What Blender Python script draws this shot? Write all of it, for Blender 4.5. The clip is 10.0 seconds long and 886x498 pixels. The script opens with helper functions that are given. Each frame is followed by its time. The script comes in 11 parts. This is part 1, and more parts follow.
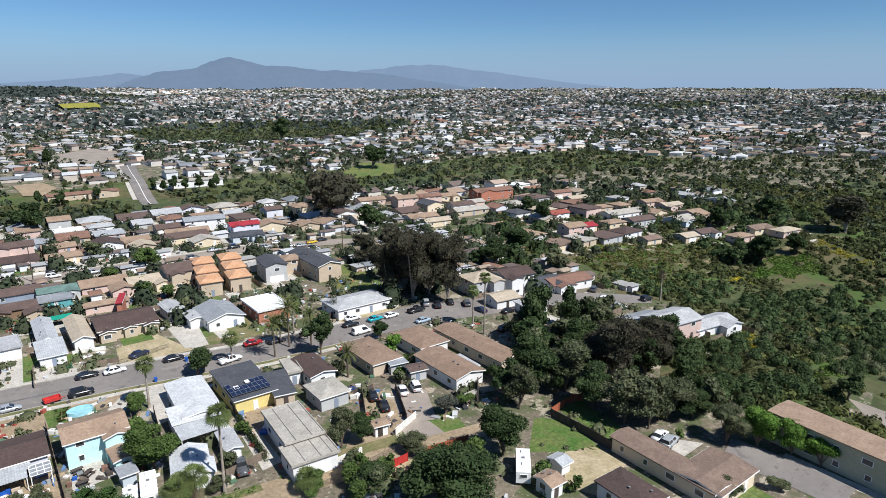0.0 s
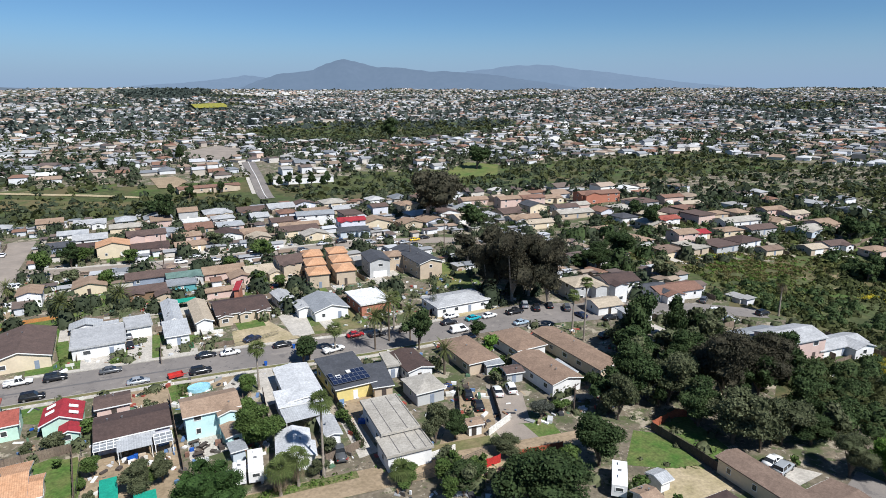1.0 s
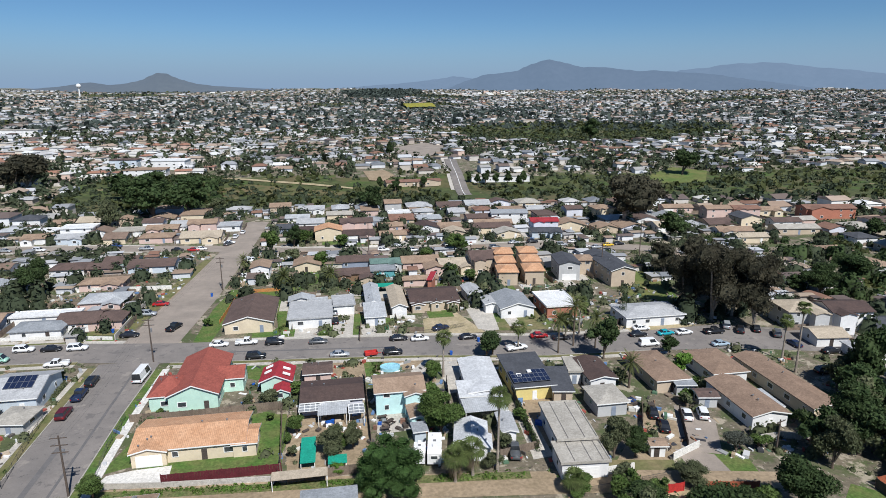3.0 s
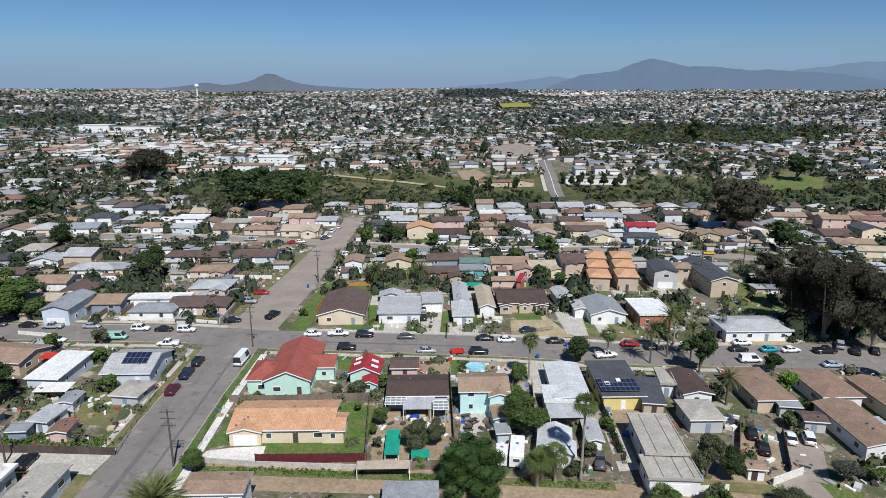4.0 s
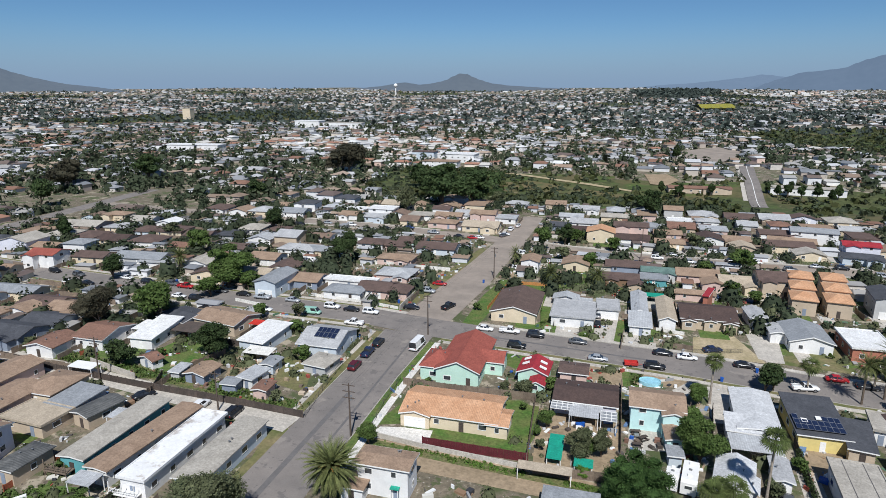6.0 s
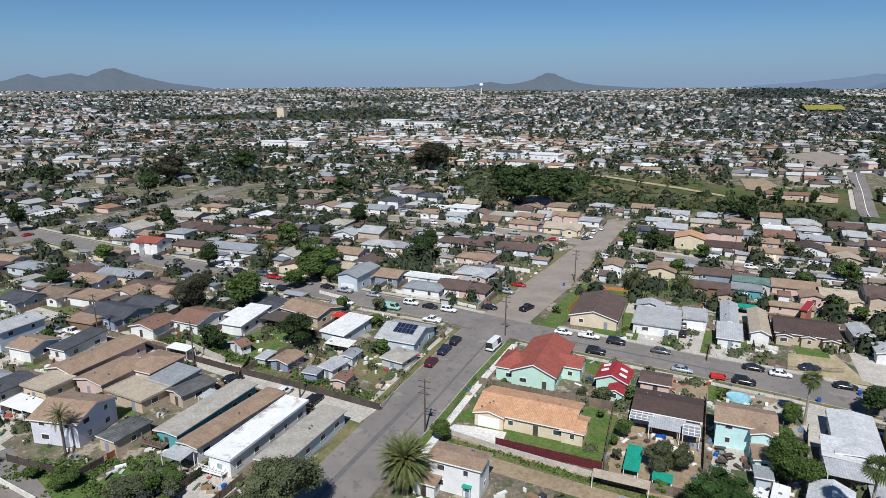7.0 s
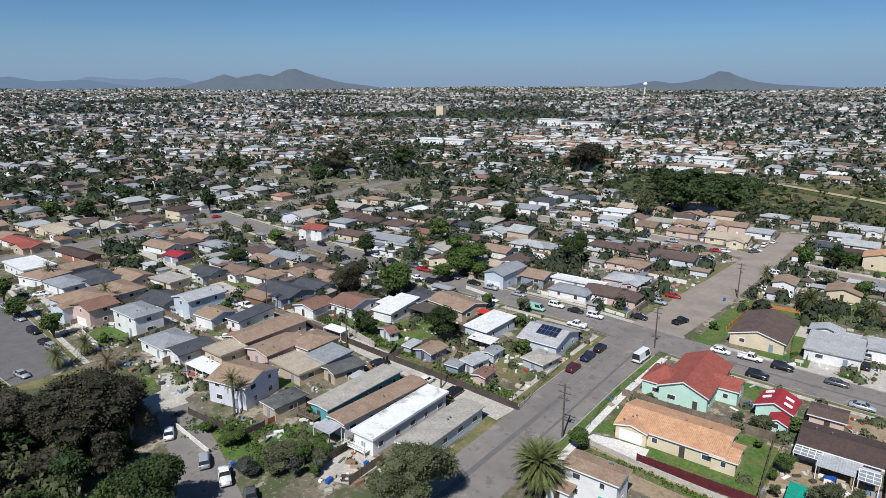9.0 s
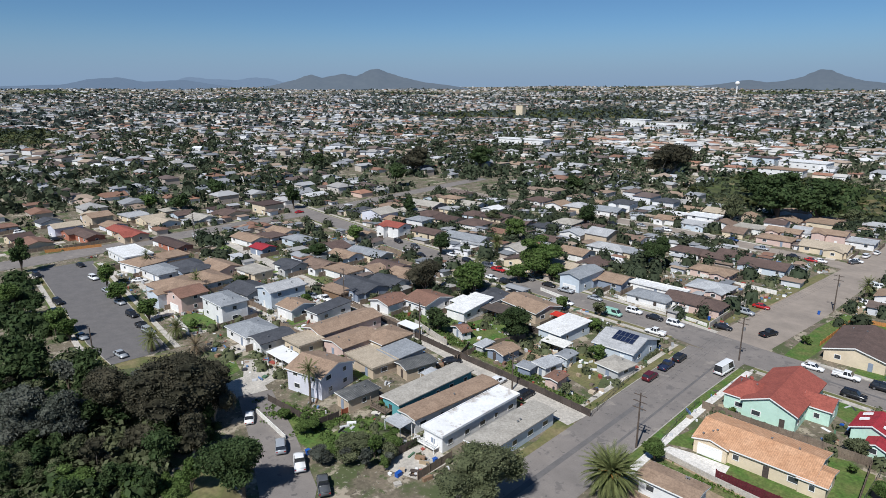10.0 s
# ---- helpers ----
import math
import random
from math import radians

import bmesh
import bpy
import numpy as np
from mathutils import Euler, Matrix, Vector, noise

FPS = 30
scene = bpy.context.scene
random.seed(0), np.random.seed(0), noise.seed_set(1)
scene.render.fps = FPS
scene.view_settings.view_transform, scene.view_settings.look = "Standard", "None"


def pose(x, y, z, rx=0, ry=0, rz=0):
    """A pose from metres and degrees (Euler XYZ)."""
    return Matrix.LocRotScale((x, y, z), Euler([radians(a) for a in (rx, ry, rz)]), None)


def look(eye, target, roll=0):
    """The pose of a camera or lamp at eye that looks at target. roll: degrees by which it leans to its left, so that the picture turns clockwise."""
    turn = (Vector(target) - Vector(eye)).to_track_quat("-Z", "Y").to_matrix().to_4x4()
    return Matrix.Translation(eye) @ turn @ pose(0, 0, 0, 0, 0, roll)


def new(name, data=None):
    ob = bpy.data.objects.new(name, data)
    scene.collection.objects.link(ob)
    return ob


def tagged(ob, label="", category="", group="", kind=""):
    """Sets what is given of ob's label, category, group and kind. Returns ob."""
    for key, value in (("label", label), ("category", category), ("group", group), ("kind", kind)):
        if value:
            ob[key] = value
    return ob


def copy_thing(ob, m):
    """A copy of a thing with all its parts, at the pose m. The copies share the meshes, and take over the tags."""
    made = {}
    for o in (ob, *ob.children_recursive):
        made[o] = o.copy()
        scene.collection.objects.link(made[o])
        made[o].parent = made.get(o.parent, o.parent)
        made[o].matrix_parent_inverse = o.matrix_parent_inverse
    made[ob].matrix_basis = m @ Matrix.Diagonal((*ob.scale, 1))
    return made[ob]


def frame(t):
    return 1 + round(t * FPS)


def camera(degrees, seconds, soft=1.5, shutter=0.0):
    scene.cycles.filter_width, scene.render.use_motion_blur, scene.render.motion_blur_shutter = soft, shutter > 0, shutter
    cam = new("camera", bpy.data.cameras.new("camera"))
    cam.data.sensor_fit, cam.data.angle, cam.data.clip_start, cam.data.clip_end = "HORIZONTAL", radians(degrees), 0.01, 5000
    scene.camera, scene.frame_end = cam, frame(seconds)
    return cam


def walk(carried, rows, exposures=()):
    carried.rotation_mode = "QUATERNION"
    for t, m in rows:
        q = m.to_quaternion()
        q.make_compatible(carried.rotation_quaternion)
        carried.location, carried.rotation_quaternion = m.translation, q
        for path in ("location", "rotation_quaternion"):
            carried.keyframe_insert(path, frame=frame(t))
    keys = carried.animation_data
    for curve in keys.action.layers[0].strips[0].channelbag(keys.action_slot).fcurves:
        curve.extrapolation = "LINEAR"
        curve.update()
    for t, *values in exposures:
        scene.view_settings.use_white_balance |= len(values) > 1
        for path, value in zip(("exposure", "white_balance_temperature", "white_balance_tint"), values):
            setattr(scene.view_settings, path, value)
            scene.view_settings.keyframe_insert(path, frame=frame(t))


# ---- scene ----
cam = camera(71.2, 10.0, soft=0.8)
EYE = (0.0, 0.0, 63.0)
walk(cam, [
    (0.0, pose(0, 0, 63, 75.324, -0.172, -37.493)),
    (0.5, pose(0, 0, 63, 75.323, -0.035, -32.795)),
    (1.0, pose(0, 0, 63, 75.347, 0.025, -27.928)),
    (1.5, pose(0, 0, 63, 75.365, 0.009, -23.018)),
    (2.0, pose(0, 0, 63, 75.365, 0.014, -18.491)),
    (2.5, pose(0, 0, 63, 75.381, 0.095, -14.188)),
    (4.0, pose(0, 0, 63, 75.421, 0.071, -1.268)),
    (4.5, pose(0, 0, 63, 75.419, 0.064, 2.959)),
    (5.0, pose(0, 0, 63, 75.413, 0.044, 7.203)),
    (5.5, pose(0, 0, 63, 75.405, 0.060, 11.402)),
    (7.0, pose(0, 0, 63, 75.368, 0.008, 23.224)),
    (7.5, pose(0, 0, 63, 75.344, -0.018, 26.557)),
    (8.0, pose(0, 0, 63, 75.328, -0.010, 30.131)),
    (8.5, pose(0, 0, 63, 75.305, -0.020, 33.799)),
    (9.0, pose(0, 0, 63, 75.293, -0.035, 37.330)),
    (9.5, pose(0, 0, 63, 75.267, -0.026, 40.934)),
    (10.0, pose(0, 0, 63, 75.250, 0.041, 44.490)),
], exposures=[(0.0, 0.39, 6180, 9), (2.5, 0.20, 6150, 9), (5.0, 0.05, 6130, 9), (10.0, 0.06, 6130, 9)])

# ---- light ----
SUN_AZ, SUN_EL = radians(163.5), radians(51)
world = bpy.data.worlds.new("sky")
scene.world = world
world.use_nodes = True
wn = world.node_tree.nodes
sky = wn.new("ShaderNodeTexSky")
sky.sky_type = "NISHITA"
sky.sun_disc = False
sky.sun_elevation, sky.sun_rotation = SUN_EL, SUN_AZ
sky.altitude, sky.air_density, sky.dust_density, sky.ozone_density = 100, 0.8, 0.12, 5.5
wn["Background"].inputs["Strength"].default_value = 0.064
cool = wn.new("ShaderNodeMix")
cool.data_type, cool.blend_type = "RGBA", "MULTIPLY"
cool.inputs["Factor"].default_value = 1.0
cool.inputs["B"].default_value = (0.81, 0.98, 1.07, 1)
world.node_tree.links.new(sky.outputs["Color"], cool.inputs["A"])
world.node_tree.links.new(cool.outputs["Result"], wn["Background"].inputs["Color"])
sun = new("sun", bpy.data.lights.new("sun", "SUN"))
sun.data.energy, sun.data.angle, sun.data.color = 5.0, radians(0.53), (1.0, 0.965, 0.92)
sun.matrix_world = look((0, 0, 200), (-math.sin(SUN_AZ) * 100, -math.cos(SUN_AZ) * 100, 200 - 100 * math.tan(SUN_EL)))

# ---- materials ----
def mat(name, c1, c2=None, scale=0.5, fine=6.0, rough=0.85, bump=0.15, metal=0.0, vary=0.0, island=0.0, streak=None, stripe=None, spec=0.3, grain=0.18):
    """A weathered surface: broad patches between two colours, fine grain, small relief."""
    m = bpy.data.materials.new(name)
    m.use_nodes = True
    nt = m.node_tree
    n, l = nt.nodes, nt.links
    bsdf = n["Principled BSDF"]
    bsdf.inputs["Roughness"].default_value = rough
    bsdf.inputs["Metallic"].default_value = metal
    bsdf.inputs["Specular IOR Level"].default_value = spec
    if c2 is None:
        c2 = tuple(v * 0.8 for v in c1)
    geo = n.new("ShaderNodeNewGeometry")
    vec = geo.outputs["Position"]
    if streak:
        mp = n.new("ShaderNodeMapping")
        mp.inputs["Scale"].default_value = streak
        l.new(vec, mp.inputs["Vector"])
        vec = mp.outputs["Vector"]
    n1 = n.new("ShaderNodeTexNoise")
    n1.inputs["Scale"].default_value = scale
    n1.inputs["Detail"].default_value = 4
    l.new(vec, n1.inputs["Vector"])
    r1 = n.new("ShaderNodeMapRange")
    r1.inputs["From Min"].default_value, r1.inputs["From Max"].default_value = 0.32, 0.68
    l.new(n1.outputs["Fac"], r1.inputs["Value"])
    mix = n.new("ShaderNodeMix")
    mix.data_type = "RGBA"
    mix.inputs["A"].default_value, mix.inputs["B"].default_value = (*c1, 1), (*c2, 1)
    l.new(r1.outputs["Result"], mix.inputs["Factor"])
    n2 = n.new("ShaderNodeTexNoise")
    n2.inputs["Scale"].default_value = fine
    n2.inputs["Detail"].default_value = 3
    l.new(geo.outputs["Position"], n2.inputs["Vector"])
    r2 = n.new("ShaderNodeMapRange")
    r2.inputs["From Min"].default_value, r2.inputs["From Max"].default_value = 0.25, 0.75
    r2.inputs["To Min"].default_value, r2.inputs["To Max"].default_value = 1 - grain, 1 + grain
    l.new(n2.outputs["Fac"], r2.inputs["Value"])
    n3 = n.new("ShaderNodeTexNoise")
    n3.inputs["Scale"].default_value = scale * 4.5
    n3.inputs["Detail"].default_value = 2
    l.new(geo.outputs["Position"], n3.inputs["Vector"])
    r5 = n.new("ShaderNodeMapRange")
    r5.inputs["From Min"].default_value, r5.inputs["From Max"].default_value = 0.3, 0.7
    r5.inputs["To Min"].default_value, r5.inputs["To Max"].default_value = 1 - grain * 0.8, 1 + grain * 0.8
    l.new(n3.outputs["Fac"], r5.inputs["Value"])
    both = n.new("ShaderNodeMath")
    both.operation = "MULTIPLY"
    l.new(r2.outputs["Result"], both.inputs[0])
    l.new(r5.outputs["Result"], both.inputs[1])
    value = both.outputs[0]
    for amount, kind in ((vary, "object"), (island, "island")):
        if amount:
            src = n.new("ShaderNodeObjectInfo").outputs["Random"] if kind == "object" else geo.outputs["Random Per Island"]
            r3 = n.new("ShaderNodeMapRange")
            r3.inputs["To Min"].default_value, r3.inputs["To Max"].default_value = 1 - amount, 1 + amount
            l.new(src, r3.inputs["Value"])
            mul = n.new("ShaderNodeMath")
            mul.operation = "MULTIPLY"
            l.new(value, mul.inputs[0])
            l.new(r3.outputs["Result"], mul.inputs[1])
            value = mul.outputs[0]
    height = n2.outputs["Fac"]
    if stripe:
        axis, per, amount = stripe
        wv = n.new("ShaderNodeTexWave")
        wv.bands_direction = axis
        wv.inputs["Scale"].default_value = 1.0 / (per * 3.183)
        wv.inputs["Distortion"].default_value = 0.15
        l.new(geo.outputs["Position"], wv.inputs["Vector"])
        r4 = n.new("ShaderNodeMapRange")
        r4.inputs["To Min"].default_value, r4.inputs["To Max"].default_value = 1 - amount, 1.0
        l.new(wv.outputs["Fac"], r4.inputs["Value"])
        mul = n.new("ShaderNodeMath")
        mul.operation = "MULTIPLY"
        l.new(value, mul.inputs[0])
        l.new(r4.outputs["Result"], mul.inputs[1])
        value = mul.outputs[0]
        height = wv.outputs["Fac"]
    out = n.new("ShaderNodeVectorMath")
    out.operation = "SCALE"
    l.new(mix.outputs["Result"], out.inputs[0])
    l.new(value, out.inputs["Scale"])
    l.new(out.outputs["Vector"], bsdf.inputs["Base Color"])
    if bump:
        b = n.new("ShaderNodeBump")
        b.inputs["Strength"].default_value = bump
        b.inputs["Distance"].default_value = 0.05
        l.new(height, b.inputs["Height"])
        l.new(b.outputs["Normal"], bsdf.inputs["Normal"])
    return m


def palette(name, colours, rough=0.85, dirt=0.2, scale=0.3):
    """Each separate piece takes one of the colours at random."""
    m = bpy.data.materials.new(name)
    m.use_nodes = True
    n, l = m.node_tree.nodes, m.node_tree.links
    bsdf = n["Principled BSDF"]
    bsdf.inputs["Roughness"].default_value = rough
    bsdf.inputs["Specular IOR Level"].default_value = 0.2
    geo = n.new("ShaderNodeNewGeometry")
    ramp = n.new("ShaderNodeValToRGB")
    ramp.color_ramp.interpolation = "CONSTANT"
    el = ramp.color_ramp.elements
    while len(el) < len(colours):
        el.new(0.5)
    for i, c in enumerate(colours):
        el[i].position = i / len(colours)
        el[i].color = (*c, 1)
    l.new(geo.outputs["Random Per Island"], ramp.inputs["Fac"])
    ns = n.new("ShaderNodeTexNoise")
    ns.inputs["Scale"].default_value = scale
    ns.inputs["Detail"].default_value = 4
    l.new(geo.outputs["Position"], ns.inputs["Vector"])
    r = n.new("ShaderNodeMapRange")
    r.inputs["To Min"].default_value, r.inputs["To Max"].default_value = 1 - dirt, 1 + dirt
    l.new(ns.outputs["Fac"], r.inputs["Value"])
    out = n.new("ShaderNodeVectorMath")
    out.operation = "SCALE"
    l.new(ramp.outputs["Color"], out.inputs[0])
    l.new(r.outputs["Result"], out.inputs["Scale"])
    l.new(out.outputs["Vector"], bsdf.inputs["Base Color"])
    return m


def leafy(name, c1, c2, scale=0.25, spread=0.30):
    """Foliage: leaves of uneven tone that let some light through."""
    m = mat(name, c1, c2, scale=scale, fine=3.0, rough=0.75, bump=0, vary=0.15, island=spread, spec=0.1)
    n, l = m.node_tree.nodes, m.node_tree.links
    bsdf = n["Principled BSDF"]
    tr = n.new("ShaderNodeBsdfTranslucent")
    src = bsdf.inputs["Base Color"].links[0].from_socket
    l.new(src, tr.inputs["Color"])
    mx = n.new("ShaderNodeMixShader")
    mx.inputs["Fac"].default_value = 0.25
    l.new(bsdf.outputs["BSDF"], mx.inputs[1])
    l.new(tr.outputs["BSDF"], mx.inputs[2])
    l.new(mx.outputs["Shader"], n["Material Output"].inputs["Surface"])
    return m


M = {}
def patchy_ground(name, c1, c2, patches, **kw):
    """Open ground: two mixed soils with patches of other growth (noise scale, from, to, colour)."""
    m = mat(name, c1, c2, rough=0.95, **kw)
    n, l = m.node_tree.nodes, m.node_tree.links
    bsdf = n["Principled BSDF"]
    src = bsdf.inputs["Base Color"].links[0].from_socket
    geo = n.new("ShaderNodeNewGeometry")
    for scale, lo, hi, colour in patches:
        ns, mr, mx = n.new("ShaderNodeTexNoise"), n.new("ShaderNodeMapRange"), n.new("ShaderNodeMix")
        ns.inputs["Scale"].default_value, ns.inputs["Detail"].default_value = scale, 6
        ns.inputs["Roughness"].default_value = 0.6
        mr.inputs["From Min"].default_value, mr.inputs["From Max"].default_value = lo, hi
        mr.inputs["To Max"].default_value = 0.85
        mx.data_type = "RGBA"
        mx.inputs["B"].default_value = (*colour, 1)
        l.new(geo.outputs["Position"], ns.inputs["Vector"])
        l.new(ns.outputs["Fac"], mr.inputs["Value"])
        l.new(mr.outputs["Result"], mx.inputs["Factor"])
        l.new(src, mx.inputs["A"])
        src = mx.outputs["Result"]
    l.new(src, bsdf.inputs["Base Color"])
    return m


M["ground"] = patchy_ground("earth_and_grass", (0.195, 0.16, 0.115), (0.125, 0.108, 0.075), ((0.11, 0.50, 0.58, (0.065, 0.088, 0.030)), (0.17, 0.56, 0.60, (0.36, 0.31, 0.235)), (0.5, 0.57, 0.62, (0.07, 0.09, 0.034)), (0.9, 0.60, 0.64, (0.075, 0.06, 0.048)), (1.3, 0.62, 0.66, (0.40, 0.36, 0.30))),
                              scale=0.2, fine=1.3, grain=0.25)
M["brush"] = patchy_ground("grassy_brush", (0.056, 0.074, 0.024), (0.082, 0.088, 0.034), ((0.02, 0.50, 0.60, (0.12, 0.097, 0.047)), (0.045, 0.54, 0.62, (0.062, 0.105, 0.022)), (0.12, 0.55, 0.62, (0.045, 0.058, 0.02)), (0.07, 0.62, 0.67, (0.24, 0.19, 0.11))),
                           scale=0.06, fine=0.6, bump=0.5, grain=0.3)
M["asphalt"] = patchy_ground("worn_asphalt", (0.225, 0.200, 0.180), (0.175, 0.158, 0.145), ((0.35, 0.59, 0.63, (0.145, 0.132, 0.124)), (0.8, 0.63, 0.66, (0.115, 0.106, 0.10)), (0.22, 0.60, 0.66, (0.27, 0.24, 0.21))), scale=0.10, fine=4.0, grain=0.08, bump=0.05)
M["asphalt_pale"] = mat("pale_asphalt", (0.315, 0.265, 0.22), (0.235, 0.20, 0.168), scale=0.12, fine=3.0, rough=0.93, grain=0.08, bump=0.05)
M["patch"] = mat("asphalt_patch", (0.125, 0.118, 0.115), (0.15, 0.14, 0.135), scale=0.4, fine=3, rough=0.9, grain=0.07, bump=0.05)
M["concrete"] = mat("concrete", (0.50, 0.46, 0.40), (0.38, 0.35, 0.305), scale=0.35, fine=3, rough=0.9)
M["paleconcrete"] = mat("fresh_concrete", (0.66, 0.63, 0.58), (0.56, 0.535, 0.49), scale=0.4, fine=3, rough=0.9)
M["kerb"] = mat("kerb_concrete", (0.40, 0.37, 0.32), (0.30, 0.28, 0.24), scale=0.5, fine=4, rough=0.9)
M["dirt"] = mat("bare_dirt", (0.33, 0.25, 0.165), (0.25, 0.19, 0.12), scale=0.25, fine=1.8, rough=0.97)
M["sand"] = mat("pale_dirt", (0.42, 0.34, 0.22), (0.30, 0.25, 0.14), scale=0.3, fine=2, rough=0.97)
M["lawn"] = mat("green_lawn", (0.06, 0.125, 0.022), (0.125, 0.142, 0.045), scale=0.3, fine=2.2, rough=0.95, bump=0.4, grain=0.28)
M["weeds"] = mat("weedy_grass", (0.095, 0.115, 0.035), (0.20, 0.165, 0.085), scale=0.22, fine=1.6, rough=0.95, bump=0.4)
M["meadow"] = mat("green_slope", (0.085, 0.135, 0.03), (0.15, 0.15, 0.05), scale=0.07, fine=0.8, rough=0.95)
M["tallgrass"] = mat("tall_grass", (0.075, 0.115, 0.03), (0.15, 0.135, 0.06), scale=0.5, fine=2.5, rough=0.97, bump=0.6, grain=0.35)
M["drygrass"] = mat("dry_grass", (0.15, 0.112, 0.056), (0.078, 0.092, 0.034), scale=0.09, fine=0.9, rough=0.97)
M["flowers"] = mat("yellow_flowers", (0.40, 0.34, 0.035), (0.13, 0.15, 0.035), scale=0.35, fine=1.5, rough=0.9)
ROOFS = {
    "brown": ((0.125, 0.085, 0.072), (0.095, 0.066, 0.056)), "darkbrown": ((0.085, 0.056, 0.048), (0.066, 0.045, 0.04)),
    "tan": ((0.31, 0.22, 0.155), (0.245, 0.17, 0.118)), "sand": ((0.43, 0.36, 0.27), (0.36, 0.30, 0.225)),
    "grey": ((0.42, 0.42, 0.42), (0.33, 0.332, 0.335)), "bluegrey": ((0.275, 0.287, 0.30), (0.22, 0.232, 0.245)),
    "slate": ((0.075, 0.078, 0.088), (0.055, 0.058, 0.066)), "white": ((0.74, 0.74, 0.73), (0.62, 0.61, 0.585)),
    "red": ((0.30, 0.085, 0.062), (0.25, 0.07, 0.052)), "crimson": ((0.33, 0.03, 0.04), (0.26, 0.026, 0.035)),
    "orange": ((0.58, 0.34, 0.20), (0.49, 0.265, 0.145)), "rust": ((0.225, 0.125, 0.09), (0.175, 0.10, 0.072)),
    "pale": ((0.54, 0.545, 0.55), (0.45, 0.455, 0.46)), "clay": ((0.265, 0.183, 0.13), (0.205, 0.14, 0.10)), "umber": ((0.215, 0.152, 0.115), (0.165, 0.116, 0.088)), "shingle": ((0.085, 0.088, 0.088), (0.15, 0.15, 0.145)), "tin": ((0.46, 0.47, 0.475), (0.37, 0.375, 0.38)),
    "dustygrey": ((0.40, 0.37, 0.32), (0.31, 0.285, 0.245)), "green": ((0.13, 0.20, 0.175), (0.10, 0.16, 0.14)),
}
for k, (a, b) in ROOFS.items():
    M["roof_" + k] = mat("roofing_" + k, a, b, scale=0.45, fine=4.5, rough=0.88 if k not in ("tin", "white") else 0.55, bump=0.3,
                         stripe={"orange": ("X", 0.32, 0.16), "tin": ("X", 0.4, 0.12), "grey": ("Y", 0.9, 0.05), "shingle": ("Y", 0.45, 0.3)}.get(k))
M["roof_stained"] = patchy_ground("stained_white_roofing", (0.76, 0.76, 0.75), (0.68, 0.675, 0.66), ((0.16, 0.57, 0.66, (0.30, 0.25, 0.205)), (0.5, 0.60, 0.68, (0.42, 0.37, 0.32))), scale=0.4, fine=3, grain=0.06, bump=0.1)
WALLS = {
    "white": (0.76, 0.75, 0.73), "cream": (0.68, 0.57, 0.41), "mint": (0.52, 0.72, 0.60), "aqua": (0.55, 0.78, 0.76), "pink": (0.62, 0.46, 0.40),
    "tan": (0.52, 0.42, 0.31), "yellow": (0.70, 0.57, 0.22), "grey": (0.48, 0.48, 0.47), "blue": (0.54, 0.60, 0.65), "lilac": (0.66, 0.66, 0.72),
    "brick": (0.42, 0.17, 0.11), "teal": (0.12, 0.36, 0.38), "steel": (0.25, 0.29, 0.36), "brownwood": (0.22, 0.14, 0.085), "olive": (0.42, 0.42, 0.30),
    "maroon": (0.22, 0.035, 0.035),
}
for k, c in WALLS.items():
    M["wall_" + k] = mat("painted_" + k, c, tuple(v * 0.86 for v in c), scale=0.35, fine=3, rough=0.8, bump=0.03, grain=0.04)
M["trim"] = mat("white_trim", (0.82, 0.81, 0.78), (0.74, 0.73, 0.70), rough=0.7, bump=0, grain=0.03)
M["glass"] = mat("window_glass", (0.035, 0.04, 0.045), (0.06, 0.065, 0.07), rough=0.08, bump=0, spec=0.6)
M["panel"] = mat("solar_cell", (0.012, 0.018, 0.045), (0.02, 0.028, 0.06), rough=0.12, bump=0, spec=0.6)
M["panel_frame"] = mat("panel_frame", (0.35, 0.36, 0.38), rough=0.4, metal=0.6, bump=0)
M["metal"] = mat("dull_metal", (0.34, 0.34, 0.34), (0.26, 0.26, 0.26), rough=0.45, metal=0.5, bump=0)
M["wood"] = mat("weathered_wood", (0.20, 0.155, 0.115), (0.145, 0.11, 0.085), scale=1.2, fine=9, rough=0.9, vary=0.2)
M["darkwood"] = mat("dark_fence", (0.085, 0.065, 0.055), (0.06, 0.05, 0.043), scale=1, fine=9, rough=0.9, vary=0.2)
M["redwood"] = mat("red_stained_fence", (0.33, 0.10, 0.05), (0.25, 0.075, 0.04), scale=1, fine=9, rough=0.85, vary=0.15)
M["orangefence"] = mat("orange_fence", (0.50, 0.22, 0.07), (0.40, 0.18, 0.06), scale=1, fine=9, rough=0.85)
M["maroonfence"] = mat("maroon_fence", (0.115, 0.022, 0.028), (0.09, 0.018, 0.022), scale=1, fine=9, rough=0.7)
M["scarlet"] = mat("scarlet_board", (0.48, 0.035, 0.03), (0.36, 0.03, 0.028), scale=1, fine=6, rough=0.7)
M["chain"] = mat("chain_link", (0.10, 0.10, 0.098), (0.075, 0.075, 0.073), rough=0.5, metal=0.4, bump=0)
M["block"] = mat("block_wall", (0.52, 0.48, 0.42), (0.42, 0.385, 0.335), scale=0.5, fine=5, rough=0.9, stripe=("Z", 0.2, 0.1))
M["whitewall"] = mat("whitewashed_wall", (0.72, 0.70, 0.65), (0.60, 0.58, 0.53), scale=0.6, fine=5, rough=0.85)
M["greentarp"] = mat("green_tarp", (0.02, 0.30, 0.20), (0.018, 0.24, 0.17), scale=0.8, fine=3, rough=0.6)
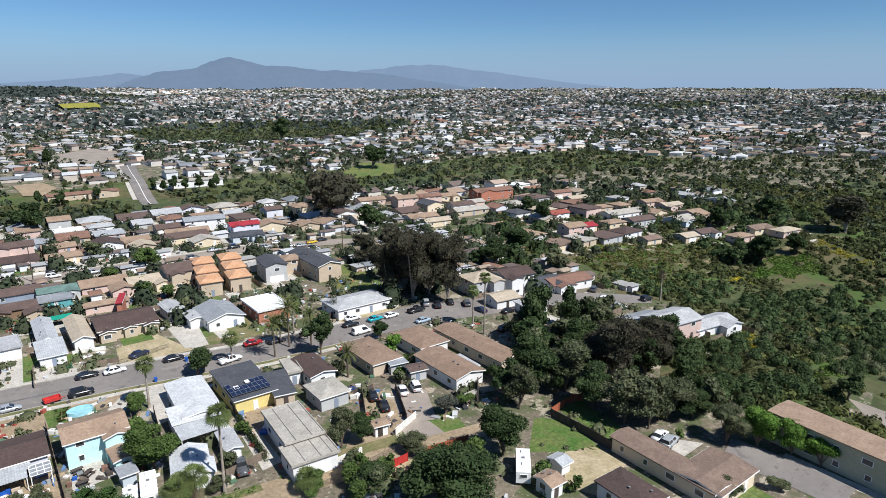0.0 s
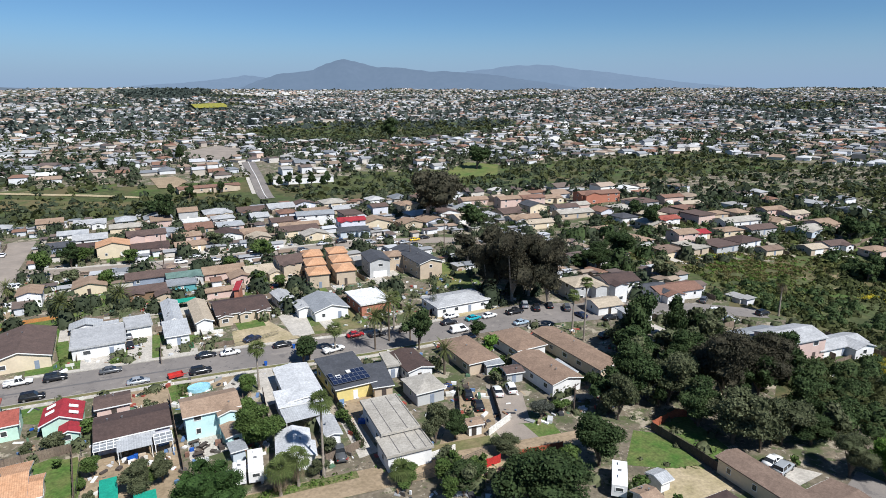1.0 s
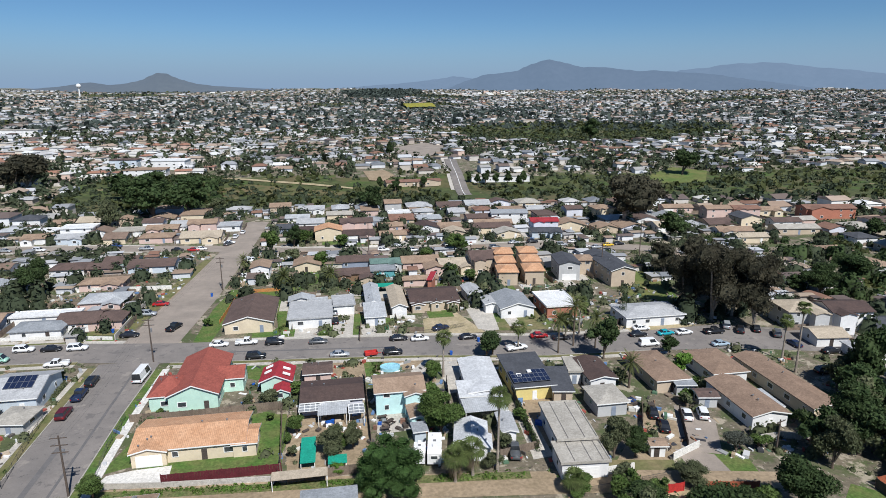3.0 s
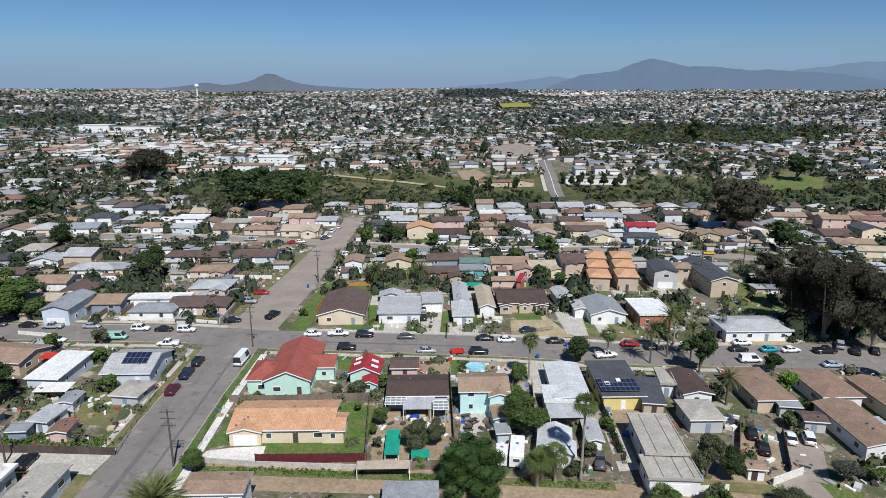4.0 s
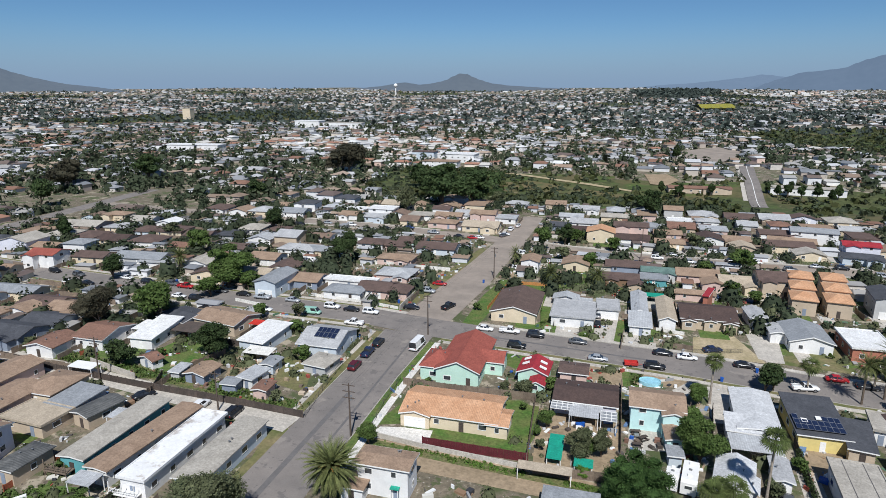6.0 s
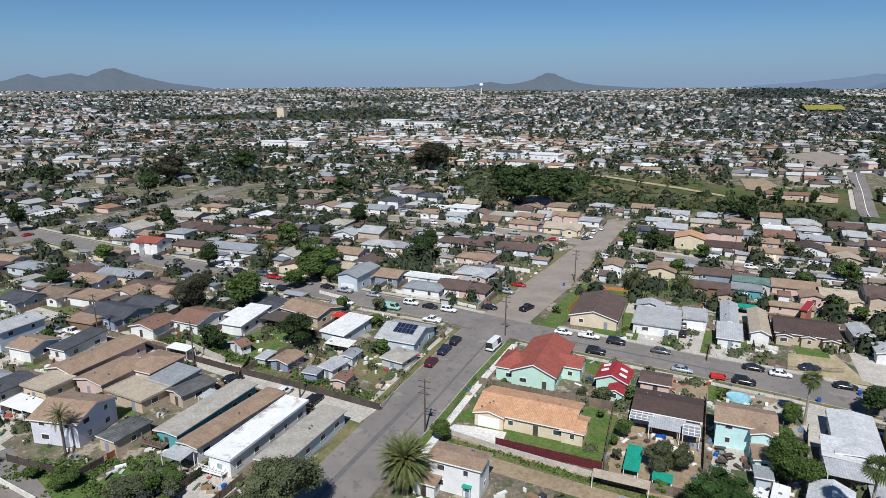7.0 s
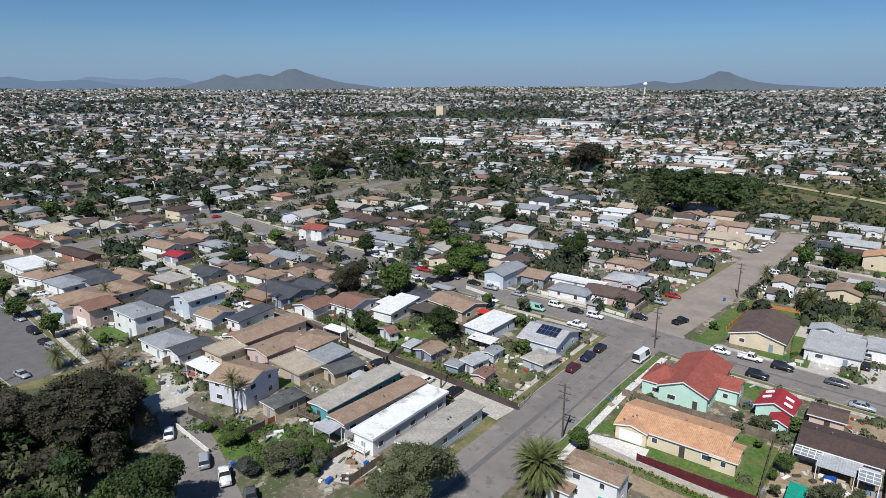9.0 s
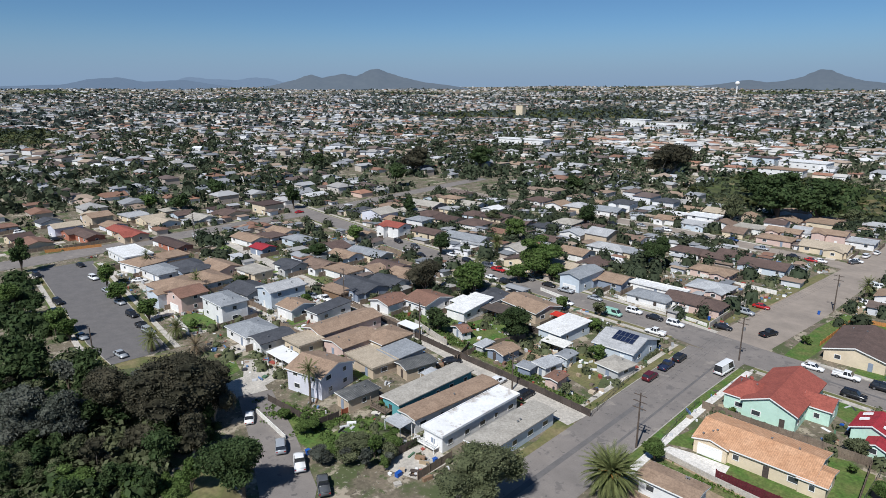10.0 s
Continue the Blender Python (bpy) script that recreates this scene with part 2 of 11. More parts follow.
M["bluetarp"] = mat("blue_tarp", (0.02, 0.10, 0.42), (0.018, 0.08, 0.33), scale=0.9, fine=4, rough=0.5)
M["redtarp"] = mat("red_tarp", (0.55, 0.04, 0.025), (0.45, 0.035, 0.022), scale=0.9, fine=4, rough=0.6)
M["turf"] = mat("dark_green_turf", (0.035, 0.12, 0.055), (0.028, 0.10, 0.05), rough=0.95)
M["pool"] = mat("pale_blue_pool", (0.33, 0.60, 0.68), (0.28, 0.53, 0.61), rough=0.25, bump=0.02)
M["whiteplastic"] = mat("white_plastic", (0.78, 0.77, 0.75), (0.70, 0.69, 0.67), rough=0.5, bump=0, grain=0.03)
M["pole"] = mat("tarred_pole", (0.12, 0.09, 0.07), (0.085, 0.066, 0.055), scale=1, fine=8, rough=0.9)
M["wire"] = mat("wire", (0.03, 0.03, 0.03), rough=0.6, bump=0)
M["rubber"] = mat("tyre_rubber", (0.022, 0.022, 0.022), rough=0.85, bump=0)
M["rim"] = mat("wheel_rim", (0.35, 0.35, 0.36), rough=0.35, metal=0.7, bump=0)
M["carglass"] = mat("car_glass", (0.018, 0.02, 0.024), (0.03, 0.033, 0.037), rough=0.06, bump=0, spec=0.7)
M["headlight"] = mat("headlight", (0.65, 0.66, 0.66), rough=0.15, bump=0)
M["taillight"] = mat("taillight", (0.35, 0.015, 0.012), rough=0.25, bump=0)
CARS = {"white": (0.75, 0.75, 0.74), "black": (0.016, 0.017, 0.02), "silver": (0.42, 0.44, 0.46), "grey": (0.12, 0.125, 0.13), "red": (0.38, 0.02, 0.022),
        "maroon": (0.10, 0.014, 0.02), "teal": (0.02, 0.30, 0.36), "blue": (0.03, 0.07, 0.20), "navy": (0.02, 0.03, 0.07), "gold": (0.32, 0.27, 0.18),
        "yellow": (0.65, 0.42, 0.03), "seafoam": (0.30, 0.52, 0.42), "lightblue": (0.42, 0.52, 0.60)}
for k, c in CARS.items():
    M["car_" + k] = mat("car_paint_" + k, c, tuple(v * 0.93 for v in c), rough=0.22, bump=0, grain=0.02, metal=0.25 if k in ("silver", "grey", "gold", "lightblue") else 0.0, spec=0.55)
M["bark"] = mat("bark", (0.15, 0.115, 0.085), (0.10, 0.078, 0.06), scale=1.5, fine=7, rough=0.95, bump=0.5)
M["palebark"] = mat("pale_bark", (0.34, 0.29, 0.235), (0.22, 0.185, 0.15), scale=1.0, fine=5, rough=0.9, bump=0.3)
M["leaf_green"] = leafy("leaf_green", (0.075, 0.12, 0.032), (0.105, 0.15, 0.045))
M["leaf_fig"] = leafy("leaf_fig", (0.045, 0.085, 0.024), (0.06, 0.105, 0.032))
M["leaf_dark"] = leafy("leaf_dark", (0.042, 0.068, 0.026), (0.062, 0.088, 0.034))
M["leaf_olive"] = leafy("leaf_olive", (0.095, 0.11, 0.055), (0.13, 0.14, 0.075))
M["leaf_euca"] = leafy("leaf_eucalyptus", (0.056, 0.055, 0.036), (0.078, 0.070, 0.046))
M["leaf_bright"] = leafy("leaf_bright", (0.11, 0.21, 0.035), (0.15, 0.25, 0.05))
M["leaf_grey"] = leafy("leaf_grey", (0.085, 0.095, 0.075), (0.115, 0.12, 0.098))
M["leaf_palm"] = leafy("leaf_palm", (0.085, 0.115, 0.036), (0.125, 0.145, 0.052))
M["leaf_date"] = leafy("leaf_date_palm", (0.105, 0.125, 0.045), (0.15, 0.16, 0.062))
M["leaf_dry"] = leafy("leaf_dry", (0.20, 0.155, 0.095), (0.15, 0.115, 0.075))
M["dates"] = mat("orange_dates", (0.45, 0.21, 0.045), (0.34, 0.16, 0.04), rough=0.8)
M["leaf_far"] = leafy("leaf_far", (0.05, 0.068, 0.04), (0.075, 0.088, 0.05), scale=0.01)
# farthest leaves: green paled and blued, the haze of distance in the colour
M["leaf_distant_hazed"] = leafy("leaf_distant_hazed", (0.064, 0.083, 0.072), (0.085, 0.100, 0.084), scale=0.004)
M["scrub_light"] = leafy("scrub_light_leaf", (0.085, 0.105, 0.032), (0.12, 0.12, 0.045), scale=0.03)
M["tuft_green"] = leafy("tuft_green", (0.085, 0.155, 0.028), (0.12, 0.17, 0.04), scale=0.1)
M["tuft_dry"] = leafy("tuft_dry", (0.17, 0.135, 0.06), (0.12, 0.12, 0.045), scale=0.1)
M["flower_leaf"] = leafy("flower_leaf", (0.42, 0.34, 0.03), (0.20, 0.20, 0.04), scale=0.4)
M["scrub"] = leafy("scrub_leaf", (0.052, 0.066, 0.024), (0.085, 0.09, 0.036), scale=0.03)
M["junk"] = palette("yard_things", [(0.7, 0.7, 0.68), (0.1, 0.09, 0.08), (0.3, 0.3, 0.3), (0.25, 0.16, 0.1), (0.6, 0.58, 0.52), (0.05, 0.05, 0.055), (0.12, 0.2, 0.35), (0.5, 0.5, 0.5), (0.35, 0.27, 0.18), (0.75, 0.75, 0.74), (0.32, 0.08, 0.06), (0.09, 0.16, 0.1)], rough=0.6)
# far greys and whites lean to blue: distance haze put into the colours
M["far_roof"] = palette("far_roofs_hazed", [(0.28, 0.285, 0.295), (0.22, 0.165, 0.125), (0.45, 0.455, 0.465), (0.13, 0.10, 0.09), (0.25, 0.255, 0.265), (0.32, 0.25, 0.19),
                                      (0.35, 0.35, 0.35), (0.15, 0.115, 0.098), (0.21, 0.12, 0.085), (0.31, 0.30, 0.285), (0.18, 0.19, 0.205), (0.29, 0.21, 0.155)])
M["far_wall"] = palette("far_walls_hazed", [(0.64, 0.64, 0.64), (0.46, 0.41, 0.35), (0.70, 0.70, 0.71), (0.41, 0.35, 0.30), (0.55, 0.56, 0.58), (0.55, 0.51, 0.46)])
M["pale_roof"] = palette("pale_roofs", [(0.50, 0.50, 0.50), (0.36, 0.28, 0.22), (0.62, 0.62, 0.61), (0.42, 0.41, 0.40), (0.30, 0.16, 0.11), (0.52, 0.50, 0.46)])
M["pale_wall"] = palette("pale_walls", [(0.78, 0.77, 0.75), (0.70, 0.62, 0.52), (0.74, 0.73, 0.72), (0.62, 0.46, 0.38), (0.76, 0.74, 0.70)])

# ---- mesh helpers ----
def smooth(a, b, v):
    t = min(1.0, max(0.0, (v - a) / (b - a)))
    return t * t * (3 - 2 * t)


def hgt(x, y):
    """The ground's height: level streets, a canyon to the east, a valley beyond, then long rising ground."""
    r = math.hypot(x, y)
    z = -10.0 * math.exp(-((x - 235) / 58) ** 2 - ((y - 85) / 70) ** 2) - 6.0 * math.exp(-((x - 60) / 260) ** 2 - ((y - 410) / 45) ** 2)
    if r > 520:
        z += 57.0 * ((r - 520) / 4300) ** 1.25
        z += smooth(520, 1500, r) * (5.0 * math.sin(x / 171 + 0.6) * math.cos(y / 233) + 4.0 * math.sin(x / 83 - y / 117 + 1.0))
    return z


def mesh(name, verts, faces, mats, index=None, shade=False):
    me = bpy.data.meshes.new(name)
    me.from_pydata([tuple(v) for v in verts], [], [tuple(f) for f in faces])
    for m in (mats if isinstance(mats, (list, tuple)) else [mats]):
        me.materials.append(m)
    if index is not None:
        me.polygons.foreach_set("material_index", np.asarray(index, dtype=np.int32))
    if shade:
        me.polygons.foreach_set("use_smooth", np.ones(len(me.polygons), dtype=bool))
    me.update()
    return me


def part(name, me, parent, m=None, label=""):
    ob = new(name, me)
    ob.parent = parent
    if m is not None:
        ob.matrix_basis = m
    if label:
        tagged(ob, label)
    return ob


class Shape:
    """Collects boxes, tubes and faces for one mesh."""

    def __init__(self):
        self.v, self.f, self.i = [], [], []

    def face(self, pts, k=0):
        b = len(self.v)
        self.v += [tuple(p) for p in pts]
        self.f.append(tuple(range(b, b + len(pts))))
        self.i.append(k)

    def box(self, x0, x1, y0, y1, z0, z1, k=0):
        b = len(self.v)
        self.v += [(x, y, z) for z in (z0, z1) for y in (y0, y1) for x in (x0, x1)]
        self.f += [tuple(b + j for j in q) for q in ((0, 2, 3, 1), (4, 5, 7, 6), (0, 1, 5, 4), (2, 6, 7, 3), (0, 4, 6, 2), (1, 3, 7, 5))]
        self.i += [k] * 6

    def tube(self, pts, radii, sides=6, k=0, cap=True):
        b = len(self.v)
        for j, (p, r) in enumerate(zip(pts, radii)):
            p = Vector(p)
            d = (Vector(pts[min(j + 1, len(pts) - 1)]) - Vector(pts[max(j - 1, 0)])).normalized()
            u = d.cross(Vector((0.3, 1, 0.1))).normalized()
            w = d.cross(u)
            for s in range(sides):
                a = 2 * math.pi * s / sides
                self.v.append(tuple(p + r * (math.cos(a) * u + math.sin(a) * w)))
        for j in range(len(pts) - 1):
            for s in range(sides):
                a, c = b + j * sides + s, b + j * sides + (s + 1) % sides
                self.f.append((a, c, c + sides, a + sides))
                self.i.append(k)
        if cap:
            self.f.append(tuple(b + (len(pts) - 1) * sides + s for s in range(sides)))
            self.f.append(tuple(b + s for s in reversed(range(sides))))
            self.i += [k, k]

    def shell(self, verts, faces, t, k=0):
        """A sheet of faces given thickness t downwards, closed at its rim."""
        b, n = len(self.v), len(verts)
        self.v += [tuple(p) for p in verts] + [(p[0], p[1], p[2] - t) for p in verts]
        edges = {}
        for f in faces:
            self.f.append(tuple(b + j for j in f))
            self.f.append(tuple(b + n + j for j in reversed(f)))
            self.i += [k, k]
            for p, q in zip(f, f[1:] + f[:1]):
                edges[(p, q)] = 1
        for p, q in edges:
            if (q, p) not in edges:
                self.f.append((b + q, b + p, b + n + p, b + n + q))
                self.i.append(k)

    def mesh(self, name, mats, shade=False):
        return mesh(name, self.v, self.f, mats, self.i, shade)


# ---- ground and roads ----
def wild(x, y):
    """Where the ground is left to scrub and trees: canyons and valley sides."""
    v = math.sin(x / 190 + 0.8 * math.sin(y / 240)) + math.sin(y / 150 + 1.3 + 0.9 * math.sin(x / 310))
    if 340 < y + 0.08 * x < 470 and -170 < x < 520:
        return True
    if x > 165 and 10 < y < 150 or x > 143 and 22 < y < 60 or x > 119 and 44 < y < 98 or 165 < x < 210 and y < 165 or x > 290 and 20 < y < 165:
        return True
    return math.hypot(x, y) > 620 and v > 1.35


def ground():
    rings = [0.0]
    while rings[-1] < 4900:
        rings.append(rings[-1] + max(9.0, rings[-1] * 0.028))
    n = 240
    v, f = [(0, 0, hgt(0, 0))], []
    for r in rings[1:]:
        for s in range(n):
            a = 2 * math.pi * s / n
            x, y = r * math.sin(a), r * math.cos(a)
            v.append((x, y, hgt(x, y)))
    for s in range(n):
        f.append((0, 1 + (s + 1) % n, 1 + s))
    for j in range(len(rings) - 2):
        for s in range(n):
            a, c = 1 + j * n + s, 1 + j * n + (s + 1) % n
            f.append((a, c, c + n, a + n))
    index = []
    for q in f:
        x, y = sum(v[k][0] for k in q) / len(q), sum(v[k][1] for k in q) / len(q)
        index.append(1 if wild(x, y) else 0)
    tagged(new("ground", mesh("ground", v, f, [M["ground"], M["brush"]], index, shade=True)), "dry earth with weedy grass between the houses", "ground", kind="structure")


ground()


def strip(name, pts, m, lift=0.03, label="", category="", kind="structure", step=6.0, thick=0.0):
    """A band laid on the ground along a line of (x, y, width)."""
    dense = []
    for a, b in zip(pts, pts[1:]):
        k = max(1, int(math.hypot(b[0] - a[0], b[1] - a[1]) / step))
        dense += [tuple(a[i] + (b[i] - a[i]) * j / k for i in range(3)) for j in range(k)]
    dense.append(pts[-1])
    v, f = [], []
    for j, (x, y, w) in enumerate(dense):
        p, q = dense[max(j - 1, 0)], dense[min(j + 1, len(dense) - 1)]
        dx, dy = q[0] - p[0], q[1] - p[1]
        s = math.hypot(dx, dy)
        nx, ny = -dy / s * w / 2, dx / s * w / 2
        for k in (-1.0, 0.0, 1.0):
            v.append((x + nx * k, y + ny * k, hgt(x + nx * k, y + ny * k) + lift))
    for j in range(len(dense) - 1):
        for k in (0, 1):
            f.append((j * 3 + k, j * 3 + 3 + k, j * 3 + 4 + k, j * 3 + 1 + k))
    sh = Shape()
    if thick:
        sh.shell(v, [tuple(reversed(q)) for q in f], thick)
    else:
        sh.v, sh.f, sh.i = v, f, [0] * len(f)
    return tagged(new(name, sh.mesh(name, m)), label, category, kind=kind)


def plot(name, pts, m, lift=0.012, label="", category="", kind="structure"):
    """A flat patch of ground cover with the given corners."""
    cx, cy = sum(p[0] for p in pts) / len(pts), sum(p[1] for p in pts) / len(pts)
    v, f, k = [], [], 5
    n = len(pts)
    for j in range(k + 1):
        for s in range(n):
            for e in range(4):
                a, b = pts[s], pts[(s + 1) % n]
                x, y = a[0] + (b[0] - a[0]) * e / 4, a[1] + (b[1] - a[1]) * e / 4
                x, y = cx + (x - cx) * j / k, cy + (y - cy) * j / k
                v.append((x, y, hgt(x, y) + lift))
    n *= 4
    for j in range(k):
        for s in range(n):
            f.append((j * n + s, j * n + (s + 1) % n, j * n + n + (s + 1) % n, j * n + n + s))
    return tagged(new(name, mesh(name, v, f, m)), label, category, kind=kind)


def beside(pts, off):
    """The line that runs off metres to the left of a band's edge (right if negative)."""
    out = []
    for j, (x, y, w) in enumerate(pts):
        p, q = pts[max(j - 1, 0)], pts[min(j + 1, len(pts) - 1)]
        dx, dy = q[0] - p[0], q[1] - p[1]
        s = math.hypot(dx, dy)
        d = (w / 2 + abs(off)) * (1 if off > 0 else -1)
        out.append((x - dy / s * d, y + dx / s * d))
    return out


def pavement(pts, side, verge=1.6, walk_w=1.5, green="weeds", pave="concrete"):
    """Kerb, planted verge and footway along one side of a road (side 1: left, -1: right)."""
    strip("kerb", [(x, y, 0.22) for x, y in beside(pts, 0.11 * side)], M["kerb"], 0.16, "raised concrete kerb", "kerb", thick=0.18)
    if verge:
        strip("verge", [(x, y, verge) for x, y in beside(pts, (0.24 + verge / 2) * side)], M[green], 0.12, "grassy verge behind the kerb", "verge", thick=0.14)
    strip("pavement", [(x, y, walk_w) for x, y in beside(pts, (0.28 + verge + walk_w / 2) * side)], M[pave], 0.14, "pale concrete footway", "pavement", thick=0.16)

ROAD_B = [(-300, 178, 11), (-255, 172, 11), (-180, 163, 11), (-130, 158.5, 11), (-66, 154.5, 11.5), (-44, 150.5, 12), (0, 146.2, 12.2), (20, 144, 12.2), (50, 138.5, 12), (75, 137, 12), (100, 136, 16), (125, 128, 14), (150, 117, 10), (165, 108, 8)]
strip("road", ROAD_B, M["asphalt"], 0.050, "worn grey asphalt street", "road")
strip("road", [(-50.5, 30, 12.6), (-50.5, 120, 12.6), (-50, 146, 14)], M["asphalt"], 0.054, "worn grey asphalt cross street", "road")
strip("road", [(-49, 152, 14), (-45, 190, 14), (-41, 245, 12), (-38, 306, 10)], M["asphalt_pale"], 0.046, "pale dusty asphalt street", "road")
STREET_TWO = [(-282, 281, 9), (-147, 268.4, 9.5), (-111, 265.5, 9.5), (-76, 259.8, 9.5), (-48, 255, 10), (-16, 245, 10), (7, 240.4, 10), (36, 239, 10), (90.5, 238, 10), (117, 227.5, 9.5), (134, 219, 8)]
strip("road", STREET_TWO, M["asphalt_pale"], 0.042, "pale asphalt street between houses", "road")
strip("alley", [(-57, 95.5, 6), (-130, 105, 5), (-230, 114.5, 4), (-262, 117, 4)], M["concrete"], 0.048, "narrow pale concrete alley", "road")
strip("alley", [(-43, 92, 7), (0, 89, 6.5), (45, 83, 6), (75, 78, 4)], M["dirt"], 0.048, "bare dirt alley", "road")
strip("road", [(-250, 57, 20), (-235, 56, 16.5), (-165, 48, 15), (-148, 47, 13)], M["patch"], 0.070, "dark grey asphalt dead-end street", "road")
strip("road", [(-270, -20, 13), (-264, 50, 14), (-266, 110, 13), (-270, 190, 11), (-285, 330, 10)], M["asphalt"], 0.060, "worn asphalt street", "road")
strip("road", [(-62, 30, 8), (-78, 44, 9), (-95, 51, 8), (-112, 57, 7)], M["asphalt"], 0.050, "short asphalt lane under trees", "road")
FAR_ROAD = [(83, 392, 9), (86, 418, 9.5), (95.5, 502, 10), (103.5, 559, 11), (117, 625, 12), (122, 650, 10)]
strip("road", FAR_ROAD, M["asphalt"], 0.30, "grey road climbing the far slope", "road")
strip("pavement", [(x - w / 2 - 1.6, y, 2.6) for x, y, w in FAR_ROAD[1:]], M["concrete"], 0.34, "pale footway beside the climbing road", "pavement")
strip("road_line", [(x, y, 0.35) for x, y, w in FAR_ROAD], M["trim"], 0.36, "white line along the climbing road", "road line")
strip("path", [(-92, 474, 4.5), (-64, 464, 5), (-42, 454, 4.5), (-16, 444, 4.5), (12, 431, 3.5)], M["sand"], 0.35, "pale dirt track along the valley side", "path")
strip("road", [(100.8, 47.2, 9.0), (102.2, 41.8, 8.5), (102.8, 35.0, 8.0), (103.0, 28.2, 8.0)], M["asphalt"], 0.050, "grey asphalt lane between apartments", "road")
pavement([(-50.5, 84, 12.6), (-50.5, 120, 12.6), (-50, 141, 13.4)], -1, green="lawn", pave="paleconcrete")
pavement([(-50.5, 100, 12.6), (-50.5, 120, 12.6), (-50, 144, 13.4)], 1, 1.8, 1.2)
pavement([(-34, 149.6, 12.1), (0, 146.2, 12.2), (20, 144, 12.2), (50, 138.5, 12), (75, 137, 12)], 1, 0, 1.4)
pavement([(-40, 150.1, 12), (0, 146.2, 12.2), (20, 144, 12.2), (50, 138.5, 12), (75, 137, 12)], -1, 1.2, 1.4)
pavement([(-300, 178, 11), (-255, 172, 11), (-180, 163, 11), (-130, 158.5, 11), (-66, 154.5, 11.5)], 1, 1.0, 1.6)
pavement([(-255, 172, 11), (-180, 163, 11), (-130, 158.5, 11), (-62, 154.3, 11.5)], -1, 1.4, 1.4)
pavement(STREET_TWO[1:4], 1, 0, 1.4)
pavement(STREET_TWO[1:4], -1, 0, 1.4)
pavement([(-29, 248.6, 10)] + STREET_TWO[5:9], 1, 0, 1.6)
pavement([(-27, 248.2, 10)] + STREET_TWO[5:9], -1, 0, 1.6)
pavement([(-245, 56.8, 17), (-235, 56, 16.5), (-165, 48, 15), (-148, 47, 13)], 1, 1.2, 1.4)
pavement([(-245, 56.8, 17), (-235, 56, 16.5), (-165, 48, 15), (-148, 47, 13)], -1, 1.2, 1.4)
strip("alley_verge", [(-60, 102.2, 4.5), (-130, 110.2, 4), (-230, 119, 3)], M["tallgrass"], 0.034, "weedy strip beside the alley", "verge")
strip("alley_verge", [(-43, 94.3, 1.8), (-29, 92.6, 2.0), (0, 90.4, 2.2), (30, 87.2, 2.0)], M["tallgrass"], 0.058, "weedy strip beside the alley", "verge")
strip("repair", [(-52, 60, 1.2), (-51.6, 110, 1.0)], M["patch"], 0.064, "dark asphalt repair strip", "road")
strip("repair", [(-47.5, 84, 0.5), (-47.6, 140, 0.5)], M["patch"], 0.064, "dark asphalt repair strip", "road")
strip("repair", [(-30, 148.5, 0.7), (10, 144.4, 0.7)], M["patch"], 0.064, "dark asphalt repair strip", "road")
strip("shoulder", [(-34, 200, 5), (-31.5, 240, 3)], M["dirt"], 0.040, "bare dirt road shoulder", "verge")
strip("shoulder", [(-57, 168, 3.5), (-53.5, 200, 4), (-49, 238, 3)], M["weeds"], 0.036, "weedy road shoulder", "verge")
plot("lawn", [(-33.8, 152.7), (-32.6, 164.5), (-29.8, 186.5), (-28.7, 197.6), (-34.7, 198.8), (-37.4, 180.0), (-38.0, 156.3)], M["lawn"], 0.008, "green mown lawn of a lot", "lawn")
plot("lawn", [(-19.4, 187.8), (-16.8, 158.5), (-14.8, 165.4), (-18.0, 195.8), (-28.6, 197.0)], M["lawn"], 0.009, "green mown lawn of a lot", "lawn")
plot("lawn", [(-17.1, 154.0), (-2.2, 150.4), (-2.3, 165.6), (-16.3, 164.7), (-19.3, 159.5)], M["lawn"], 0.009, "green mown lawn of a lot", "lawn")
plot("lawn", [(-36.2, 101.8), (-29.5, 96.9), (-11.4, 96.2), (-12.4, 114.5), (-15.9, 116.7), (-38.7, 111.4), (-41.8, 99.5)], M["lawn"], 0.010, "green mown lawn of a lot", "lawn")
plot("driveway", [(-29.7, 95.4), (-30.1, 100.6), (-36.2, 100.2), (-40.3, 99.3), (-41.5, 95.4)], M["paleconcrete"], 0.022, "fresh white concrete driveway", "driveway")
plot("driveway", [(-2.9, 149.9), (2.2, 149.4), (3.9, 176.8), (-2.2, 176.0)], M["concrete"], 0.016, "pale concrete driveway or yard", "driveway")
plot("turf", [(5.4, 155.6), (12.3, 156.0), (12.4, 160.1), (6.1, 160.1)], M["turf"], 0.011, "dark green artificial turf", "turf")
plot("driveway", [(4.8, 149.8), (12.6, 150.0), (12.9, 155.7), (5.3, 154.8)], M["concrete"], 0.017, "pale concrete driveway or yard", "driveway")
plot("dirt_plot", [(21.1, 150.7), (37.3, 149.8), (32.7, 166.0), (22.4, 162.2)], M["sand"], 0.012, "dry pale dirt lot", "dirt plot")
plot("driveway", [(37.5, 150.6), (41.5, 150.7), (44.8, 179.9), (38.5, 179.1)], M["concrete"], 0.018, "pale concrete driveway or yard", "driveway")
plot("lawn", [(40.3, 155.7), (43.2, 156.0), (45.1, 164.2), (40.8, 161.6)], M["lawn"], 0.012, "green mown lawn of a lot", "lawn")
plot("grass", [(40.4, 150.2), (56.1, 148.7), (57.0, 164.8), (45.7, 163.4)], M["weeds"], 0.013, "patchy weedy grass plot", "grass")
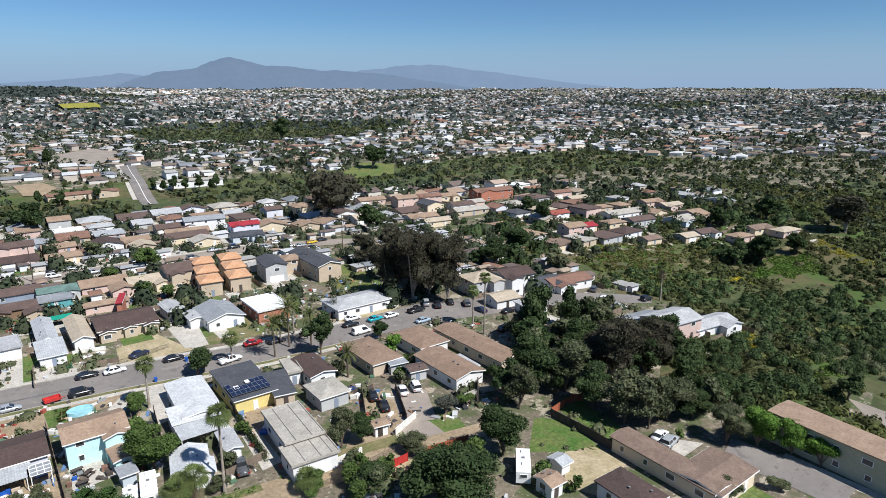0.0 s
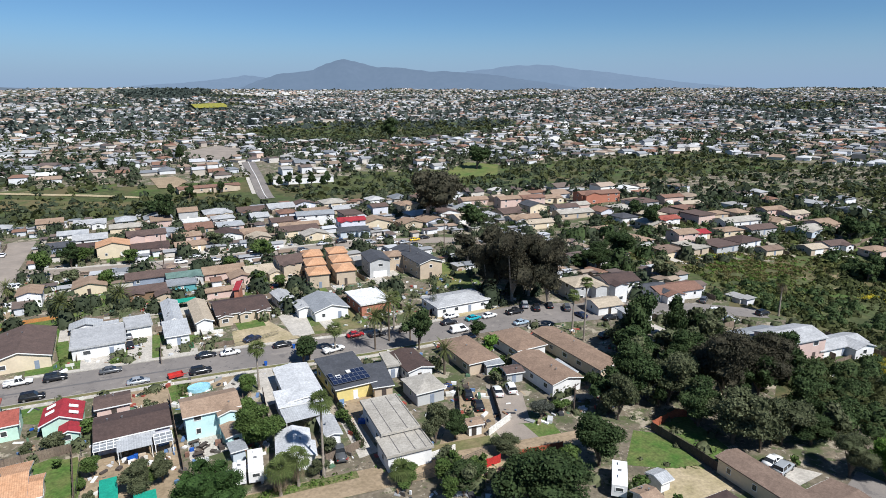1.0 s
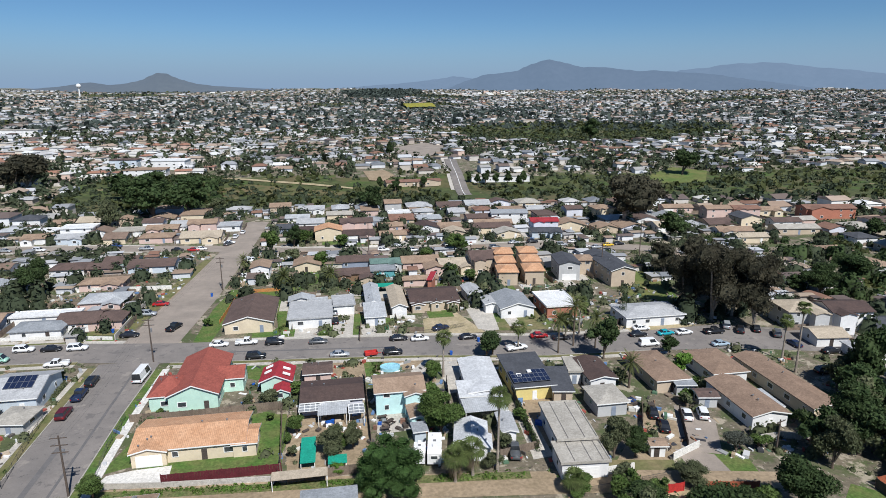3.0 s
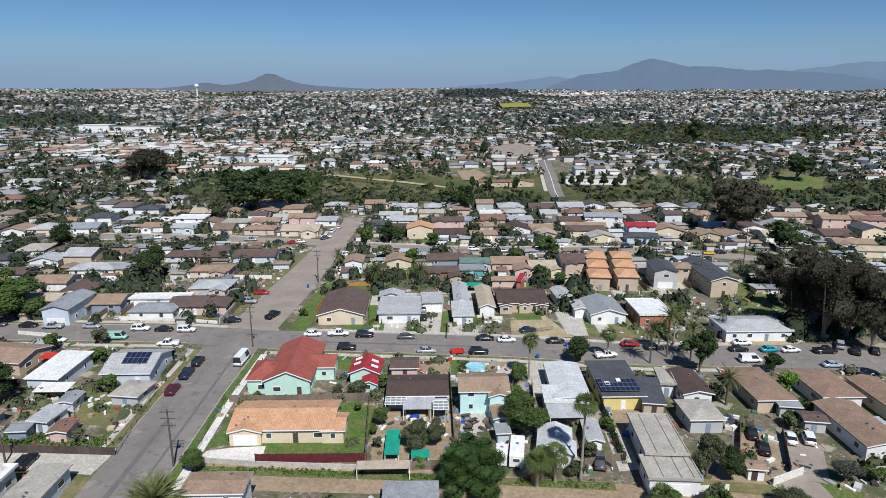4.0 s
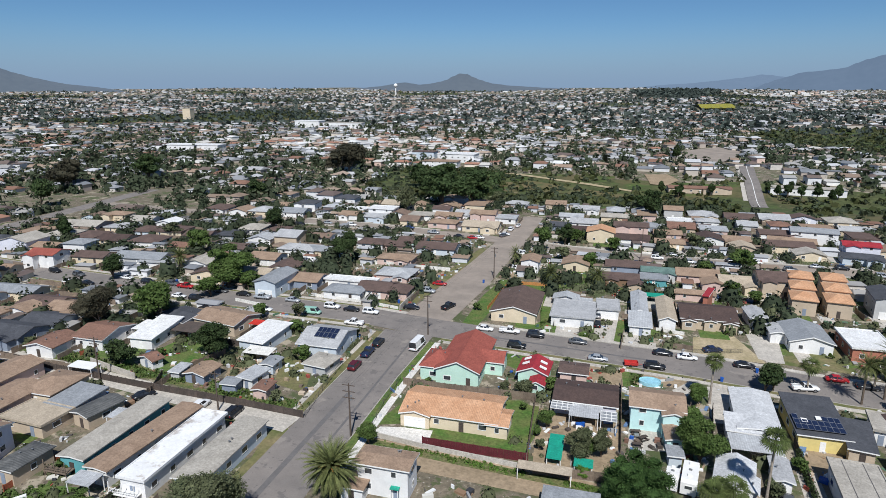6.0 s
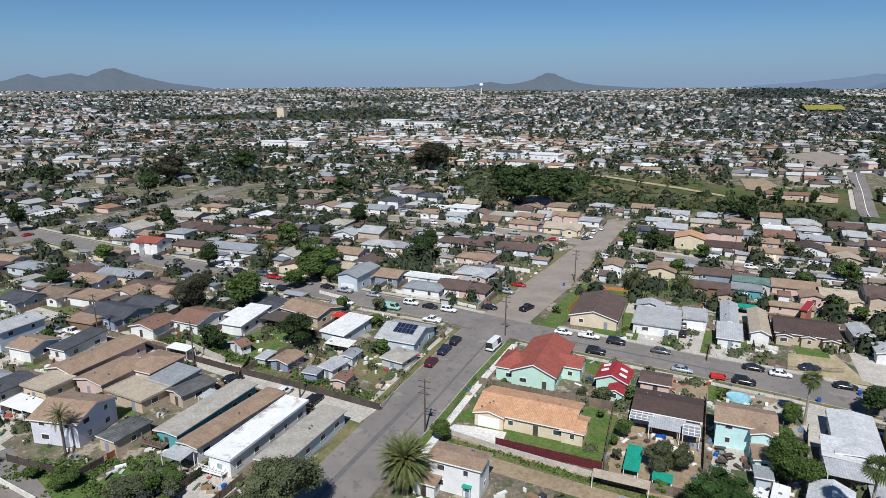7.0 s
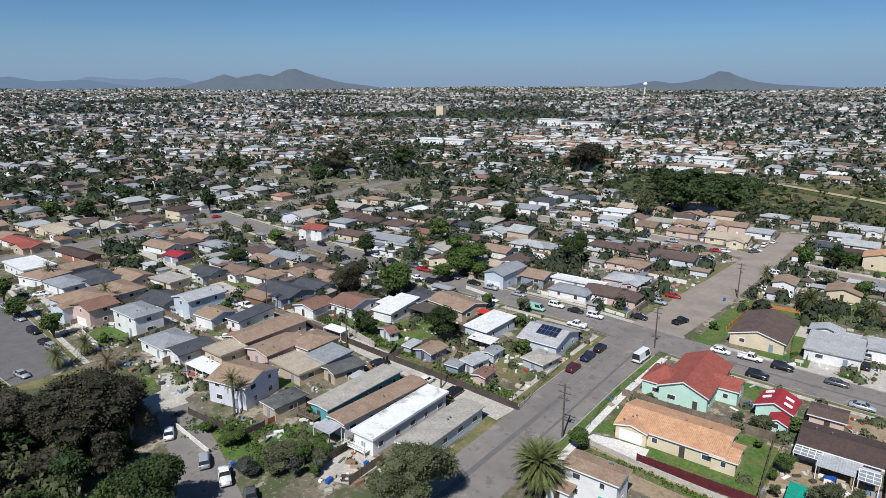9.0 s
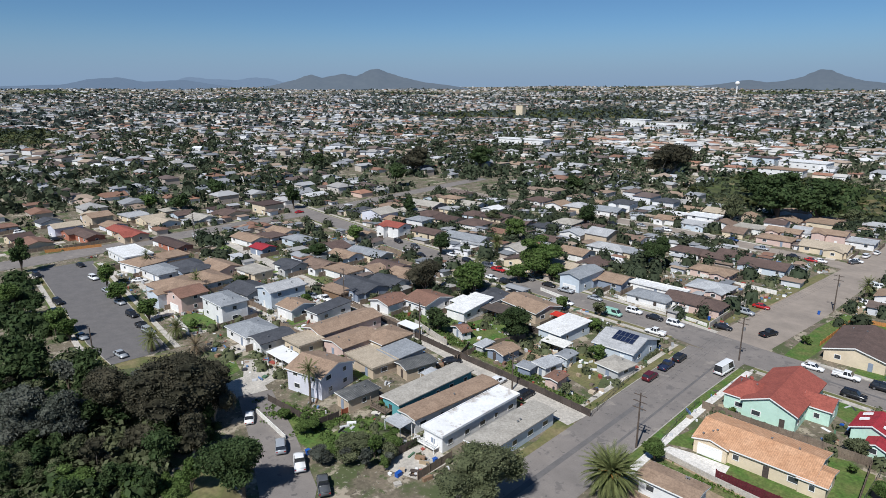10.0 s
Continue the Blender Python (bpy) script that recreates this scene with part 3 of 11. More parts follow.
plot("driveway", [(21.2, 117.7), (24.3, 118.1), (26.7, 135.6), (22.3, 133.5)], M["concrete"], 0.019, "pale concrete driveway or yard", "driveway")
plot("driveway", [(5.5, 104.1), (13.8, 105.1), (12.3, 112.1), (5.7, 111.3)], M["concrete"], 0.020, "pale concrete driveway or yard", "driveway")
plot("dirt_plot", [(5.6, 130.0), (20.2, 131.8), (19.9, 140.6), (6.5, 138.9)], M["dirt"], 0.014, "bare brown dirt yard", "dirt plot")
plot("lawn", [(4.3, 129.0), (8.1, 129.5), (9.8, 139.3), (4.4, 139.3)], M["lawn"], 0.014, "green mown lawn of a lot", "lawn")
plot("dirt_plot", [(-9.7, 129.0), (4.8, 125.7), (4.4, 139.3), (-9.9, 135.6)], M["dirt"], 0.015, "bare brown dirt yard", "dirt plot")
plot("dirt_plot", [(-10.4, 94.8), (4.2, 95.8), (4.0, 112.2), (-12.1, 114.7)], M["dirt"], 0.015, "bare brown dirt yard", "dirt plot")
plot("dirt_plot", [(32.5, 94.5), (39.0, 95.3), (42.7, 115.9), (34.7, 116.0)], M["dirt"], 0.016, "bare brown dirt yard", "dirt plot")
plot("driveway", [(31.9, 91.4), (35.7, 91.9), (36.1, 105.1), (32.9, 104.7)], M["concrete"], 0.022, "pale concrete driveway or yard", "driveway")
plot("lawn", [(-23.6, 133.9), (-19.2, 131.3), (-15.5, 139.8), (-23.3, 140.5)], M["lawn"], 0.016, "green mown lawn of a lot", "lawn")
plot("lawn", [(-39.0, 128.3), (-33.9, 128.0), (-32.5, 134.7), (-38.9, 135.9)], M["lawn"], 0.017, "green mown lawn of a lot", "lawn")
plot("driveway", [(-22.9, 236.6), (-1.3, 237.5), (-2.0, 252.2), (-23.2, 251.5)], M["concrete"], 0.023, "pale concrete driveway or yard", "driveway")
plot("lawn", [(-19.3, 193.8), (0.3, 196.2), (-0.6, 234.2), (-22.6, 233.2)], M["lawn"], 0.018, "green mown lawn of a lot", "lawn")
plot("lawn", [(-67.1, 158.9), (-57.1, 156.5), (-59.2, 164.0), (-68.4, 164.3)], M["lawn"], 0.018, "green mown lawn of a lot", "lawn")
plot("dirt_plot", [(-84.0, 158.6), (-64.7, 154.7), (-66.3, 159.0), (-85.7, 162.2)], M["sand"], 0.018, "dry pale dirt lot", "dirt plot")
plot("dirt_plot", [(-59.4, 191.9), (-45.0, 176.4), (-40.6, 194.2), (-41.7, 220.9), (-55.6, 207.1)], M["dirt"], 0.019, "bare brown dirt yard", "dirt plot")
plot("lawn", [(-55.0, 213.1), (-48.8, 206.5), (-47.0, 234.5), (-49.6, 238.7)], M["lawn"], 0.019, "green mown lawn of a lot", "lawn")
plot("grass", [(-66.4, 166.0), (-58.2, 164.6), (-63.2, 197.9), (-66.9, 191.0)], M["weeds"], 0.020, "patchy weedy grass plot", "grass")
plot("driveway", [(-65.5, 159.1), (-49.6, 157.5), (-49.9, 159.6), (-66.7, 162.2)], M["concrete"], 0.026, "pale concrete driveway or yard", "driveway")
plot("lawn", [(-101.1, 107.3), (-87.2, 111.6), (-100.5, 124.3), (-107.1, 114.5)], M["lawn"], 0.020, "green mown lawn of a lot", "lawn")
plot("dirt_plot", [(-81.2, 108.5), (-69.9, 106.4), (-77.4, 124.1), (-86.1, 120.0)], M["dirt"], 0.021, "bare brown dirt yard", "dirt plot")
plot("grass", [(-69.5, 110.0), (-60.7, 107.5), (-66.9, 125.4), (-76.4, 127.3)], M["weeds"], 0.021, "patchy weedy grass plot", "grass")
plot("driveway", [(21.0, 249.3), (41.3, 249.9), (41.1, 264.5), (23.1, 262.3)], M["concrete"], 0.028, "pale concrete driveway or yard", "driveway")
plot("lawn", [(59.0, 246.7), (68.3, 247.9), (69.1, 260.0), (61.0, 259.0)], M["lawn"], 0.022, "green mown lawn of a lot", "lawn")
plot("driveway", [(57.0, 245.6), (64.8, 246.6), (62.7, 267.2), (55.5, 266.3)], M["concrete"], 0.028, "pale concrete driveway or yard", "driveway")
plot("dirt_plot", [(69.3, 57.4), (71.9, 52.5), (82.9, 55.3), (82.4, 62.3), (76.9, 64.2)], M["sand"], 0.023, "dry pale dirt lot", "dirt plot")
plot("lawn", [(71.7, 68.1), (76.9, 64.2), (83.0, 60.7), (85.5, 71.8), (81.0, 75.8)], M["lawn"], 0.023, "green mown lawn of a lot", "lawn")
plot("lawn", [(86.7, 61.8), (91.7, 62.4), (94.2, 74.9), (87.5, 75.9)], M["lawn"], 0.024, "green mown lawn of a lot", "lawn")
plot("meadow", [(97.2, 189.4), (87.9, 172.5), (93.7, 164.5), (101.2, 158.9), (107.7, 188.6), (114.2, 216.2)], M["meadow"], 0.008, "bright green grassy slope", "meadow")
plot("dirt_plot", [(74.5, 143.1), (90.6, 143.1), (99.2, 146.4), (94.8, 149.7), (74.6, 147.3)], M["sand"], 0.008, "dry pale dirt lot", "dirt plot")
plot("driveway", [(58.9, 89.4), (65.4, 87.1), (71.0, 98.1), (66.2, 105.1)], M["asphalt_pale"], 0.015, "pale concrete driveway or yard", "driveway")
plot("dirt_plot", [(51.7, 90.3), (58.7, 87.5), (64.7, 102.8), (59.1, 104.0)], M["dirt"], 0.009, "bare brown dirt yard", "dirt plot")
plot("driveway", [(57.1, 81.5), (63.7, 80.0), (63.9, 87.4), (57.9, 90.2)], M["asphalt_pale"], 0.016, "pale concrete driveway or yard", "driveway")
plot("lawn", [(62.0, 81.3), (68.1, 80.3), (69.5, 87.3), (63.1, 88.0)], M["lawn"], 0.010, "green mown lawn of a lot", "lawn")
plot("dirt_plot", [(45.6, 88.0), (52.0, 83.1), (57.0, 88.8), (56.2, 100.2)], M["dirt"], 0.010, "bare brown dirt yard", "dirt plot")
plot("grass", [(41.6, 82.6), (54.4, 81.3), (55.9, 87.1), (44.0, 89.2)], M["weeds"], 0.011, "patchy weedy grass plot", "grass")
plot("lawn", [(42.4, 74.6), (45.2, 72.5), (49.2, 76.9), (45.0, 78.1)], M["lawn"], 0.011, "green mown lawn of a lot", "lawn")
plot("dirt_plot", [(47.2, 77.4), (53.5, 75.6), (56.0, 80.0), (48.3, 82.7)], M["sand"], 0.012, "dry pale dirt lot", "dirt plot")
plot("driveway", [(133.2, 116.4), (138.7, 104.2), (148.6, 109.9), (145.0, 124.8)], M["concrete"], 0.018, "pale concrete driveway or yard", "driveway")
plot("driveway", [(91.0, 54.6), (90.7, 50.4), (99.3, 50.7), (93.9, 58.3)], M["concrete"], 0.018, "pale concrete driveway or yard", "driveway")
plot("lawn", [(84.9, 37.2), (93.6, 35.3), (94.2, 39.2), (85.4, 41.6)], M["lawn"], 0.013, "green mown lawn of a lot", "lawn")
plot("driveway", [(105.5, 39.9), (106.6, 24.1), (108.5, 24.7), (108.1, 40.1)], M["concrete"], 0.019, "pale concrete driveway or yard", "driveway")
plot("parking_yard", [(133.3, 35.3), (134.4, 25.6), (140.1, 31.7), (140.4, 41.9)], M["asphalt_pale"], 0.014, "pale asphalt parking yard", "parking yard")
plot("lawn", [(-115.7, 108.0), (-103.6, 108.7), (-121.8, 120.6), (-126.0, 113.2), (-134.9, 107.9)], M["lawn"], 0.016, "green mown lawn of a lot", "lawn")
plot("lawn", [(-94.3, 109.2), (-91.9, 117.6), (-95.3, 127.9), (-105.0, 131.9), (-106.6, 118.6)], M["lawn"], 0.017, "green mown lawn of a lot", "lawn")
plot("grass", [(-58.5, 84.1), (-58.7, 75.2), (-54.8, 75.1), (-56.5, 93.7), (-60.9, 95.9)], M["weeds"], 0.017, "patchy weedy grass plot", "grass")
plot("lawn", [(-78.6, 59.3), (-80.3, 68.7), (-87.4, 67.6), (-85.1, 54.1)], M["lawn"], 0.018, "green mown lawn of a lot", "lawn")
plot("lawn", [(-99.6, 53.6), (-86.2, 53.1), (-85.2, 57.9), (-99.2, 58.4), (-107.4, 56.8)], M["lawn"], 0.018, "green mown lawn of a lot", "lawn")
plot("lawn", [(-155.0, 61.1), (-152.9, 68.7), (-167.4, 74.1), (-168.4, 65.4)], M["lawn"], 0.018, "green mown lawn of a lot", "lawn")
plot("lawn", [(-122.8, 55.3), (-124.6, 60.3), (-131.2, 62.3), (-128.3, 56.6)], M["lawn"], 0.019, "green mown lawn of a lot", "lawn")
plot("driveway", [(-112.7, 53.3), (-111.4, 59.8), (-121.0, 61.8), (-120.8, 54.3)], M["concrete"], 0.025, "pale concrete driveway or yard", "driveway")
plot("driveway", [(-189.6, 64.9), (-186.6, 71.4), (-201.6, 76.7), (-218.3, 69.2)], M["concrete"], 0.026, "pale concrete driveway or yard", "driveway")
plot("driveway", [(-155.2, 72.3), (-142.1, 82.1), (-147.5, 89.0), (-165.7, 81.1)], M["concrete"], 0.026, "pale concrete driveway or yard", "driveway")
plot("driveway", [(-126.2, 89.3), (-107.4, 92.5), (-110.6, 99.2), (-136.4, 96.7)], M["concrete"], 0.026, "pale concrete driveway or yard", "driveway")
plot("driveway", [(-65.5, 60.7), (-65.3, 68.7), (-71.3, 69.0), (-71.9, 58.8)], M["concrete"], 0.027, "pale concrete driveway or yard", "driveway")
plot("grass", [(-87.7, 29.0), (-82.7, 33.9), (-88.9, 39.9), (-99.7, 43.7), (-93.3, 31.3)], M["weeds"], 0.022, "patchy weedy grass plot", "grass")
plot("lawn", [(-105.0, 18.8), (-103.5, 23.4), (-109.7, 21.7), (-108.9, 18.2)], M["lawn"], 0.022, "green mown lawn of a lot", "lawn")
plot("lawn", [(-184.0, 38.2), (-191.3, 42.9), (-219.8, 46.6), (-219.2, 43.3)], M["lawn"], 0.022, "green mown lawn of a lot", "lawn")
plot("grass", [(-144.6, 40.7), (-139.3, 52.2), (-144.6, 53.8), (-150.3, 41.4)], M["weeds"], 0.023, "patchy weedy grass plot", "grass")
plot("driveway", [(-91.5, 51.7), (-91.2, 53.3), (-105.3, 58.2), (-104.5, 53.3)], M["concrete"], 0.029, "pale concrete driveway or yard", "driveway")
plot("dirt_plot", [(-62.2, 119.3), (-64.6, 134.5), (-71.5, 127.6), (-69.1, 121.0)], M["dirt"], 0.024, "bare brown dirt yard", "dirt plot")
plot("dirt_plot", [(-29.1, 89.1), (-10.3, 89.1), (-10.1, 91.5), (-29.7, 92.9)], M["dirt"], 0.008, "bare brown dirt yard", "dirt plot")
plot("lawn", [(-34.0, 92.0), (-11.0, 90.9), (-11.1, 92.2), (-34.5, 93.4)], M["lawn"], 0.008, "green mown lawn of a lot", "lawn")
plot("lawn", [(1.1, 151.1), (3.8, 152.3), (5.9, 171.2), (2.2, 167.9)], M["lawn"], 0.009, "green mown lawn of a lot", "lawn")
plot("driveway", [(-43.0, 87.1), (-41.6, 88.4), (-42.8, 96.9), (-43.4, 93.8)], M["concrete"], 0.015, "pale concrete driveway or yard", "driveway")
plot("driveway", [(-35.6, 96.7), (-29.9, 96.3), (-30.4, 97.9), (-34.4, 98.1)], M["concrete"], 0.016, "pale concrete driveway or yard", "driveway")
plot("grass", [(-28.5, 91.0), (-13.6, 89.5), (-2.3, 88.9), (-2.4, 90.4), (-13.9, 91.4), (-29.0, 93.0)], M["weeds"], 0.010, "patchy weedy grass plot", "grass")
plot("lawn", [(-28.4, 90.7), (-20.6, 90.7), (-21.0, 92.3), (-28.9, 92.5)], M["lawn"], 0.011, "green mown lawn of a lot", "lawn")
plot("dry_grass", [(-88.9, 31.2), (-81.9, 38.1), (-91.8, 39.3), (-99.7, 43.7), (-100.9, 37.4)], M["drygrass"], 0.012, "dry brownish grass on a slope", "dry grass")
plot("lawn", [(-94.3, 53.2), (-89.6, 52.6), (-90.0, 58.5), (-95.6, 60.6), (-107.0, 58.6), (-104.4, 54.7)], M["lawn"], 0.013, "green mown lawn of a lot", "lawn")
plot("lawn", [(-80.6, 54.7), (-76.3, 61.5), (-80.0, 67.6), (-88.0, 66.6), (-87.3, 56.1)], M["lawn"], 0.013, "green mown lawn of a lot", "lawn")
plot("driveway", [(-118.3, 57.6), (-113.4, 56.8), (-113.5, 60.0), (-115.2, 65.9), (-126.1, 66.9), (-128.8, 63.6)], M["concrete"], 0.020, "pale concrete driveway or yard", "driveway")
plot("driveway", [(-71.2, 59.4), (-66.0, 62.0), (-66.9, 68.8), (-73.9, 69.4), (-74.8, 63.5)], M["concrete"], 0.020, "pale concrete driveway or yard", "driveway")
plot("driveway", [(36.0, 176.0), (41.0, 175.0), (39.0, 151.0), (36.0, 152.0)], M["concrete"], 0.027, "pale concrete driveway leading to a garage", "driveway")
plot("lawn", [(-168, 65), (-171, 73), (-160, 70), (-157, 64)], M["lawn"], 0.017, "green mown lawn of a lot", "lawn")
plot("lawn", [(-133, 108.5), (-132, 114), (-125.5, 111.5), (-125, 106.5)], M["lawn"], 0.018, "green mown lawn of a lot", "lawn")
plot("lawn", [(-104, 55), (-104, 60), (-92, 58.5), (-92, 52)], M["lawn"], 0.026, "rough green lawn on a bank", "lawn")
plot("lawn", [(-132.2, 80.1), (-133.4, 84.6), (-138.5, 86.0), (-137.9, 82.4)], M["lawn"], 0.014, "green mown lawn of a lot", "lawn")
plot("lawn", [(-100.4, 76.1), (-100.1, 79.9), (-104.5, 80.7), (-105.0, 77.4)], M["lawn"], 0.015, "green mown lawn of a lot", "lawn")
plot("driveway", [(6.6, 104.7), (11.5, 106.7), (11.5, 115.0), (7.0, 112.8), (5.7, 108.3)], M["concrete"], 0.021, "pale concrete driveway or yard", "driveway")
plot("lawn", [(-16.0, 98.4), (-12.3, 96.5), (-10.9, 105.8), (-11.8, 115.2), (-16.7, 115.2), (-16.7, 107.1)], M["lawn"], 0.016, "green mown lawn of a lot", "lawn")
plot("driveway", [(16.1, 125.8), (20.3, 131.3), (19.2, 135.7), (14.9, 129.8)], M["concrete"], 0.022, "pale concrete driveway or yard", "driveway")
plot("driveway", [(23.7, 121.1), (27.3, 129.2), (25.5, 132.8), (21.5, 125.2)], M["concrete"], 0.022, "pale concrete driveway or yard", "driveway")
plot("parking_yard", [(62, 663), (103, 715), (118, 678), (106, 607), (81, 568), (61, 595)], M["asphalt_pale"], 0.9, "wide pale empty parking yard", "parking yard")
plot("dirt_plot", [(21, 486), (38, 490), (44, 466), (34, 448), (24, 452)], M["dirt"], 0.45, "bare orange-brown cut slope", "dirt plot")
plot("meadow", [(235, 437), (271, 468), (290, 447), (262, 404), (227, 407)], M["meadow"], 0.4, "green grassy slope above the valley", "meadow")
plot("flower_patch", [(172, 1480), (178, 1640), (218, 1900), (285, 1850), (255, 1560)], M["flowers"], 4.5, "yellow field on a far slope", "flower patch")
plot("meadow", [(-86, 430), (-60, 448), (-20, 430), (14, 420), (10, 408), (-50, 415)], M["drygrass"], 0.3, "dry grass on the valley side", "meadow")
LINES = [
    ROAD_B,
    [(-50.5, 30, 12.6), (-50.5, 120, 12.6), (-50, 146, 14)],
    [(-49, 152, 14), (-45, 190, 14), (-41, 245, 12), (-38, 306, 10)],
    STREET_TWO,
    [(-57, 95.5, 6), (-130, 105, 5), (-230, 114.5, 4), (-262, 117, 4)],
    [(-43, 92, 7), (0, 89, 6.5), (45, 83, 6), (75, 78, 4)],
    [(-250, 57, 20), (-235, 56, 16.5), (-165, 48, 15), (-148, 47, 13)],
    [(-270, -20, 13), (-264, 50, 14), (-266, 110, 13), (-270, 190, 11), (-285, 330, 10)],
    [(-62, 30, 8), (-78, 44, 9), (-95, 51, 8), (-112, 57, 7)],
    FAR_ROAD,
    [(100.8, 47.2, 9.0), (102.2, 41.8, 8.5), (102.8, 35.0, 8.0), (103.0, 28.2, 8.0)],
]
# ---- houses ----
def window_mesh(pane):
    """A frame as one ring with a recessed opening; pane: the glass is part of it."""
    v, f, i = [], [], []
    for x, z in ((0.5, 1.0), (0.42, 0.91)):
        for y in ((-0.06, 0.05) if x > 0.45 else (-0.06, -0.02)):
            lo = 0.0 if x > 0.45 else 0.09
            v += [(-x, y, lo), (x, y, lo), (x, y, z), (-x, y, z)]
    for j in range(4):
        k = (j + 1) % 4
        f += [(j, k, 8 + k, 8 + j), (4 + j, 4 + k, k, j), (8 + j, 8 + k, 12 + k, 12 + j)]
        i += [0, 0, 0]
    if pane:
        f.append((12, 13, 14, 15))
        i.append(1)
    return mesh("window", v, f, [M["trim"], M["glass"]], i)


WINDOW, WINDOW_PLAIN = window_mesh(False), window_mesh(True)
sh = Shape()
sh.box(-0.42, 0.42, -0.025, 0.03, 0.09, 0.91)
PANE = sh.mesh("pane", M["glass"])
sh = Shape()
sh.box(-0.5, 0.5, -0.05, 0.04, 0, 1)
for zz in (0.12, 0.55):
    for xx in (-0.38, 0.06):
        sh.box(xx, xx + 0.32, -0.065, -0.05, zz, zz + 0.33)
DOOR = {k: sh.mesh("door", M[m]) for k, m in (("white", "trim"), ("brown", "darkwood"), ("blue", "wall_steel"))}
sh = Shape()
sh.box(-0.5, 0.5, -0.05, 0.04, 0, 1)
for j in range(4):
    sh.box(-0.48, 0.48, -0.07, -0.05, 0.03 + j * 0.245, 0.24 + j * 0.245)
GARAGE = sh.mesh("garage_door", M["trim"])
sh = Shape()
sh.tube([(0, 0, -0.1), (0, 0, 0.4)], [0.09, 0.09], 6)
sh.box(-0.16, 0.16, -0.16, 0.16, 0.4, 0.47)
VENT = sh.mesh("vent_pipe", M["metal"])


def roof_shape(w, d, eave, kind, ridge, pitch, t=0.2):
    """Roof planes over a w by d rectangle; returns the collected shape and the ridge's height."""
    x, y = w / 2, d / 2
    sh = Shape()
    if kind == "flat":
        for inset, z in ((0.0, eave - 0.1), (0.0, eave + t + 0.16), (0.2, eave + t + 0.16), (0.24, eave + t)):
            sh.v += [(-x + inset, -y + inset, z), (x - inset, -y + inset, z), (x - inset, y - inset, z), (-x + inset, y - inset, z)]
        for r in range(3):
            for j in range(4):
                k = (j + 1) % 4
                sh.f.append((r * 4 + j, r * 4 + k, r * 4 + 4 + k, r * 4 + 4 + j))
        sh.f += [(12, 13, 14, 15), (3, 2, 1, 0)]
        sh.i = [0] * len(sh.f)
        return sh, eave
    if kind == "shed":
        rise = pitch * d
        sh.shell([(-x, -y, eave), (x, -y, eave), (x, y, eave + rise), (-x, y, eave + rise)], [(0, 1, 2, 3)], t)
        return sh, eave + rise
    swap = ridge == "y"
    a, b = (y, x) if swap else (x, y)
    h = pitch * b
    inset = b if kind == "hip" else 0.0
    inset = min(inset, a * 0.92)
    pts = [(-a, -b, eave), (a, -b, eave), (a, b, eave), (-a, b, eave), (-a + inset, 0, eave + h), (a - inset, 0, eave + h)]
    faces = [(0, 1, 5, 4), (2, 3, 4, 5)]
    if kind == "hip":
        faces += [(1, 2, 5), (3, 0, 4)]
    if swap:
        pts = [(-q, p, z) for p, q, z in pts]
    sh.shell(pts, faces, t)
    return sh, eave + h


def wall_shape(w, d, eave, kind, ridge, pitch, over):
    """Walls under such a roof, with gable ends where it has them."""
    x, y = w / 2, d / 2
    sh = Shape()
    base = -0.3
    top = eave - 0.1
    if kind == "shed":
        z0, z1 = eave + pitch * over - 0.15, eave + pitch * (d + over) - 0.15
        sh.face([(-x, -y, base), (x, -y, base), (x, -y, z0), (-x, -y, z0)])
        sh.face([(x, y, base), (-x, y, base), (-x, y, z1), (x, y, z1)])
        sh.face([(x, -y, base), (x, y, base), (x, y, z1), (x, -y, z0)])
        sh.face([(-x, y, base), (-x, -y, base), (-x, -y, z0), (-x, y, z1)])
        return sh
    if kind != "gable":
        z = top + (pitch * over if kind == "hip" else 0.05)
        sh.box(-x, x, -y, y, base, z)
        return sh
    z = top + pitch * over
    swap = ridge == "y"
    a, b = (y, x) if swap else (x, y)
    peak = z + pitch * b
    def put(pts):
        sh.face([(-q, p, zz) if swap else (p, q, zz) for p, q, zz in pts])
    put([(-a, -b, base), (a, -b, base), (a, -b, z), (-a, -b, z)])
    put([(a, b, base), (-a, b, base), (-a, b, z), (a, b, z)])
    put([(a, -b, base), (a, b, base), (a, b, z), (a, 0, peak), (a, -b, z)])
    put([(-a, b, base), (-a, -b, base), (-a, -b, z), (-a, 0, peak), (-a, b, z)])
    return sh


NAMES = {"clay": "clay brown", "pale": "pale grey", "umber": "umber brown", "slate": "dark grey", "bluegrey": "blue-grey", "darkbrown": "dark brown", "tin": "pale sheet-metal", "shingle": "mottled grey shingle", "sand": "sand-coloured", "dustygrey": "dusty grey",
         "lilac": "pale lilac", "steel": "blue-grey", "brownwood": "brown timber", "orange": "orange tiled", "rust": "rust-red", "aqua": "pale aqua"}
RNG = random.Random(5)
TAKEN = []


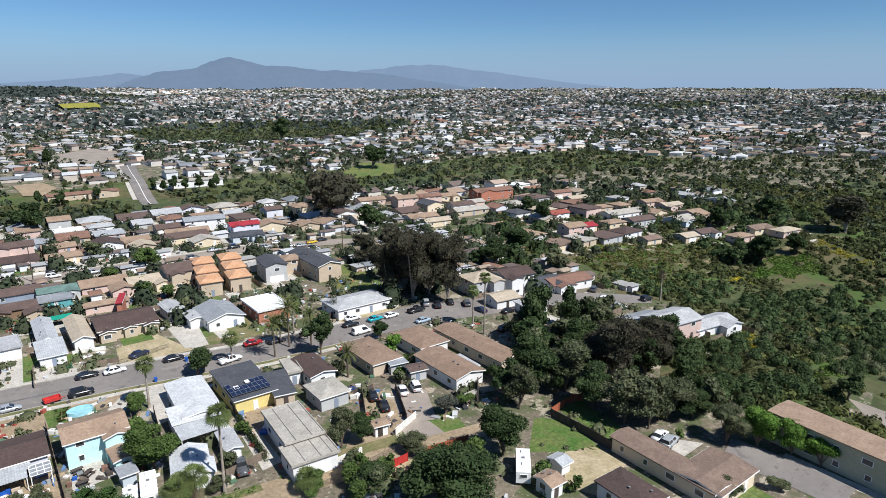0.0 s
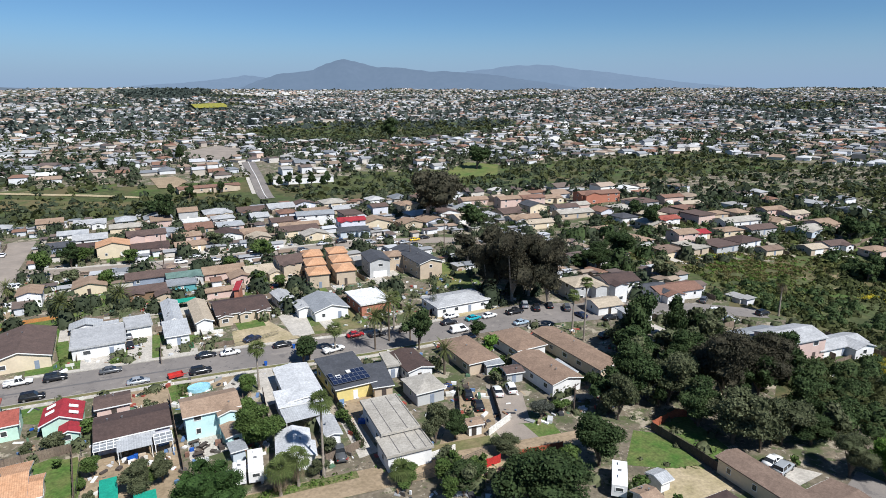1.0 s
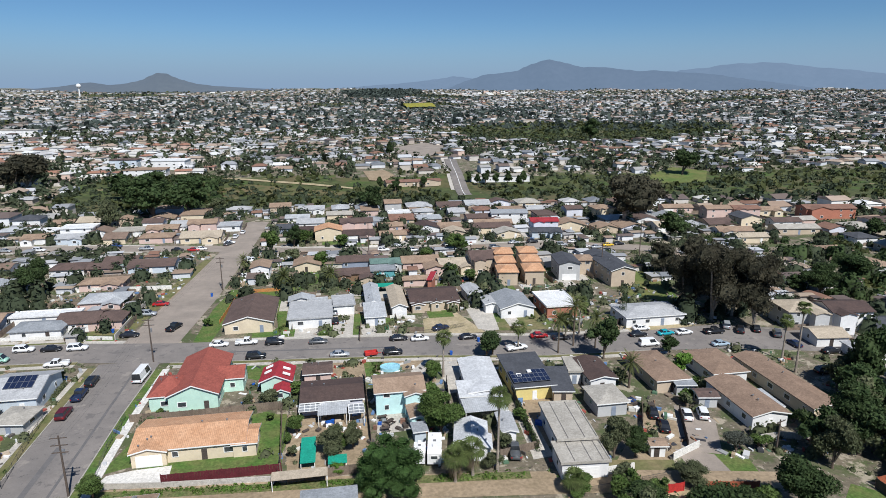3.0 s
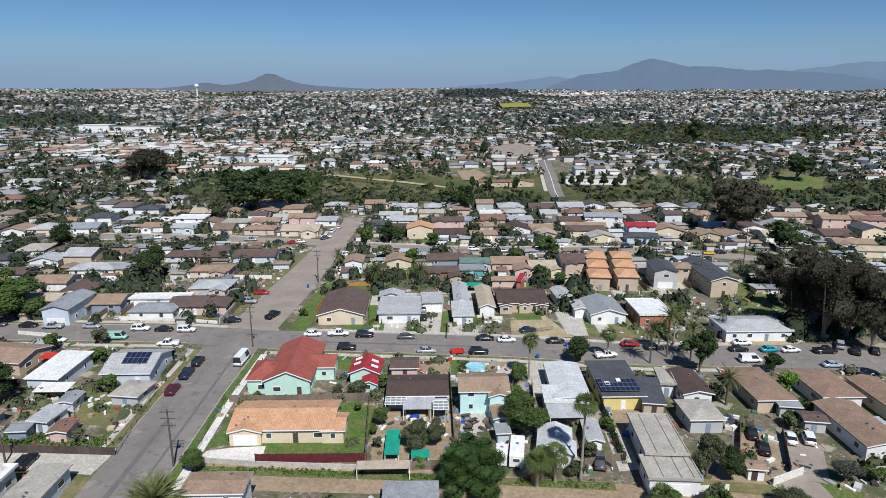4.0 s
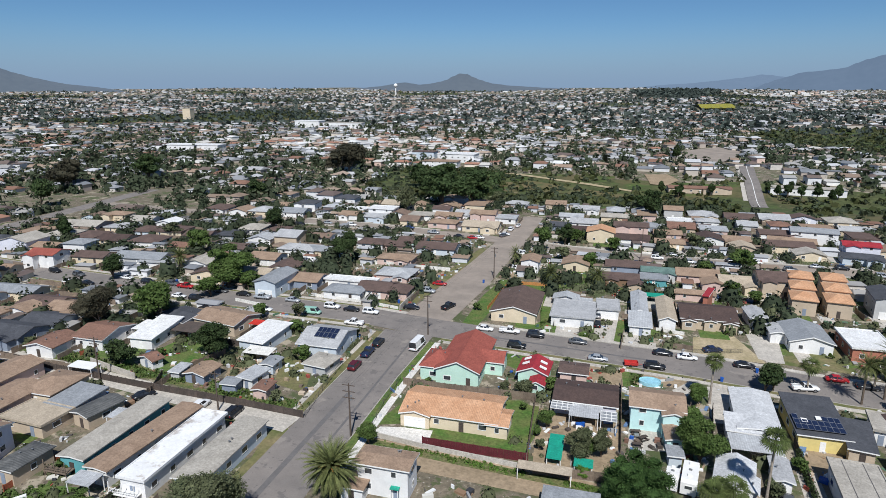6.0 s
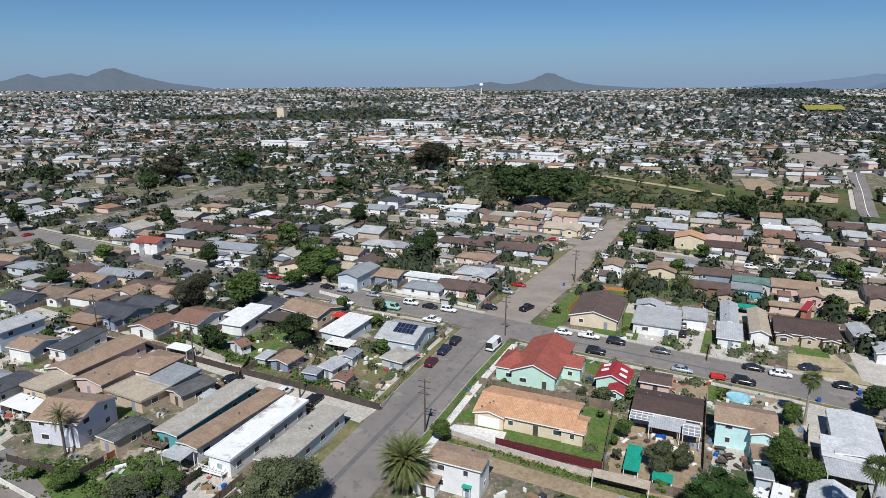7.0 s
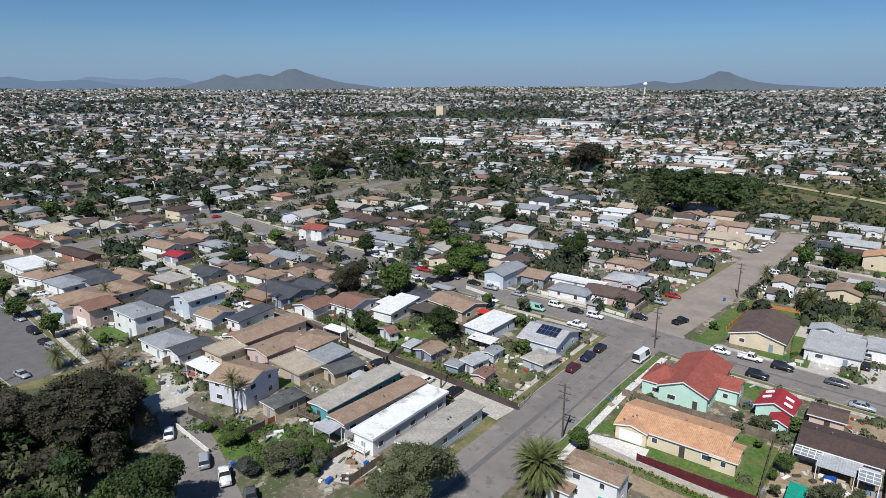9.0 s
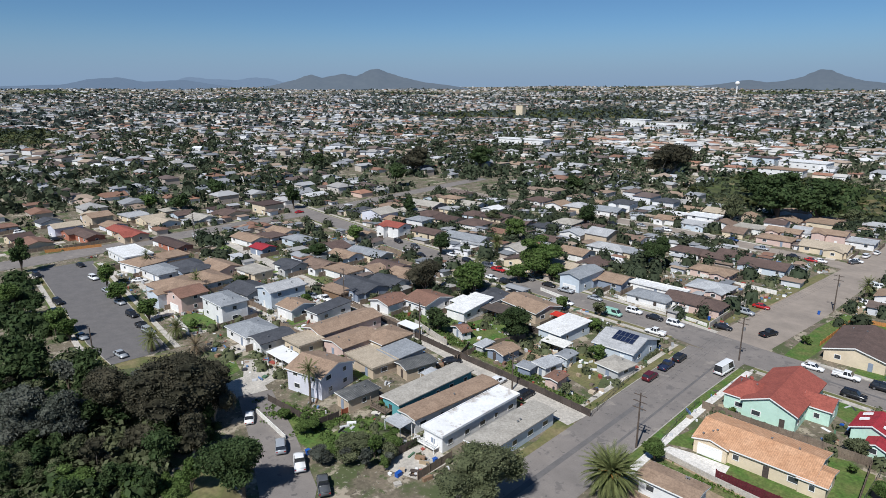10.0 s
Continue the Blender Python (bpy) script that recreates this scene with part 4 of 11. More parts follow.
def body(top, x, y, w, d, eave, kind, ridge, pitch, wall, roof, over=0.45, far=False, door="", garage="", blank="", ell=None):
    """One block of a house under the Empty top: walls, roof, fascia, openings."""
    loc = Matrix.Translation((x, y, 0))
    ww, dd = max(1.2, w - 2 * over), max(1.2, d - 2 * over)
    ws = wall_shape(ww, dd, eave, kind, ridge, pitch, over)
    sh, peak = roof_shape(w, d, eave, kind, ridge, pitch)
    if ell:
        ex, ey, ew, ed = ell
        for whole, piece in ((ws, wall_shape(ew - 0.7, ed - 0.7, eave - 0.04, "gable", "y", pitch, 0.35)), (sh, roof_shape(ew, ed, eave - 0.04, "gable", "y", pitch)[0])):
            b = len(whole.v)
            whole.v += [(p[0] + ex, p[1] + ey, p[2]) for p in piece.v]
            whole.f += [tuple(b + j for j in f) for f in piece.f]
            whole.i += piece.i
        part("window", WINDOW_PLAIN, top, loc @ Matrix.Translation((ex, ey - ed / 2 + 0.35, 1.0)) @ Matrix.Diagonal((1.5, 1, 1.15, 1)))
    part("wall", ws.mesh("wall", M["wall_" + wall]), top, loc)
    rf = part("roof", sh.mesh("roof", M["roof_" + roof]), top, loc)
    if not far and kind in ("gable", "hip", "shed") and eave > 2:
        a, b = w / 2, d / 2
        e = 0.03
        if kind == "hip" or ridge == "x":
            for s in (-1, 1):
                fs = Shape()
                fs.box(-a, a, s * b - e if s < 0 else b, s * b if s < 0 else b + e, eave - 0.22, eave - 0.01)
                part("fascia", fs.mesh("fascia", M["trim"]), rf)
        if kind == "gable":
            la, lb = (b, a) if ridge == "y" else (a, b)
            for s in (-1, 1):
                pts = [(s * (la + 0.02), -lb, eave - 0.01), (s * (la + 0.02), 0, eave + pitch * lb - 0.01), (s * (la + 0.02), lb, eave - 0.01),
                       (s * (la + 0.02), lb, eave - 0.26), (s * (la + 0.02), 0, eave + pitch * lb - 0.26), (s * (la + 0.02), -lb, eave - 0.26)]
                if ridge == "y":
                    pts = [(-q, p, z) for p, q, z in pts]
                fs = Shape()
                fs.v, fs.f, fs.i = pts, [(0, 1, 4, 5), (1, 2, 3, 4)], [0, 0]
                part("fascia", fs.mesh("fascia", M["trim"]), rf)
        if RNG.random() < 0.8 and kind != "shed":
            for _ in range(RNG.choice((1, 2, 2, 3))):
                vx, vy = RNG.uniform(-0.32, 0.32) * w, RNG.uniform(-0.32, 0.32) * d
                la, lb = (abs(vx), d / 2) if ridge == "y" else (abs(vy), w / 2)
                half = w / 2 if ridge == "y" else d / 2
                part("vent_pipe", VENT, rf, Matrix.Translation((vx, vy, eave + pitch * (half - la) * (0.9 if kind == "gable" else 0.6))))
    floors = [1.0] if eave < 4.3 else [1.0, 3.7]
    for side, length, depth in ((0, ww, dd), (1, dd, ww), (2, ww, dd), (3, dd, ww)):
        if side == 2 or str(side) in blank or length < 2.4:
            continue
        turn = Matrix.Rotation(side * math.pi / 2, 4, "Z")
        for fl in floors:
            if fl + 1.3 > eave:
                continue
            n = max(1, int(length / (4.2 if not far else 5.0)))
            for j in range(n):
                px = (j + 0.5) / n * length - length / 2 + RNG.uniform(-0.3, 0.3)
                sill, tall, wide = fl, 1.15, RNG.choice((1.1, 1.4, 1.8, 0.9))
                m = loc @ turn @ Matrix.Translation((px, -depth / 2, sill)) @ Matrix.Diagonal((wide, 1, tall, 1))
                if fl == 1.0 and str(side) in garage and j == 0:
                    gw = min(4.8, length * 0.75)
                    part("garage_door", GARAGE, top, loc @ turn @ Matrix.Translation((px if n > 1 else 0, -depth / 2, 0)) @ Matrix.Diagonal((gw, 1, 2.2, 1)))
                elif fl == 1.0 and str(side) in door and j == n // 2:
                    part("door", DOOR[RNG.choice(("white", "brown", "blue"))], top, loc @ turn @ Matrix.Translation((px, -depth / 2, 0)) @ Matrix.Diagonal((0.95, 1, 2.05, 1)))
                elif far:
                    part("window", WINDOW_PLAIN, top, m)
                else:
                    part("pane", PANE, part("window", WINDOW, top, m))
    return peak


def house(x, y, w, d, eave=3.0, kind="gable", ridge="x", pitch=0.3, wall="white", roof="grey", rot=0.0, over=0.45, door="0", garage="", wings=(), far=False,
          label="", category="house", name="house", group="", blank="", chimney=None):
    """A house standing at (x, y); wings are further blocks (dx, dy, w, d, eave, kind, ridge)."""
    top = new(name)
    if kind in ("gable", "hip") and ridge == "x" and d > 1.3 * w:
        ridge = "y"
    TAKEN.append((x, y, max(w, d) / 2))
    top.matrix_basis = pose(x, y, hgt(x, y), 0, 0, rot)
    if far and eave < 4:
        eave *= 0.88
    ell = None
    if far and kind in ("gable", "hip") and w >= 11 and ridge == "x" and not wings and int(abs(x) * 13 + abs(y) * 7) % 5 < 3:
        ell = (w * (0.24 if int(abs(x) * 10) % 2 else -0.24), -d / 2 + 0.6, w * 0.42, 6.0)
    body(top, 0, 0, w, d, eave, kind, ridge, pitch, wall, roof, over, far, door, garage, blank, ell)
    for g in wings:
        body(top, g[0], g[1], g[2], g[3], g[4], g[5], g[6], pitch, wall, g[7] if len(g) > 7 else roof, 0.35, far, "", g[8] if len(g) > 8 else "", "2")
    if chimney:
        sh = Shape()
        sh.box(chimney[0] - 0.45, chimney[0] + 0.45, chimney[1] - 0.35, chimney[1] + 0.35, 0, chimney[2])
        sh.box(chimney[0] - 0.52, chimney[0] + 0.52, chimney[1] - 0.42, chimney[1] + 0.42, chimney[2], chimney[2] + 0.15)
        part("chimney", sh.mesh("chimney", M["whitewall"]), top)
    if not label:
        size = "two-storey" if eave > 4.3 else "single-storey"
        shape = {"gable": "gabled", "hip": "hipped", "flat": "flat", "shed": "sloping"}[kind]
        label = f"{size} {NAMES.get(wall, wall)} {category} with a {shape} {NAMES.get(roof, roof)} roof"
    tagged(top, label, category, group)
    return top


def canopy(x, y, w, d, z, m, rot=0.0, slope=0.06, label="", name="patio_cover", posts=True):
    """A thin roof on posts."""
    top = new(name)
    top.matrix_basis = pose(x, y, hgt(x, y), 0, 0, rot)
    sh = Shape()
    sh.shell([(-w / 2, -d / 2, z), (w / 2, -d / 2, z), (w / 2, d / 2, z + slope * d), (-w / 2, d / 2, z + slope * d)], [(0, 1, 2, 3)], 0.08)
    part("roof", sh.mesh("roof", m), top)
    for sx in (-1, 1):
        for sy in (-1, 1):
            ps = Shape()
            ps.box(-0.06, 0.06, -0.06, 0.06, 0, z - 0.08 + slope * d * (0.5 + 0.5 * sy) * 0.95)
            part("post", ps.mesh("post", M["trim"]), top, Matrix.Translation((sx * (w / 2 - 0.15), sy * (d / 2 - 0.15), 0)))
    return tagged(top, label or "open patio cover on thin posts", "patio cover")


def lattice_cover(x, y, w, d, z, rot=0.0):
    top = new("patio_cover")
    top.matrix_basis = pose(x, y, hgt(x, y), 0, 0, rot)
    sh = Shape()
    n = max(3, int(w / 0.9))
    for j in range(n + 1):
        sh.box(-w / 2 + j * w / n - 0.05, -w / 2 + j * w / n + 0.05, -d / 2, d / 2, z, z + 0.12)
    for j in range(4):
        sh.box(-w / 2, w / 2, -d / 2 + j * d / 3 - 0.05, -d / 2 + j * d / 3 + 0.05, z + 0.02, z + 0.1)
    part("frame", sh.mesh("frame", M["trim"]), top)
    gl = Shape()
    gl.box(-w / 2 + 0.05, w / 2 - 0.05, -d / 2 + 0.05, d / 2 - 0.05, z - 0.03, z)
    part("panel", gl.mesh("panel", M["roof_bluegrey"]), top)
    for sx in (-1, 1):
        ps = Shape()
        ps.box(-0.06, 0.06, -0.06, 0.06, 0, z)
        part("post", ps.mesh("post", M["trim"]), top, Matrix.Translation((sx * (w / 2 - 0.1), -d / 2 + 0.1, 0)))
    return tagged(top, "patio cover of white slats over translucent panels", "patio cover")


def solar(x, y, z, cols, rows, rot=0.0, tilt=0.0, gap=(), pw=1.0, ph=1.65, axis="x"):
    """A solar array lying on a roof."""
    top = new("solar_array")
    top.matrix_basis = pose(x, y, z, tilt if axis == "x" else 0, tilt if axis == "y" else 0, rot)
    sh = Shape()
    for inset, z in ((0.01, 0.0), (0.01, 0.05), (0.045, 0.05), (0.05, 0.042)):
        p, q = pw / 2 - inset, ph / 2 - inset
        sh.v += [(-p, -q, z), (p, -q, z), (p, q, z), (-p, q, z)]
    for r in range(3):
        for j in range(4):
            k = (j + 1) % 4
            sh.f.append((r * 4 + j, r * 4 + k, r * 4 + 4 + k, r * 4 + 4 + j))
    sh.f.append((12, 13, 14, 15))
    sh.i = [1] * 12 + [0]
    me = sh.mesh("solar_panel", [M["panel"], M["panel_frame"]])
    for i in range(cols):
        for j in range(rows):
            if (i, j) not in gap:
                part("solar_panel", me, top, Matrix.Translation(((i - (cols - 1) / 2) * pw, (j - (rows - 1) / 2) * ph, 0)))
    return tagged(top, "dark blue solar panels with pale frames on a roof", "solar panels")


def fence(pts, m, h=1.7, name="fence", label="weathered board fence along the lot", bay=2.4, board=True, gap=0.0, thick=0.05):
    """A fence along (x, y) points: posts and panels, each a part."""
    top = new(name)
    x0, y0 = pts[0][:2]
    top.matrix_basis = pose(x0, y0, hgt(x0, y0))
    ps = Shape()
    ps.box(-0.07, 0.07, -0.07, 0.07, -0.1, h + 0.12)
    post = ps.mesh("post", m)
    for a, b in zip(pts, pts[1:]):
        length = math.hypot(b[0] - a[0], b[1] - a[1])
        ang = math.atan2(b[1] - a[1], b[0] - a[0])
        n = max(1, round(length / bay))
        pn = Shape()
        L = length / n
        if board:
            k = 5
            for j in range(k):
                pn.box(0.07 + j * (L - 0.14) / k, 0.07 + (j + 1) * (L - 0.14) / k - 0.02, -thick / 2, thick / 2, gap, h - 0.03 * (j % 2))
        else:
            pn.box(0.07, L - 0.07, -0.012, 0.012, gap, h)
        panel = pn.mesh("panel", m)
        for j in range(n + 1):
            px, py = a[0] + (b[0] - a[0]) * j / n, a[1] + (b[1] - a[1]) * j / n
            loc = Matrix.Translation((px - x0, py - y0, hgt(px, py) - hgt(x0, y0))) @ Matrix.Rotation(ang, 4, "Z")
            if j < n or (b == pts[-1]):
                part("post", post, top, loc)
            if j < n:
                part("panel", panel, top, loc)
    return tagged(top, label, "fence")


def wall_line(pts, m, h=1.2, thick=0.2, label="low block wall along the lot", name="garden_wall"):
    sh = Shape()
    for (ax, ay), (bx, by) in zip(pts, pts[1:]):
        dx, dy = bx - ax, by - ay
        s = math.hypot(dx, dy)
        nx, ny = -dy / s * thick / 2, dx / s * thick / 2
        za, zb = hgt(ax, ay), hgt(bx, by)
        ex, ey = dx / s * thick / 2, dy / s * thick / 2
        sh.shell([(ax - nx - ex, ay - ny - ey, za + h), (bx - nx + ex, by - ny + ey, zb + h), (bx + nx + ex, by + ny + ey, zb + h), (ax + nx - ex, ay + ny - ey, za + h)], [(0, 1, 2, 3)], h + 0.1)
    return tagged(new(name, sh.mesh(name, m)), label, "wall")


def mesh_fence(pts, h=1.2):
    """Chain-link: posts, rails and a sparse net of wires."""
    top = new("fence")
    x0, y0 = pts[0]
    top.matrix_basis = pose(x0, y0, hgt(x0, y0))
    ps = Shape()
    ps.tube([(0, 0, -0.1), (0, 0, h + 0.05)], [0.035, 0.035], 5)
    post = ps.mesh("post", M["chain"])
    for a, b in zip(pts, pts[1:]):
        length = math.hypot(b[0] - a[0], b[1] - a[1])
        ang = math.atan2(b[1] - a[1], b[0] - a[0])
        n = max(1, round(length / 2.8))
        L = length / n
        pn = Shape()
        pn.box(0, L, -0.02, 0.02, h - 0.04, h)
        k = int(L / 0.16)
        for j in range(k):
            for s in (-1, 1):
                pn.face([(j * L / k, 0.004 * s, 0.03 if s > 0 else h), (j * L / k + 0.018, 0.004 * s, 0.03 if s > 0 else h), (j * L / k + 0.16, 0.004 * s, h if s > 0 else 0.03), (j * L / k + 0.142, 0.004 * s, h if s > 0 else 0.03)])
        panel = pn.mesh("panel", M["chain"])
        for j in range(n):
            px, py = a[0] + (b[0] - a[0]) * j / n, a[1] + (b[1] - a[1]) * j / n
            loc = Matrix.Translation((px - x0, py - y0, hgt(px, py) - hgt(x0, y0))) @ Matrix.Rotation(ang, 4, "Z")
            part("post", post, top, loc)
            part("panel", panel, top, loc)
    return tagged(top, "grey chain-link fence on thin steel posts", "fence")


# ---- trees ----
def leaf_cloud(rng, blobs, n, size, flat=0.0):
    """Leaves as small tilted quads in and on a set of ellipsoids (x, y, z, rx, ry, rz)."""
    w = np.array([b[3] * b[4] + b[4] * b[5] for b in blobs])
    pick = rng.choice(len(blobs), n, p=w / w.sum())
    B = np.array(blobs)[pick]
    d = rng.normal(size=(n, 3))
    d /= np.linalg.norm(d, axis=1)[:, None]
    r = rng.uniform(0.45, 1.0, n) ** 0.35 * rng.uniform(0.86, 1.16, n)
    c = B[:, :3] + d * r[:, None] * B[:, 3:]
    u = rng.normal(size=(n, 3))
    u[:, 2] *= 1 - flat
    u /= np.linalg.norm(u, axis=1)[:, None]
    w2 = np.cross(u, d + rng.normal(size=(n, 3)) * 0.6)
    w2 /= np.linalg.norm(w2, axis=1)[:, None] + 1e-9
    s = size * rng.uniform(0.55, 1.35, n)[:, None]
    v = np.stack([c - u * s * 0.6, c - w2 * s * 0.35 + u * s * 0.1, c + u * s * 0.6, c + w2 * s * 0.35 + u * s * 0.05], 1).reshape(-1, 3)
    return v, np.arange(4 * n).reshape(n, 4)


def hearts(blobs, rng, share=0.8):
    """Rough closed lumps inside the leaves, so that a crown is dense at its middle."""
    vs, fs = [], []
    for x, y, z, rx, ry, rz in blobs:
        o = len(vs)
        idx = {}
        def put(a, b, c):
            k = (a, b, c)
            if k not in idx:
                d = np.array(k, dtype=float)
                d = d / np.linalg.norm(d) * share * rng.uniform(0.86, 1.08)
                idx[k] = len(vs)
                vs.append((x + d[0] * rx, y + d[1] * ry, z + d[2] * rz))
            return idx[k]
        for ax in range(3):
            for s in (-1, 1):
                for i in (-1, 0):
                    for j in (-1, 0):
                        quad = []
                        for a, b in ((i, j), (i + 1, j), (i + 1, j + 1), (i, j + 1))[::s]:
                            k = [a, b]
                            k.insert(ax, s)
                            quad.append(put(*k))
                        fs.append(quad)
    return np.array(vs), np.array(fs)


def fast_mesh(name, v, f, m):
    """A mesh of quads straight from arrays."""
    me = bpy.data.meshes.new(name)
    n = len(f)
    me.vertices.add(len(v))
    me.vertices.foreach_set("co", np.asarray(v, dtype=np.float32).ravel())
    me.loops.add(4 * n)
    me.loops.foreach_set("vertex_index", np.asarray(f, dtype=np.int32).ravel())
    me.polygons.add(n)
    me.polygons.foreach_set("loop_start", np.arange(0, 4 * n, 4, dtype=np.int32))
    me.materials.append(m)
    me.update(calc_edges=True)
    return me


KINDS = {  # leaf material, leaves, leaf size, crown height share, lumps, bark, wording
    "round": ("leaf_green", 2600, 0.13, 0.85, 11, "bark", "round leafy green tree"),
    "olive": ("leaf_olive", 2200, 0.13, 0.85, 12, "bark", "grey-green leafy tree with a loose crown"),
    "dark": ("leaf_dark", 2800, 0.12, 0.85, 13, "bark", "dense dark green leafy tree"),
    "euca": ("leaf_euca", 4600, 0.085, 0.9, 22, "palebark", "tall brownish-green eucalyptus with a ragged crown"),
    "bright": ("leaf_bright", 2200, 0.13, 0.9, 10, "bark", "fresh bright green leafy tree"),
    "grey": ("leaf_grey", 2600, 0.11, 0.85, 13, "bark", "grey-green bushy leafy tree"),
    "fig": ("leaf_fig", 9500, 0.055, 0.92, 15, "bark", "broad dense evergreen tree with a domed crown"),
    "pepper": ("leaf_olive", 8000, 0.055, 0.92, 18, "bark", "drooping pepper tree with fine olive leaves"),
    "bush": ("leaf_green", 700, 0.2, 1.0, 5, "bark", "leafy green bush in a yard"),
    "dustbush": ("leaf_olive", 700, 0.2, 1.0, 5, "bark", "dusty olive bush in a yard"),
    "cypress": ("leaf_dark", 1200, 0.1, 0.97, 0, "bark", "narrow dark green cypress tree"),
}
TREES = {}


def tree_template(kind, variant, far):
    """A tree one metre high and about one wide at the origin; copies are scaled."""
    leaf, n, size, share, lumps, bark, words = KINDS[kind]
    k = (3.3, 0.65, 0.28)[far] if n < 5000 else (1.9, 0.9, 0.4)[far]
    size *= ((0.26, 0.48, 0.95) if n < 5000 else (0.34, 0.55, 0.95))[far]
    n = int(n * k)
    rng = np.random.default_rng(sum(map(ord, kind)) * 7 + variant)
    top = new("bush" if "bush" in kind else "tree")
    blobs, limbs = [], Shape()
    z0 = 1 - share
    if kind == "fig":
        blobs.append((0, 0, 0.5, 0.40, 0.40, 0.40))
        for j in range(26):
            a, up = j * 2.4, 0.12 + 0.8 * j / 26
            rr = 0.36 * math.sqrt(max(0.0, 1 - (up - 0.3) ** 2 / 0.52))
            r = rng.uniform(0.09, 0.15)
            blobs.append((math.cos(a) * rr, math.sin(a) * rr, up, r, r, r))
    elif lumps:
        for j in range(lumps):
            a, rr = rng.uniform(0, 6.283), rng.uniform(0.05, 0.34) if j else 0
            z = z0 + share * rng.uniform(0.28, 0.82) if j else z0 + share * 0.5
            fall = 1 - abs((z - z0) / share - 0.45) * 0.9
            r = rng.uniform(0.13, 0.23) * (0.8 if lumps in (15, 18) else 1)
            blobs.append((math.cos(a) * rr * fall, math.sin(a) * rr * fall, z, r, r, r * rng.uniform(0.65, 0.95) * share))
            if j < 7:
                mid = (math.cos(a) * rr * 0.4, math.sin(a) * rr * 0.4, z0 + (z - z0) * 0.45)
                limbs.tube([(0, 0, z0 * 0.75), mid, (math.cos(a) * rr * fall, math.sin(a) * rr * fall, z)], [0.018, 0.011, 0.004], 5)
    else:
        for j in range(7):
            z = 0.08 + j * 0.135
            r = 0.42 * math.sin(min(1, (j + 1.4) / 4.0) * 1.57) * (1 - max(0, j - 4) * 0.24)
            blobs.append((0, 0, z, r, r, 0.12))
    limbs.tube([(0, 0, -0.02), (0.006, 0.004, z0 * 0.5), (0, 0, z0 + share * 0.4)], [0.032, 0.024, 0.012], 7)
    v, f = leaf_cloud(rng, blobs, n, size)
    if kind != "cypress":
        hv, hf = hearts(blobs, rng)
        f = np.concatenate([f, hf + len(v)])
        v = np.concatenate([v, hv])
    v[:, 2] = np.maximum(v[:, 2], 0.01)
    part("trunk", limbs.mesh("trunk", M[bark]), top)
    part("crown", fast_mesh("crown", v, f, M[leaf]), top)
    return tagged(top, words, "bush" if "bush" in kind else "tree")


def tree(x, y, h, w, kind="round", far=0):
    """A tree h high with a crown w wide."""
    if far and w > (12.5 if far == 1 else 8.5):
        far -= 1
    k = (kind, RNG.randrange(3), far)
    m = pose(x, y, hgt(x, y), 0, 0, RNG.uniform(0, 360)) @ Matrix.Diagonal((w, w * RNG.uniform(0.88, 1.1), h, 1))
    if k not in TREES:
        TREES[k] = tree_template(*k)
        TREES[k].matrix_basis = m
        return TREES[k]
    ob = TREES[k]
    made = copy_thing(ob, Matrix.Identity(4))
    made.matrix_basis = m
    return made


def frond(sh, base, az, el, length, wide, droop, n=5, k=0):
    """One bent blade with leaflets to both sides."""
    c, s = math.cos(az), math.sin(az)
    p, e = Vector(base), el
    pts = [p.copy()]
    for j in range(n):
        p = p + Vector((c * math.cos(e), s * math.cos(e), math.sin(e))) * (length / n)
        e -= droop / n
        pts.append(p.copy())
    side = Vector((-s, c, 0))
    for j in range(n):
        a, b = pts[j], pts[j + 1]
        wa, wb = wide * math.sin(0.35 + 2.5 * j / n), wide * math.sin(0.35 + 2.5 * (j + 1) / n)
        for q in (-1, 1):
            drop = Vector((0, 0, -0.35))
            for u in range(3):
                f0, f1 = u / 3, (u + 0.72) / 3
                r0, r1 = a.lerp(b, f0), a.lerp(b, f1)
                tip = r1 + (b - a) * 1.15 + (side * q * 0.75 + drop * 0.5) * (wa + (wb - wa) * f0)
                sh.face([r0, r1, tip + (b - a) * 0.12, tip], k)


